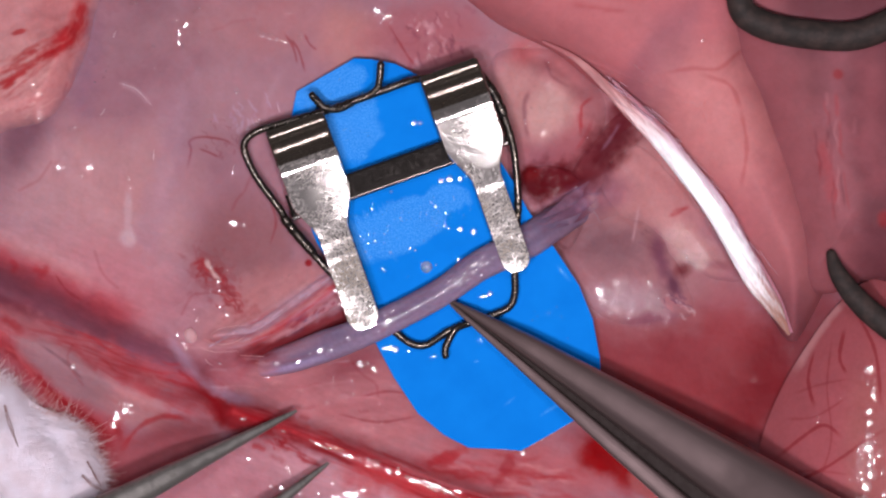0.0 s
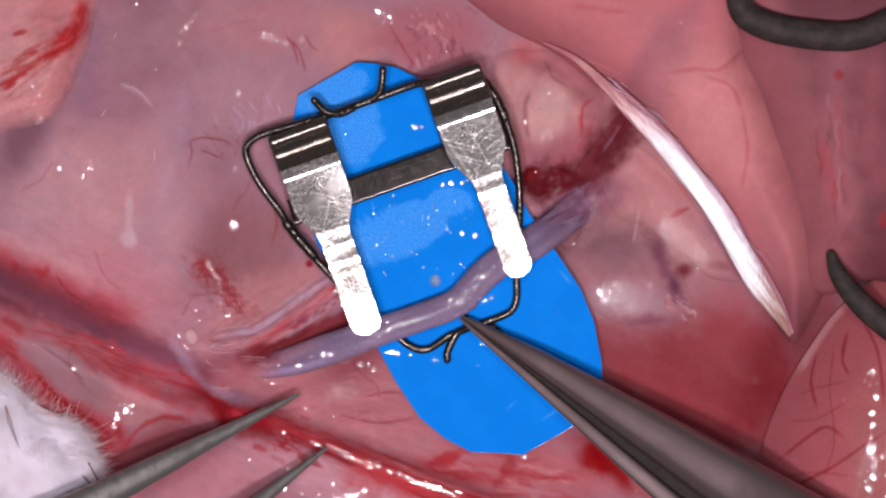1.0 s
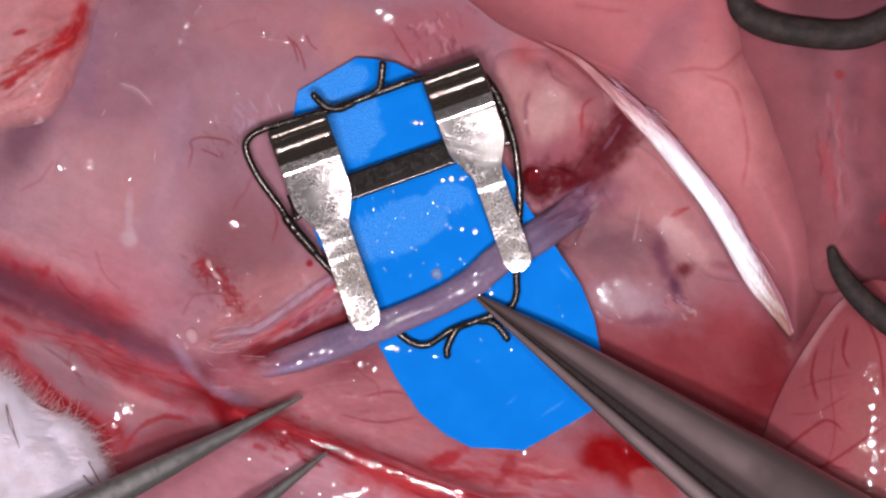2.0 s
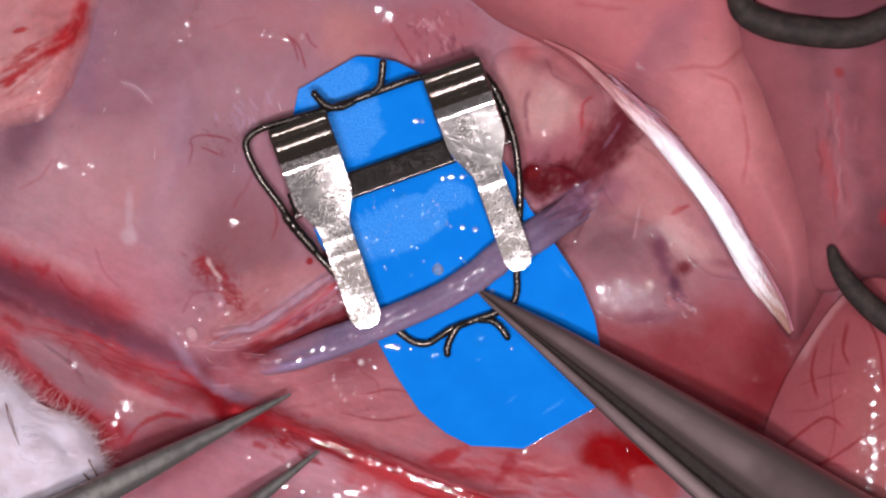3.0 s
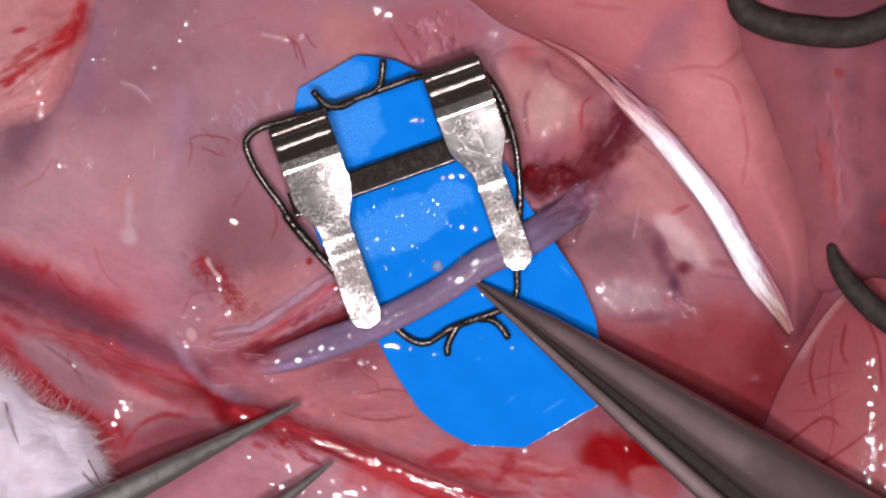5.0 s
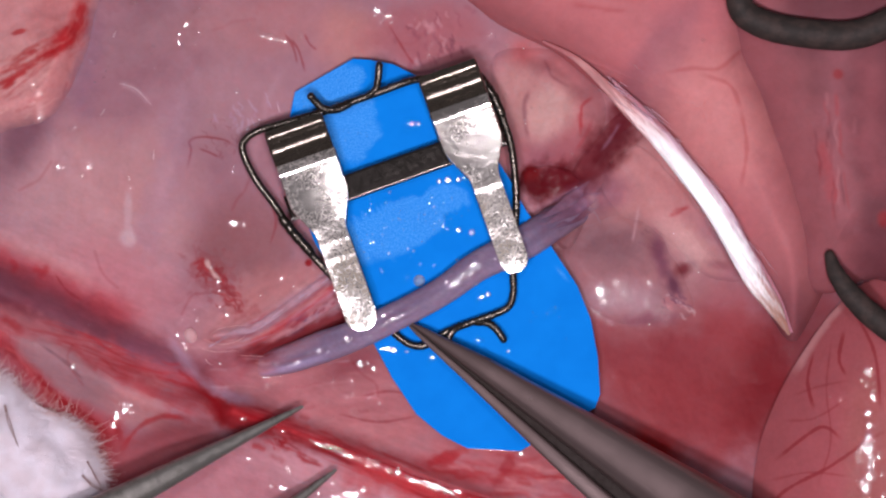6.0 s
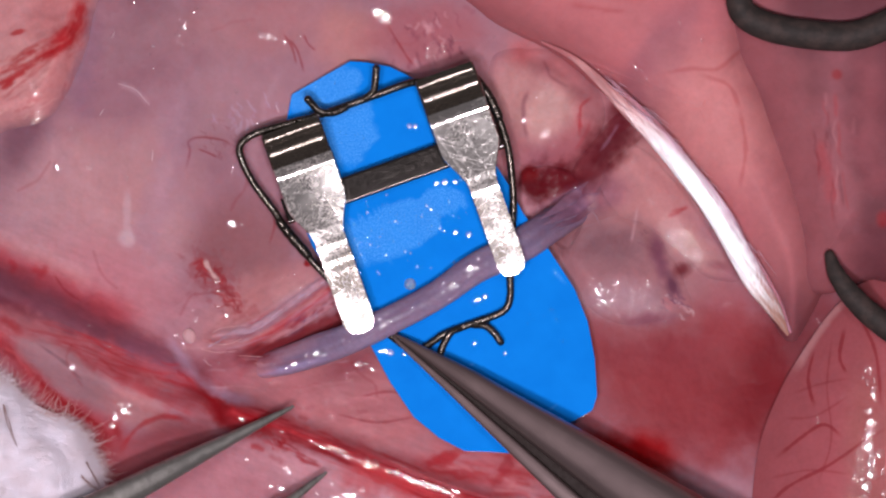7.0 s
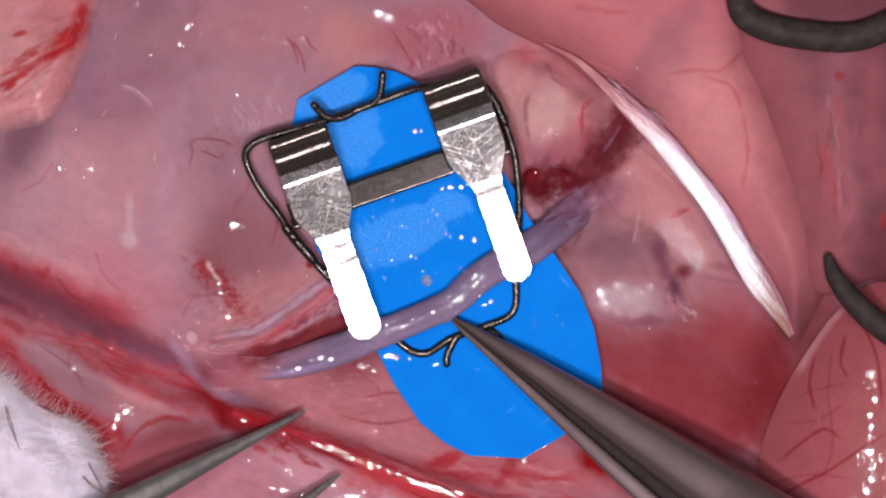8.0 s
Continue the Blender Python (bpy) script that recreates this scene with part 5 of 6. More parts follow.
    spots += [((13.43 + rng.gauss(0, 0.14), -3.38 - rng.uniform(0, 4.4)), rng.choice((0.06, 0.08, 0.11)), 1.4, 80) for _ in range(18)]
    spots += [((12.07 + rng.gauss(0, 0.5), -3.20 - rng.uniform(0, 3.5)), 0.04, 1, 0) for _ in range(4)]
    film(spots, height_over([bulge]), bulge)


def drop_geo(x, y, z, r, tall=0.55):
    rings = []
    for k in range(6):
        a = k / 5.2 * math.pi / 2
        ang = np.linspace(0, 2 * math.pi, 14, endpoint=False)
        rings.append(np.column_stack([x + r * math.cos(a) * np.cos(ang), y + r * math.cos(a) * np.sin(ang), np.full(14, z + r * tall * math.sin(a))]))
    return grid(np.array(rings), wrap=True, cap=True)


fluid_beads()

LAMPS = ((-24, -22, 203), (-3, -33, 203), (18, -25, 203))


def glint_lens(x, y, z, length, width, turn, lamp, seed):
    """A shallow lens of fluid, tilted to mirror a lamp into the camera as a glint."""
    rng = random.Random(seed)
    p = Vector((x, y, z))
    n = ((Vector((0, 0, 200)) - p).normalized() + (Vector(LAMPS[lamp]) - p).normalized()).normalized()
    c, s = math.cos(radians(turn)), math.sin(radians(turn))
    ang = np.linspace(0, 2 * math.pi, 18, endpoint=False)
    wobble = 1 + 0.16 * np.sin(2 * ang + rng.uniform(0, 6)) + 0.12 * np.sin(3 * ang + rng.uniform(0, 6))
    rings = []
    for r, sink in ((0.02, 0), (0.4, 0), (0.7, 0), (0.9, 0), (1.0, 0), (1.12, 0.012), (1.2, 0.05)):
        u, w = 0.36 * length * r * np.cos(ang) * wobble, 0.36 * width * r * np.sin(ang) * wobble
        dx, dy = c * u - s * w, s * u + c * w
        rings.append(np.column_stack([x + dx, y + dy, z + 0.012 - (n.x * dx + n.y * dy) / n.z - 0.004 * width * r * r - sink]))
    v, f = grid(np.array(rings[::-1]), wrap=True, cap=True)
    return v, f


def glint_lenses(rows, top, parent):
    geos = [glint_lens(x, y, top(x, y), length, width, turn, k % 3, k) for k, ((x, y), length, width, turn) in enumerate(rows)]
    tagged(part("glint_film", join(*geos), POOL, parent, "clear fluid lenses tilted to mirror the lamps as glints"), kind="stuff")


def glint_patches():
    top = height_over([ob for ob in rat.children if ob.name.split(".")[0] in ("tissue_bed", "fat_lobe", "salivary_gland", "neck_muscle", "blood_clot", "bloody_membrane", "deep_vein")])
    # Highlights put in by shape: each lens is added where a glint should show.
    glint_lenses((
        ((-2.04, 7.59), 0.34, 0.2, -25), ((-1.70, 7.43), 0.28, 0.22, -20), ((4.96, -1.29), 0.32, 0.36, 60), ((5.14, -1.57), 0.17, 0.14, 0), ((5.62, -1.00), 0.1, 0.1, 0), ((-2.64, -3.61), 0.16, 0.14, 0), ((-2.18, -3.77), 0.15, 0.13, 30),
        ((-10.30, -5.23), 0.28, 0.17, 60), ((-10.00, -5.00), 0.32, 0.2, 50), ((-9.82, -4.87), 0.16, 0.1, 20), ((-10.43, -5.46), 0.1, 0.08, 0), ((-11.70, -3.66), 0.09, 0.08, 0), ((-5.07, -7.54), 0.26, 0.13, 20), ((-4.95, -6.89), 0.08, 0.07, 0), ((-6.12, -6.59), 0.07, 0.06, 0),
        ((-3.29, -7.77), 0.2, 0.16, 0), ((-2.80, -7.73), 0.34, 0.22, 10), ((-3.89, -6.11), 0.22, 0.08, -20), ((-3.54, -6.23), 0.12, 0.06, -20), ((-2.86, -6.50), 0.2, 0.07, -20), ((-2.30, -6.80), 0.24, 0.08, -15), ((-1.68, -6.98), 0.2, 0.08, -15),
        ((-0.87, -7.29), 0.5, 0.12, -12), ((-0.16, -7.43), 0.44, 0.14, -12), ((0.50, -7.62), 0.4, 0.12, -15), ((-8.32, 6.55), 0.22, 0.08, 70), ((-8.11, 7.09), 0.3, 0.07, 65), ((-6.68, 0.89), 0.5, 0.12, -5), ((-6.29, 0.82), 0.16, 0.07, 0), ((-12.05, 2.66), 0.18, 0.12, -20), ((-11.89, 2.61), 0.1, 0.08, 0), ((-11.12, 2.64), 0.13, 0.1, 0),
        ((-9.82, 1.96), 0.07, 0.1, 0), ((-9.79, 1.59), 0.06, 0.14, 10), ((2.62, 4.12), 0.12, 0.12, 0), ((4.27, 2.02), 0.11, 0.15, 10), ((4.18, 0.75), 0.13, 0.12, 0), ((2.96, 2.55), 0.09, 0.08, 0), ((5.84, -6.37), 0.12, 0.16, 0), ((-3.39, -1.27), 0.11, 0.26, 0), ((-4.98, 6.62), 0.2, 0.07, -10), ((-10.36, 6.80), 0.06, 0.16, 15), ((-12.82, 5.16), 0.06, 0.2, 20), ((-12.68, 4.91), 0.16, 0.07, -20), ((-12.57, 4.59), 0.07, 0.22, -10), ((-12.64, 4.20), 0.12, 0.1, 20), ((-10.68, 5.95), 0.06, 0.05, 0), ((-9.04, 5.73), 0.07, 0.07, 0), ((-9.21, 6.23), 0.06, 0.05, 0), ((-10.52, 5.73), 0.04, 0.16, 20), ((-10.64, 5.34), 0.04, 0.1, 10), ((-11.04, 6.00), 0.05, 0.05, 0), ((-5.64, 4.70), 0.05, 0.2, 10),
        ((6.29, 5.70), 0.05, 0.18, 25), ((6.46, 5.41), 0.05, 0.16, 30), ((7.61, 6.79), 0.07, 0.06, 0), ((-7.84, -1.86), 0.07, 0.05, 0), ((-7.04, -1.77), 0.1, 0.06, -20)), top, rat)
    glint_lenses((((13.52, -3.55), 0.16, 0.42, -10), ((13.64, -4.30), 0.21, 0.42, 10), ((13.45, -4.73), 0.29, 0.24, 0), ((13.50, -5.07), 0.22, 0.16, 0), ((13.45, -5.89), 0.42, 0.54, 10), ((13.62, -6.32), 0.21, 0.48, -8), ((13.46, -6.71), 0.29, 0.29, 0), ((13.32, -7.09), 0.29, 0.32, 10), ((13.21, -7.52), 0.19, 0.32, 20)), height_over([bulge]), bulge)


glint_patches()


def frayed_end():
    """Thin violet strands in which the vessel's end spreads over the clot."""
    top = height_over([ob for ob in rat.children if ob.name.split(".")[0] in ("tissue_bed", "salivary_gland", "blood_clot", "deep_vein")])
    ends = (([(3.14, 1.02), (3.77, 1.41), (4.30, 1.80), (4.66, 2.20)], 0.2, lin(140, 104, 126)), ([(3.23, 0.84), (3.95, 1.20), (4.57, 1.59), (5.04, 1.84)], 0.24, lin(130, 92, 116)), ([(3.41, 0.66), (4.04, 0.95), (4.57, 1.27), (4.96, 1.41)], 0.17, lin(116, 74, 94)),
            ([(3.59, 0.59), (4.12, 0.84), (4.54, 1.16), (4.75, 1.34)], 0.05, lin(150, 112, 130)), ([(4.04, 1.59), (4.48, 1.59), (4.93, 1.09), (5.07, 0.70)], 0.025, lin(170, 130, 140)))
    for pts, r, colour in ends:
        p = spline(pts, 24)
        body = 0.74 - 1.4 * step(3.0, 4.7, p[:, 0])
        z = np.array([max(top(x, y), b) for (x, y), b in zip(p, body)])
        z = np.convolve(np.pad(z, 3, mode="edge"), np.ones(7) / 7, "valid")
        geo = tube(np.column_stack([p, z]), [0.05 * r, 0.6 * r, r, 0.8 * r, 0.15 * r], 50, 14, 0.3)
        t = Tint(geo[0][:, 0], geo[0][:, 1], colour)
        t.mottle(0.25, 0.3, 3)
        _, a = from_line(t.x, t.y, pts)
        t.coat(1 - step(0.1, 0.5, a), lin(132, 100, 124))
        t.coat(0.8 * step(0.45, 1.0, a + 0.5 * fbm(t.x, t.y, 0.3, 5)), bed_tint(t.x, t.y)[:, :3])
        part("vessel_strand", geo, VESSEL, rat, "thin violet strand at the vessel's end", t.c)


frayed_end()

# ---------------------------------------------------------------- the vessel, in short rigid lengths
VEIN_LINE = [(5.05, 1.78, -1.5), (4.41, 1.38, -0.98), (3.68, 0.95, -0.3), (2.87, 0.41, 0.42), (2.15, 0.02, 0.7), (1.17, -0.48, 0.75), (0.11, -1.23, 0.72), (-1.23, -1.96, 0.7), (-2.56, -2.58, 0.66), (-3.64, -2.98, 0.2), (-4.80, -3.39, -0.32), (-5.89, -3.65, -0.66), (-6.89, -3.79, -0.9)]
VEIN_RADII = [0.3, 0.44, 0.5, 0.51, 0.48, 0.45, 0.42, 0.42, 0.45, 0.48, 0.44, 0.36, 0.2]
VEIN_PIECES = 26
VEIN_SHINE = (((1.07, -0.41), 0.34, 0.14, 25), ((0.25, -0.91), 0.13, 0.12, 0), ((-2.86, -2.68), 0.24, 0.09, 20), ((-3.77, -3.11), 0.2, 0.16, 10), ((-4.12, -3.20), 0.12, 0.1, 0), ((-1.73, -2.00), 0.16, 0.1, 30), ((1.32, -0.14), 0.08, 0.08, 0), ((0.75, -0.66), 0.1, 0.06, 30), ((-1.50, -1.86), 0.12, 0.06, 30), ((-4.52, -3.50), 0.22, 0.1, 12), ((-4.74, -3.62), 0.08, 0.06, 5), ((-5.18, -3.52), 0.13, 0.05, 8), ((-4.02, -3.42), 0.07, 0.06, 20), ((-3.45, -3.12), 0.2, 0.09, 20), ((2.35, 0.02), 0.12, 0.07, 30), ((3.05, 0.42), 0.14, 0.07, 35))


def vessel():
    path = spline(VEIN_LINE, 261)
    radius = np.interp(np.linspace(0, 1, 261), np.linspace(0, 1, 13), VEIN_RADII)
    pieces = []
    rng = random.Random(17)
    drops = [((1.05, -0.64), 0.12), ((1.30, -0.39), 0.1), ((1.30, -0.71), 0.09), ((1.64, -0.20), 0.08), ((0.50, -0.95), 0.15), ((0.64, -0.95), 0.15), ((1.18, -0.98), 0.08), ((-4.09, -3.21), 0.13), ((-3.77, -3.14), 0.11), ((-3.59, -3.20), 0.1), ((-5.02, -3.41), 0.07), ((-4.79, -3.38), 0.07),
             ((-4.80, -3.66), 0.06), ((-4.98, -3.73), 0.06), ((-0.88, -1.79), 0.08), ((-1.09, -1.91), 0.08), ((-1.41, -2.05), 0.08), ((-1.61, -2.16), 0.09), ((-1.73, -2.29), 0.08), ((-0.70, -1.70), 0.06), ((-2.84, -2.79), 0.08), ((-2.71, -2.70), 0.08), ((-2.57, -2.62), 0.06), ((-3.07, -2.91), 0.07), ((-4.35, -3.32), 0.1), ((-4.52, -3.36), 0.13), ((-4.63, -3.44), 0.1), ((-5.22, -3.54), 0.12), ((-3.5, -3.05), 0.12), ((-3.92, -3.3), 0.09), ((-4.2, -3.45), 0.08)]
    for i in sorted(rng.sample(range(30, 225), 45)):
        across = rng.gauss(-0.15, 0.35)
        drops.append(((path[i][0], path[i][1] + across * 0.4), rng.choice((0.03, 0.04, 0.05, 0.06))))
    owner = [int(np.argmin(np.hypot(path[:, 0] - x, path[:, 1] - y))) for (x, y), _ in drops]
    for k in range(VEIN_PIECES):
        i0, i1 = max(0, 10 * k - 5), min(260, 10 * k + 15)
        p, r = path[i0:i1 + 1], radius[i0:i1 + 1].copy()
        s = np.linspace(-1, 1, len(p))
        r *= 1 - 0.05 * np.abs(s) ** 4
        t = np.gradient(p, axis=0)
        t /= np.linalg.norm(t, axis=1)[:, None]
        side = np.cross(t, [0, 0, 1.0])
        side /= np.linalg.norm(side, axis=1)[:, None]
        up = np.cross(side, t)
        a = np.linspace(0, 2 * math.pi, 36, endpoint=False)
        v = p[:, None] + r[:, None, None] * (side[:, None] * np.cos(a)[None, :, None] * 1.06 + up[:, None] * np.sin(a)[None, :, None] * 0.8)
        along = (np.arange(i0, i1 + 1) / 260 * 20)[:, None] + 0 * a[None]
        c = Tint(along, np.cos(a)[None] * 1.0 + 0 * along, lin(126, 108, 136))
        c.coat(0.5 * step(-0.2, 0.4, fbm(along * 0.35, c.y * 1.4, 0.6, 3)), lin(162, 144, 166))
        c.coat(0.4 * step(0.0, 0.4, fbm(along * 0.5, c.y * 2.0, 0.5, 21)), lin(138, 96, 116))
        c.coat(0.6 * step(0.1, 0.8, -c.y), lin(164, 140, 168))
        far = step(14.0, 16.0, along)
        c.coat(far * 0.8 * (1 - step(0.1, 0.3, np.abs(c.y + 0.6))), lin(166, 146, 184))
        c.coat(far * 0.6 * (1 - step(0.03, 0.16, np.abs(c.y + 0.2))), lin(120, 84, 110))
        c.coat(far * 0.6 * step(0.0, 0.3, c.y), lin(168, 128, 146))
        c.coat(0.85 * step(17.5, 20, along + 0.8 * fbm(along, c.y * 3, 0.7, 9)), lin(182, 122, 130))
        ridge = 0.12 * (1 - step(0.25, 0.6, np.abs(c.y + 0.15 + 0.3 * fbm(along, 0 * along, 1.5, 8))))
        c.mottle(0.12, 0.12, 5)
        if k < 6 or k > 18:
            c.coat(0.75 * (1 - step(1.0, 6.5, along + 0.7 * fbm(along, c.y, 1.2, 14))), lin(128, 94, 116))
            c.coat(0.5 * (1 - step(2.0, 6.0, along)) * step(0.05, 0.3, fbm(along * 0.4, c.y * 2.0, 0.5, 24)), lin(170, 136, 158))
            c.coat(0.9 * step(15.6, 18.6, along + 2.2 * fbm(along * 0.5, c.y * 2.5, 0.8, 15) + 0.8 * c.y), bed_tint(v[..., 0], v[..., 1])[..., :3])
        ob = part("vessel_length", grid(v, wrap=True, cap=True), VESSEL, vein, "", np.concatenate([c.c, ridge[..., None]], -1))
        mine = [d for d, o in zip(drops, owner) if o // 10 == k or (k == VEIN_PIECES - 1 and o == 260)]
        if mine:
            geos = []
            for (x, y), r in mine:
                i = int(np.argmin(np.hypot(path[:, 0] - x, path[:, 1] - y)))
                off = min(0.95, np.hypot(path[i, 0] - x, path[i, 1] - y) / (1.06 * radius[i]))
                geos.append(drop_geo(x, y, path[i, 2] + 0.8 * radius[i] * math.sqrt(1 - off ** 2) - 0.005, r, 0.15))
            tagged(part("wet_film", join(*geos), FILM, ob, "tiny clear beads of fluid"), kind="stuff")
        shine = [q for q in VEIN_SHINE if int(np.argmin(np.hypot(path[:, 0] - q[0][0], path[:, 1] - q[0][1]))) // 10 == k]
        if shine:
            def roof(x, y):
                i = int(np.argmin(np.hypot(path[:, 0] - x, path[:, 1] - y)))
                off = min(0.95, np.hypot(path[i, 0] - x, path[i, 1] - y) / (1.06 * radius[i]))
                return path[i, 2] + 0.8 * radius[i] * math.sqrt(1 - off ** 2) + (0.05 if x < -3.2 else 0.0)
            glint_lenses(shine, roof, ob)
        pieces.append((ob, path[min(260, 10 * k + 5)]))
    return pieces


vein = thing("blood_vessel", "greyish violet blood vessel held in the clamp", "blood vessel")
vein_pieces = vessel()

# ---------------------------------------------------------------- blue background sheet
PAD_OUTLINE = [(-4.75, 4.04), (-4.54, 5.07), (-3.91, 5.43), (-2.71, 6.12), (-2.18, 6.09), (-1.43, 5.95), (-0.70, 5.59), (0.29, 4.66), (1.50, 3.50), (2.29, 2.25), (2.75, 1.36), (3.59, 0.16), (4.39, -1.05), (4.82, -2.12), (5.04, -3.29), (5.11, -4.48), (4.96, -4.91),
               (3.77, -5.61), (2.57, -6.29), (1.71, -6.23), (0.91, -6.20), (0.11, -5.79), (-0.70, -5.12), (-1.46, -3.98), (-2.07, -2.84), (-3.02, -1.14), (-3.91, 0.29), (-4.54, 1.98)]


def background_sheet():
    ob = thing("background_sheet", "bright blue plastic sheet under the vessel, wet in places", "plastic sheet")
    dense = []
    for a, b in zip(PAD_OUTLINE, PAD_OUTLINE[1:] + PAD_OUTLINE[:1]):
        for s in np.linspace(0, 1, 4, endpoint=False):
            dense.append((a[0] + (b[0] - a[0]) * s, a[1] + (b[1] - a[1]) * s))
    edge = np.array(dense)
    c = np.array((-0.16, 0.20))
    rings = np.concatenate([np.linspace(0, 0.99, 90), [0.996, 1.0, 1.0, 0.995]])
    xy = c + (edge - c)[None] * rings[:, None, None]
    z = np.concatenate([np.zeros(90), [-0.004, -0.02, -0.11, -0.13]])[:, None] + 0 * xy[..., 0]
    t = Tint(xy[..., 0], xy[..., 1], (0.0, 0.2, 0.8))
    dry = np.zeros(z.shape)
    for centre, rx, ry, turn in (((-3.02, 3.86), 1.3, 1.1, 20), ((-3.46, 5.20), 1.2, 0.7, 25), ((-1.50, 0.73), 2.0, 0.85, 22), ((0.11, 1.62), 0.9, 0.5, 20)):
        d = blob(t.x, t.y, centre, rx, ry, turn) + 0.5 * fbm(t.x, t.y, 0.9, 6)
        dry = np.maximum(dry, 1 - step(0.9, 1.02, d))
    for line in ([(3.36, -5.05), (3.68, -4.88)], [(2.57, -5.38), (2.75, -5.27)], [(2.16, -4.77), (2.29, -4.71)], [(1.09, -3.55), (1.14, -3.45)], [(3.82, -0.70), (4.04, -0.66)], [(4.21, -0.52), (4.39, -0.38)]):
        d, _ = from_line(t.x, t.y, line, 8)
        dry = np.maximum(dry, 0.8 * (1 - step(0.02, 0.05, d)))
    t.grain = dry
    geo = grid(np.concatenate([xy, z[..., None]], -1), wrap=True)
    part("sheet", geo, PAD, ob, tint=t.done())
    rng = random.Random(3)
    spots = [((-1.00, -3.14), 0.03), ((-1.68, -3.09), 0.06), ((-1.82, -3.11), 0.05), ((-1.54, -3.05), 0.05), ((0.29, 2.30), 0.06), ((0.64, 2.30), 0.05), ((0.02, 2.25), 0.05), ((0.64, 0.71), 0.05), ((1.05, 0.64), 0.06), ((-0.82, 4.07), 0.05), ((-0.64, 4.07), 0.04),
             ((-2.16, 1.34), 0.03), ((1.57, -1.32), 0.05), ((2.20, -3.12), 0.03), ((2.61, -6.36), 0.05), ((-1.41, -3.09), 0.06)]
    spots += [((-2.57 + rng.uniform(0, 3.4), 1.98 - rng.uniform(0, 2.6)), rng.uniform(0.012, 0.03)) for _ in range(26)]
    for (x, y), r in spots:
        d, _ = from_line(np.array([x]), np.array([y]), [(-3.29, 3.77), (-0.43, 0.20), (2.07, -4.45)])
        if d[0] < 2.6:
            part("droplet", drop_geo(x, y, 0.006, 1.8 * r, 0.2), DROP, ob, "clear fluid droplet")
    part("fluid_rim", tube([(1.00, -6.21, 0), (2.57, -6.29, 0)], [0.01, 0.022, 0.008, 0.026, 0.01, 0.02, 0.008, 0.024, 0.012], 60, 8), DROP, ob, "thin rim of clear fluid along the edge")
    part("fluid_rim", tube([(2.57, -6.29, 0), (3.77, -5.61, 0), (4.95, -4.93, 0)], [0.024, 0.008, 0.02, 0.01, 0.024, 0.008, 0.016, 0.008, 0.022, 0.008, 0.02, 0.01, 0.018], 90, 8), DROP, ob, "thin rim of clear fluid along the edge")
    bubble = part("bubble", drop_geo(0, 0, 0.006, 0.19, 0.8), MILKY, ob, "small milky bubble beside the vessel")
    speckles = []
    for (x, y), spread, count in (((-1.50, 1.00), 0.9, 40), ((-2.21, 0.29), 0.4, 24), ((0.29, 1.23), 0.5, 20), ((-3.29, 4.93), 0.5, 16), ((-2.57, 3.86), 0.4, 14), ((4.12, -0.52), 0.3, 5), ((2.96, -2.12), 0.8, 8)):
        speckles += [((x + rng.gauss(0, spread), y + rng.gauss(0, 0.45 * spread)), rng.choice((0.018, 0.024, 0.034)), 1, 0) for _ in range(count)]
    inside = mathutils.bvhtree.BVHTree.FromPolygons([(*q, 0) for q in PAD_OUTLINE], [list(range(len(PAD_OUTLINE)))])
    film([q for q in speckles if inside.ray_cast((*q[0], 5), (0, 0, -1))[0] is not None], lambda x, y: 0.0, ob)
    glint_lenses((((-1.68, -3.05), 0.48, 0.15, 3), ((1.34, -1.43), 0.28, 0.14, 8), ((0.61, 0.70), 0.15, 0.13, 0), ((-0.20, -3.32), 0.26, 0.08, 5), ((1.25, -2.79), 0.16, 0.07, 10), ((0.30, 2.27), 0.32, 0.1, 6), ((0.61, 2.30), 0.16, 0.09, 6), ((0.79, 2.36), 0.12, 0.08, 10), ((0.05, 2.27), 0.1, 0.08, 0), ((-0.91, 4.07), 0.12, 0.06, 10), ((1.04, 0.55), 0.09, 0.07, 0), ((-1.00, -0.79), 0.07, 0.05, 20)),
            lambda x, y: 0.004, ob)
    return ob, bubble


sheet, bubble_ob = background_sheet()

# ---------------------------------------------------------------- double vessel clamp
CLAMP_AT = (-1.50, 2.52, 0)
CLAMP_TURN = 19.45


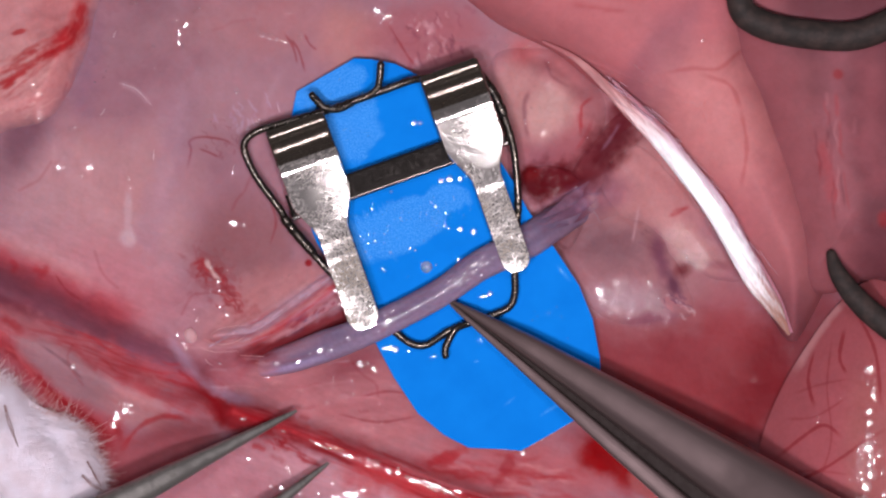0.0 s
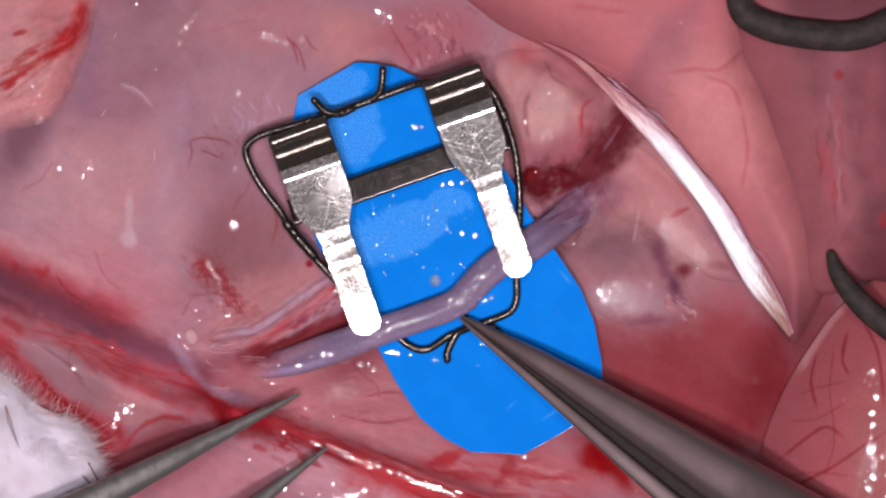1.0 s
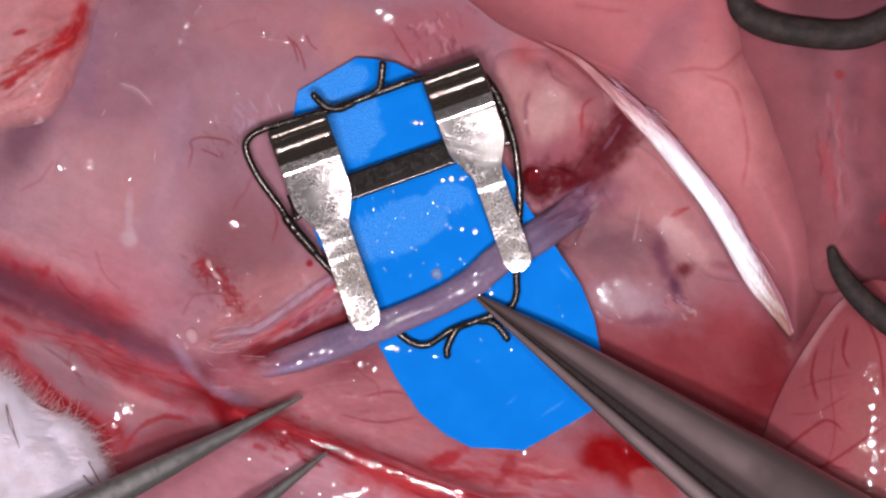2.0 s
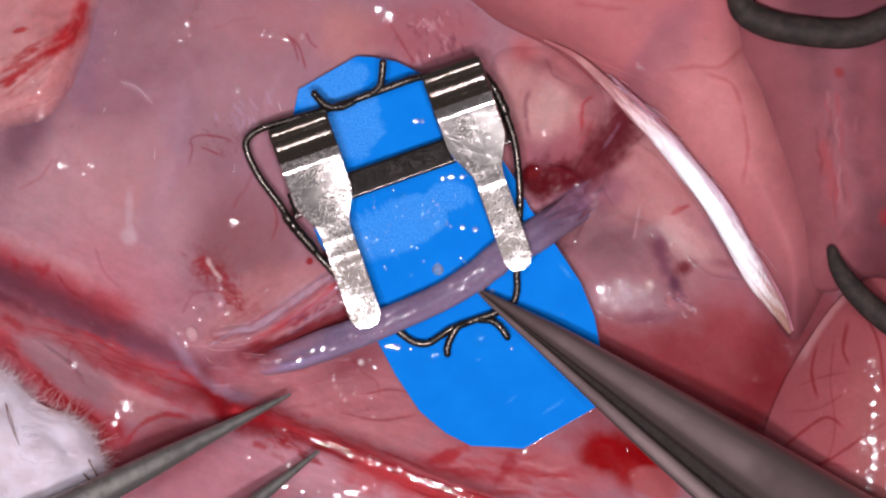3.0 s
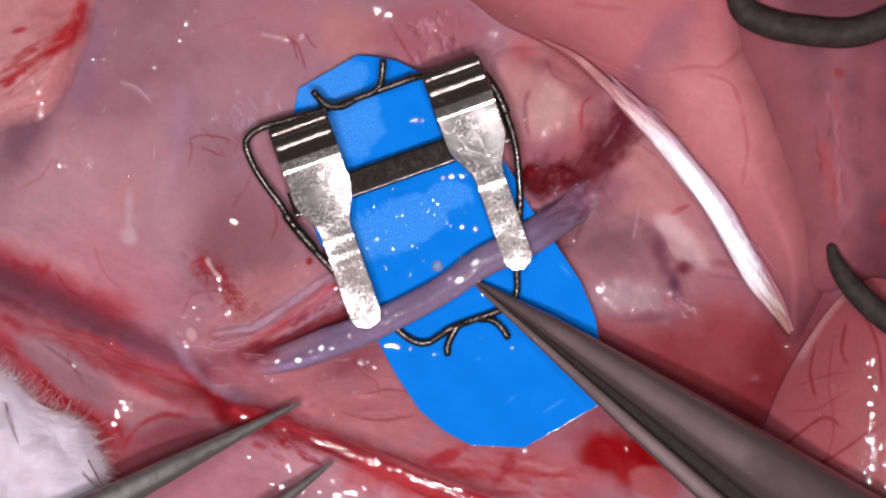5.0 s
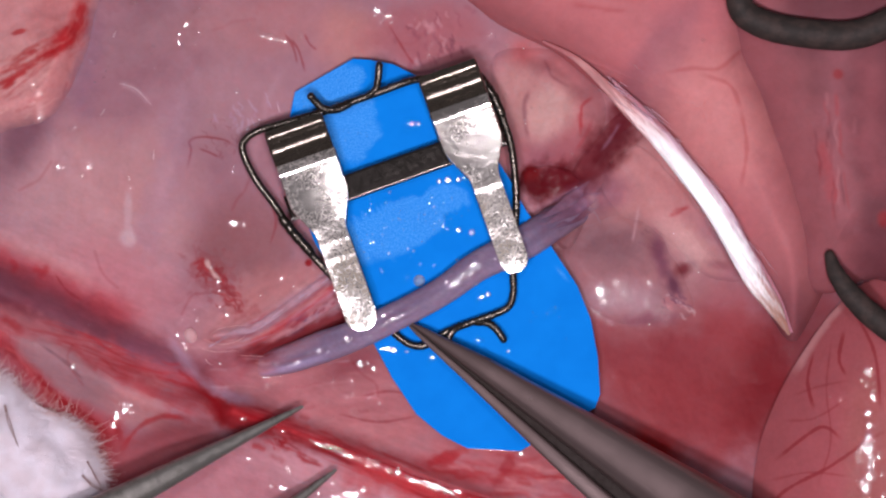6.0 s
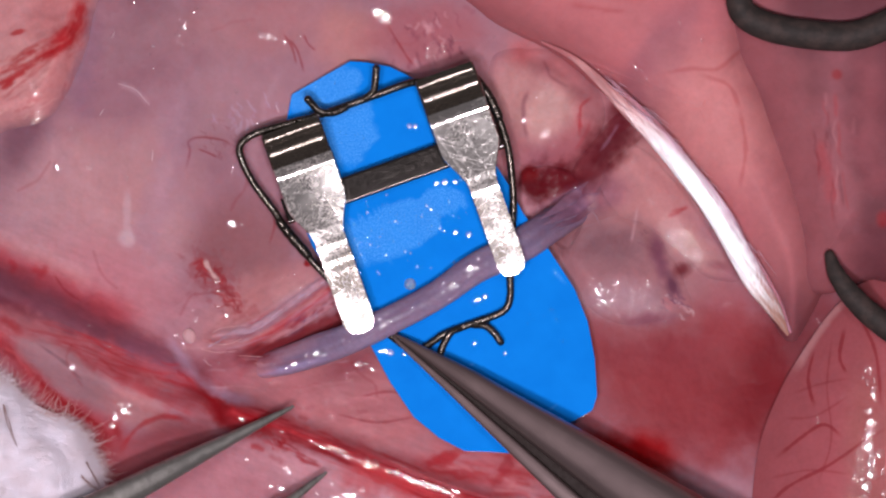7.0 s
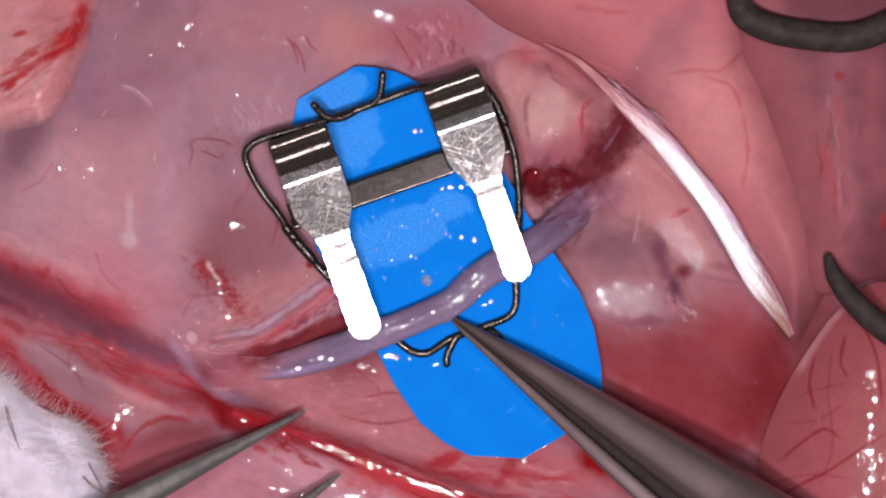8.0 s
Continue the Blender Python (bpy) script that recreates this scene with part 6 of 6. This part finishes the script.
def clamp_clip(x, parent, lean, droop, n, end, dents):
    """One spring clip: rolled dark spring, broad plate tapering to a narrow rounded jaw, and the lower jaw."""
    clip = new("spring_clip")
    clip.parent = parent
    w = 0.96
    rows = np.concatenate([np.linspace(1.34, -1.4, 60), np.linspace(-1.44, end + 0.05, 60), end - n * np.sin(np.linspace(0, math.pi / 2 * 0.98, 14))])
    width = np.where(rows > end, n + (w - n) * (1 - step(-0.1, 1.25, -rows)), n * np.sqrt(np.maximum(1 - ((end - rows) / n) ** 2, 0.001)))
    top = 1.62 - lean * (rows + 0.9) * (rows > -0.9) - droop * np.maximum(0, -0.9 - rows) + 0.6 * np.maximum(0, rows - 0.9) ** 2
    for at, wide, deep in dents:
        top = top + deep * np.exp(-((rows - at) / wide) ** 2)
    across = np.array([-1, -0.97, -0.5, 0, 0.5, 0.97, 1, 0.97, -0.97])
    drop = np.array([-0.04, 0, 0.006, 0.008, 0.006, 0, -0.04, -0.16, -0.16])
    v = np.stack([x + width[:, None] * across[None], np.repeat(rows[:, None], 9, 1), top[:, None] + drop[None]], -1)
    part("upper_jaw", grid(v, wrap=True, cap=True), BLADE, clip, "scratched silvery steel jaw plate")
    tip = [(n * math.cos(a), end - n * math.sin(a)) for a in np.linspace(0.2, math.pi - 0.2, 11)]
    # rolled spring: three ridges across the clip's root
    prof = []
    for k in range(66):
        y = 1.22 + 1.28 * k / 65
        ramp = 1.47 + 0.17 * ((min(y, 1.5) - 0.95) / 0.5) ** 2
        rolls = [at + math.sqrt(r * r - (y - mid) ** 2) for mid, at, r in ((2.28, 1.60, 0.22), (1.82, 1.46, 0.38)) if abs(y - mid) < r]
        prof.append((y, max([ramp] + rolls)))
    prof += [(2.48, 0.75), (2.3, 0.45), (1.8, 0.35), (1.26, 0.8)]
    v = np.array([[(x + sx * w, 1.75 + (y - 1.75) * k, 1.0 + (z - 1.0) * k) for y, z in prof] for sx, k in ((-1.02, 0.8), (-1.01, 0.9), (-0.985, 0.96), (-0.94, 1.0), (-0.91, 1.0), (-0.88, 1.0), (0.88, 1.0), (0.91, 1.0), (0.94, 1.0), (0.985, 0.96), (1.01, 0.9), (1.02, 0.8))])
    part("spring", grid(v, wrap=True, cap=True), BLACK_STEEL, clip, "dark rolled spring of the clip")
    low = [(x + a * 1.02, b) for a, b in [(n, 2.1), (w, 1.6), (w, 0.0), (n, -1.1), (n, end + 0.05)]] + [(x + a * 1.04, b - 0.03) for a, b in tip] + [(x - a * 1.02, b) for a, b in [(n, end + 0.05), (n, -1.1), (w, 0.0), (w, 1.6), (n, 2.1)]]
    part("lower_jaw", plate(low, 0.14, 0.30, 0.03), BLACK_STEEL, clip, "dark lower jaw under the vessel", smooth=False)
    return clip


def wire(name, pts, parent, r=0.118, n=40, label=""):
    return part(name, tube(pts, [r, r], n, 12), WIRE, parent, label)


def clamp():
    ob = thing("vessel_clamp", "double microvascular clamp of dark wire and two silver clips", "clamp")
    clamp_clip(-2.38, ob, 0.054, 0.020, 0.5, -3.92, ((-1.42, 0.10, 0.004), (-1.95, 0.13, 0.005), (-2.3, 0.1, 0.002)))
    clamp_clip(2.73, ob, 0.018, 0.018, 0.46, -3.83, ((-1.38, 0.14, 0.006),))
    bar = [(-3.45, 0.42), (3.75, 0.42), (3.75, -0.42), (-3.45, -0.42)]
    dense = []
    for a, b in zip(bar, bar[1:] + bar[:1]):
        for s in np.linspace(0, 1, 6, endpoint=False):
            dense.append((a[0] + (b[0] - a[0]) * s, a[1] + (b[1] - a[1]) * s))
    part("slide_bar", plate(dense, 0.45, lambda q: 0.82 - 0.15 * q[:, 1], 0.07), BAR_STEEL, ob, "dark flat slide bar")
    z = 0.42
    wire("frame", [(2.4, 2.35, 0.6), (1.6, 2.5, 0.9), (0.5, 2.5, 0.95), (-1.2, 2.5, 0.9), (-2.6, 2.58, 0.9), (-3.55, 2.62, 0.85), (-4.05, 2.45, 0.8), (-4.18, 2.05, 0.75), (-4.08, 1.2, 0.7), (-3.75, 0.1, 0.62), (-3.6, -0.6, 0.5),
                   (-3.1, -1.9, z), (-2.3, -3.6, z), (-1.6, -4.8, z), (-1.25, -5.3, z), (-0.85, -5.5, z), (-0.4, -5.42, z), (0.0, -5.32, z), (0.8, -5.3, z), (1.7, -5.3, z), (2.12, -5.2, z), (2.38, -4.85, z),
                   (2.6, -4.2, z), (3.0, -3.2, z), (3.42, -2.2, 0.5), (3.75, -1.0, 0.6), (3.88, -0.2, 0.65), (3.88, 0.8, 0.7), (3.78, 1.5, 0.7), (3.55, 2.0, 0.6), (3.0, 2.25, 0.5), (2.3, 2.3, 0.5)], ob, n=220)
    for pts in ([(-3.70, -0.25, 0.6), (-3.52, -0.8, 0.5), (-3.22, -1.55, 0.45)], [(3.62, 1.95, 0.68), (3.82, 1.3, 0.72), (3.9, 0.55, 0.72)]):
        p = spline(pts, 30)
        part("wire_wrap", tube(p, [0.15 + 0.018 * (k % 2) for k in range(9)], 60, 14), WIRE, ob, "dark wire wound round the frame")
    wire("cleat", [(-0.5, 2.46, 0.95), (-0.95, 2.42, 1.0), (-1.33, 2.6, 1.05), (-1.5, 2.9, 1.1), (-1.58, 3.1, 1.15)], ob, n=20)
    wire("cleat", [(0.1, 2.5, 0.95), (0.42, 2.62, 1.0), (0.6, 2.9, 1.05), (0.78, 3.3, 1.1)], ob, n=20)
    wire("cleat", [(0.6, -5.3, z), (0.25, -5.32, 0.5), (0.0, -5.5, 0.5), (-0.28, -5.8, 0.5), (-0.36, -6.02, 0.5)], ob, n=20)
    wire("cleat", [(0.95, -5.34, z), (1.3, -5.5, 0.5), (1.5, -5.8, 0.5), (1.6, -6.15, 0.5)], ob, n=20)
    return ob


clamp_ob = clamp()


# ---------------------------------------------------------------- forceps
def tine(stations, upper, lower, high, low, box=1.0):
    """A tapering prong: along x from the tip, between two edges, rounded above and below."""
    n = 70
    x = np.linspace(0, 1, n) ** 1.4 * stations[-1]
    y0, y1 = np.interp(x, stations, lower), np.interp(x, stations, upper)
    h, b = np.interp(x, stations, high), np.interp(x, stations, low)
    a = np.linspace(0, 2 * math.pi, 28, endpoint=False)
    ca, sa = np.sign(np.cos(a)) * np.abs(np.cos(a)) ** (0.75 * box), np.sign(np.sin(a)) * np.abs(np.sin(a)) ** (0.85 * box)
    mid, half = (y0 + y1) / 2, (y1 - y0) / 2
    v = np.stack([np.repeat(x[:, None], 28, 1), mid[:, None] + half[:, None] * ca[None], np.where(sa[None] > 0, h[:, None], b[:, None]) * sa[None]], -1)
    return grid(v, wrap=True, cap=True)


def large_forceps():
    ob = thing("forceps", "dark brushed steel forceps, closed, gripping the vessel", "forceps")
    x = [0, 0.4, 2.7, 7.1, 10.6, 15.2, 24, 40]
    upper = part("tine", tine(x, [0.08, 0.2, 0.72, 1.45, 2.02, 2.7, 3.4, 3.6], [0.01, 0.012, 0.015, 0.02, 0.02, 0.02, 0.02, 0.02], [0.07, 0.16, 0.5, 0.95, 1.3, 2.2, 4.0, 6.0], [0.07, 0.16, 0.5, 0.9, 1.1, 1.3, 1.5, 1.5], 0.8), FORCEPS, ob)
    edge = [-0.005, -0.015, -0.08, -0.27, -0.42, -0.58, -0.76, -0.86]
    lower = part("tine", tine(x, edge, [-0.08, -0.15, -0.36, -0.8, -1.08, -1.36, -1.75, -1.95], [0.06, 0.12, 0.3, 0.6, 0.75, 0.9, 1.0, 1.0], [0.07, 0.15, 0.4, 0.8, 1.0, 1.1, 1.2, 1.2], 0.4), FORCEPS, ob)
    # Added dark filler; its colour stands for the shade between the tines.
    part("gap_filler", tine(x, [0.02, 0.03, 0.05, 0.1, 0.15, 0.2, 0.2, 0.2], [e - 0.06 for e in edge], [0.01, 0.01, 0.02, 0.03, 0.03, 0.03, 0.03, 0.03], [0.05, 0.1, 0.3, 0.6, 0.8, 0.9, 1.0, 1.0]), GAP_SHADE, ob, "near-black filler standing for the shaded gap between the tines")
    for side, spots in ((upper, ((2.3, 0.16, 0.05), (2.75, 0.3, 0.04), (3.4, 0.22, 0.04), (4.6, 0.5, 0.04), (9.2, 1.3, 0.04), (10.4, 0.9, 0.05))), (lower, ((2.2, -0.18, 0.05), (2.6, -0.22, 0.06), (6.1, -0.45, 0.05), (7.9, -0.6, 0.04)))):
        top = height_over([side])
        tagged(part("wet_film", join(*[drop_geo(x, y, top(x, y) - 0.01, r, 0.5) for x, y, r in spots]), FILM, side, "tiny clear beads of fluid"), kind="stuff")
    return ob


FORCEPS_TURN = -38.3
FORCEPS_SWING = ((0.0, 1.3), (1.0, 1.4), (1.7, 1.1), (2.8, 0.4), (3.5, 0.0), (4.7, 0.0), (5.8, 0.4), (6.5, 0.3), (7.0, 0.0), (8.0, 0.0))
FORCEPS_LIFT = -11.0
forceps = large_forceps()


def fine_forceps():
    ob = thing("fine_forceps", "slender grey steel forceps with parted tips", "forceps")
    x = [0, 0.6, 2.0, 5.0, 9.0, 26]
    geo = tine(x, [0.05, 0.1, 0.19, 0.38, 0.56, 0.95], [-0.05, -0.1, -0.19, -0.38, -0.56, -0.95], [0.05, 0.1, 0.22, 0.4, 0.5, 0.7], [0.05, 0.1, 0.2, 0.4, 0.5, 0.7])
    a = part("tine", geo, FORCEPS_PALE, ob)
    a.matrix_basis = pose(0, 0, 0, 0, -16, 207)
    b = part("tine", geo, FORCEPS_PALE, ob)
    return ob, b


fine, fine_second = fine_forceps()


# ---------------------------------------------------------------- retractor hooks
def hook(label, pts, radii, split):
    """A coated wire, and its bent end as a part of its own."""
    ob = thing("retractor_hook", label, "retractor", "retractor hooks")
    p = spline(pts, 60)
    r = np.interp(np.linspace(0, 1, 60), np.linspace(0, 1, len(radii)), radii)
    part("hook_tip", tube(p[:split + 1], r[:split + 1], 40, 18, 0.9), RUBBER, ob, "rounded dark hook end")
    part("wire", tube(p[split:], r[split:] * 0.985, 60, 18, 0.9), RUBBER, ob)
    return ob


hook_ring = hook("dark coated wire retractor loop over the muscle", [(9.23, 8.86, 1.9), (9.27, 7.98, 1.9), (9.52, 7.41, 1.9), (10.36, 7.02, 1.9), (11.60, 6.81, 1.9), (12.75, 6.77, 1.9), (13.72, 7.05, 2), (15.11, 7.78, 2.3), (17.17, 9.34, 3)], [0.38, 0.4, 0.44, 0.46, 0.47, 0.47, 0.47, 0.47, 0.47], 24)
hook_end = hook("dark coated wire retractor tip pulling the muscle", [(12.23, 0.07, 1.5), (12.44, -0.51, 1.6), (12.94, -1.22, 1.7), (13.64, -1.89, 1.8), (14.78, -2.63, 2), (17.55, -3.86, 2.6)], [0.17, 0.28, 0.36, 0.4, 0.42, 0.42], 22)


# ---------------------------------------------------------------- what moves
TIMES = (0.0, 0.5, 1.0, 1.5, 3.0, 3.5, 4.0, 4.5, 6.0, 6.5, 7.0, 7.5, 8.0)
BREATH = ((-0.036, -0.062), (-0.009, -0.107), (-0.009, -0.089), (0.000, -0.089), (0.000, -0.005), (0.000, -0.000), (0.000, -0.000), (-0.005, -0.000), (-0.036, -0.059), (-0.054, -0.084), (-0.071, -0.071), (-0.029, -0.054), (0.000, -0.113))
CLAMP = ((-0.089, -0.089), (0.000, -0.286), (-0.036, -0.214), (-0.036, -0.125), (-0.027, -0.027), (0.000, -0.000), (-0.023, -0.000), (0.000, 0.018), (-0.143, -0.107), (-0.196, -0.152), (-0.238, -0.184), (-0.098, -0.062), (-0.054, -0.339))
CLAMP_TILT = (0.0, 1.9, 1.6, 0.2, 0.6, 0.6, 0.6, 0.6, 0.3, 0.2, 1.1, 0.4, 2.6)
BULGE = ((-0.107, -0.375), (-0.036, -0.536), (-0.018, -0.429), (0.000, -0.268), (0.000, -0.125), (0.000, -0.000), (-0.054, 0.018), (-0.018, -0.000), (-0.125, -0.429), (-0.089, -0.357), (-0.107, -0.357), (-0.054, -0.286), (-0.071, -0.500))
RING = ((0.000, -0.107), (0.000, -0.143), (0.000, -0.107), (0.000, -0.080), (0.000, -0.027), (0.000, -0.000), (0.000, -0.000), (0.000, -0.000), (-0.027, -0.080), (-0.027, -0.107), (-0.027, -0.107), (0.000, -0.080), (0.000, -0.143))
HOOK = ((-0.054, -0.250), (-0.089, -0.268), (-0.054, -0.268), (-0.036, -0.161), (-0.036, -0.107), (0.000, -0.000), (-0.027, -0.000), (-0.027, -0.000), (-0.107, -0.268), (-0.107, -0.268), (-0.107, -0.268), (-0.080, -0.196), (-0.143, -0.357))
FORCEPS_TIP = ((0.0, 0.25, -1.68), (0.3, 0.48, -2.20), (0.5, 0.50, -2.30), (0.7, 0.50, -2.32), (1.0, 0.57, -2.16), (1.2, 0.75, -1.91), (1.5, 0.93, -1.68), (1.7, 1.04, -1.54), (2.8, 1.11, -1.45), (3.0, 1.16, -1.34), (3.2, 1.21, -1.11),
               (3.5, 1.43, -0.84), (4.0, 1.36, -0.77), (4.5, 1.39, -0.77), (4.7, 1.38, -0.80), (5.8, -0.80, -2.25), (6.0, -1.02, -2.39), (6.2, -1.11, -2.52), (6.5, -1.36, -2.66), (7.0, -1.55, -2.73), (7.2, -1.30, -2.52), (7.4, -0.32, -1.82),
               (7.5, -0.18, -1.73), (7.6, -0.09, -1.70), (7.8, 0.11, -1.80), (8.0, 0.30, -2.21))
FINE_TIP = ((0.0, -4.61, -5.09), (0.5, -4.55, -4.62), (1.0, -4.52, -4.57), (1.5, -4.30, -4.66), (3.0, -4.80, -4.57), (3.5, -4.50, -4.77), (4.0, -4.30, -4.77), (4.5, -4.50, -4.77), (6.0, -4.41, -4.95), (6.5, -4.61, -4.93), (7.0, -4.70, -4.95),
            (7.5, -4.46, -5.02), (8.0, -4.34, -5.11))
FINE_GAP = ((1.000, -1.643), (0.893, -1.696), (0.857, -1.696), (0.768, -1.750), (0.893, -1.786), (1.000, -1.821), (1.000, -1.821), (1.000, -1.839), (1.036, -2.000), (1.071, -2.071), (1.036, -2.071), (1.036, -2.000), (1.071, -1.982))


BUBBLE = ((0.0, -0.52, -0.57), (0.5, -0.29, -0.95), (1.0, -0.25, -1.00), (1.5, -0.23, -0.87), (2.8, -0.16, -0.70), (4.0, -0.18, -0.46), (4.7, -0.12, -0.50), (5.8, -0.66, -0.89), (6.0, -0.75, -1.00), (6.5, -0.91, -1.07), (7.0, -1.04, -1.11), (7.5, -0.73, -0.73), (8.0, -0.52, -1.00))


def over(rows, t):
    """Where a way stands at a time."""
    return np.array([np.interp(t, TIMES, [r[k] for r in rows]) for k in (0, 1)])


def motions():
    def slide(ob, rows, less=None):
        keyed = []
        for k, t in enumerate(TIMES):
            d = np.array(rows[k]) - (np.array(less[k]) if less else 0)
            keyed.append((t, pose(d[0] * MM, d[1] * MM, 0)))
        walk(ob, keyed)

    slide(rat, BREATH)
    slide(vein, BREATH)
    slide(bulge, BULGE, BREATH)
    slide(hook_ring, RING)
    slide(hook_end, HOOK)
    slide(sheet, CLAMP)
    walk(bubble_ob, [(t, pose((x - over(CLAMP, t)[0]) * MM, (y - over(CLAMP, t)[1]) * MM, 0)) for t, x, y in BUBBLE])
    walk(clamp_ob, [(t, pose((CLAMP_AT[0] + d[0]) * MM, (CLAMP_AT[1] + d[1]) * MM, 0.06 * MM, 0, 0, CLAMP_TURN) @ pose(0, 0, 0, g)) for t, d, g in zip(TIMES, CLAMP, CLAMP_TILT)])
    walk(forceps, [(t, pose(x * MM, y * MM, 0.75 * MM, 0, 0, FORCEPS_TURN + float(np.interp(t, *zip(*FORCEPS_SWING)))) @ pose(0, 0, 0, 0, FORCEPS_LIFT)) for t, x, y in FORCEPS_TIP])
    walk(fine, [(t, pose(x * MM, y * MM, 0.8 * MM)) for t, x, y in FINE_TIP])
    walk(fine_second, [(t, pose(d[0] * MM, d[1] * MM, 0, 0, -16, 218)) for t, d in zip(TIMES, FINE_GAP)])

    # the vessel follows the clamp, and the forceps draw it down between the two clips
    line = np.array(VEIN_LINE)
    order = np.argsort(line[:, 0])
    left, right = line[8, 0], line[4, 0]

    def shift(x, t, tip):
        c, b = over(CLAMP, t), over(BREATH, t)
        hold = float(step(line[12, 0], line[8, 0] - 0.4, np.array(x)) * (1 - step(line[4, 0] + 0.5, line[0, 0], np.array(x))))
        d = (c - b) * hold
        rest = np.interp(tip[0] - c[0], line[order, 0], line[order, 1]) + c[1] - 0.55
        pull = max(0.0, rest - tip[1])
        apex = min(max(tip[0] - c[0], left + 0.6), right - 0.6)
        tent = np.clip((x - left) / (apex - left), 0, 1) if x < apex else np.clip((right - x) / (right - apex), 0, 1)
        tent = float(tent) ** 1.3
        return d + np.array((0.0, -pull * tent))

    for ob, centre in vein_pieces:
        rows = []
        for t, tx, ty in FORCEPS_TIP:
            d = shift(centre[0], t, (tx, ty))
            e0, e1 = shift(centre[0] - 0.3, t, (tx, ty)), shift(centre[0] + 0.3, t, (tx, ty))
            slope = np.interp(centre[0] + 0.3, line[order, 0], line[order, 1]) - np.interp(centre[0] - 0.3, line[order, 0], line[order, 1])
            turn = math.atan2(slope + e1[1] - e0[1], 0.6 + e1[0] - e0[0]) - math.atan2(slope, 0.6)
            c = Vector(centre) * MM
            rows.append((t, Matrix.Translation(c + Vector((d[0] * MM, d[1] * MM, 0))) @ pose(0, 0, 0, 0, 0, math.degrees(turn)) @ Matrix.Translation(-c)))
        walk(ob, rows)


motions()
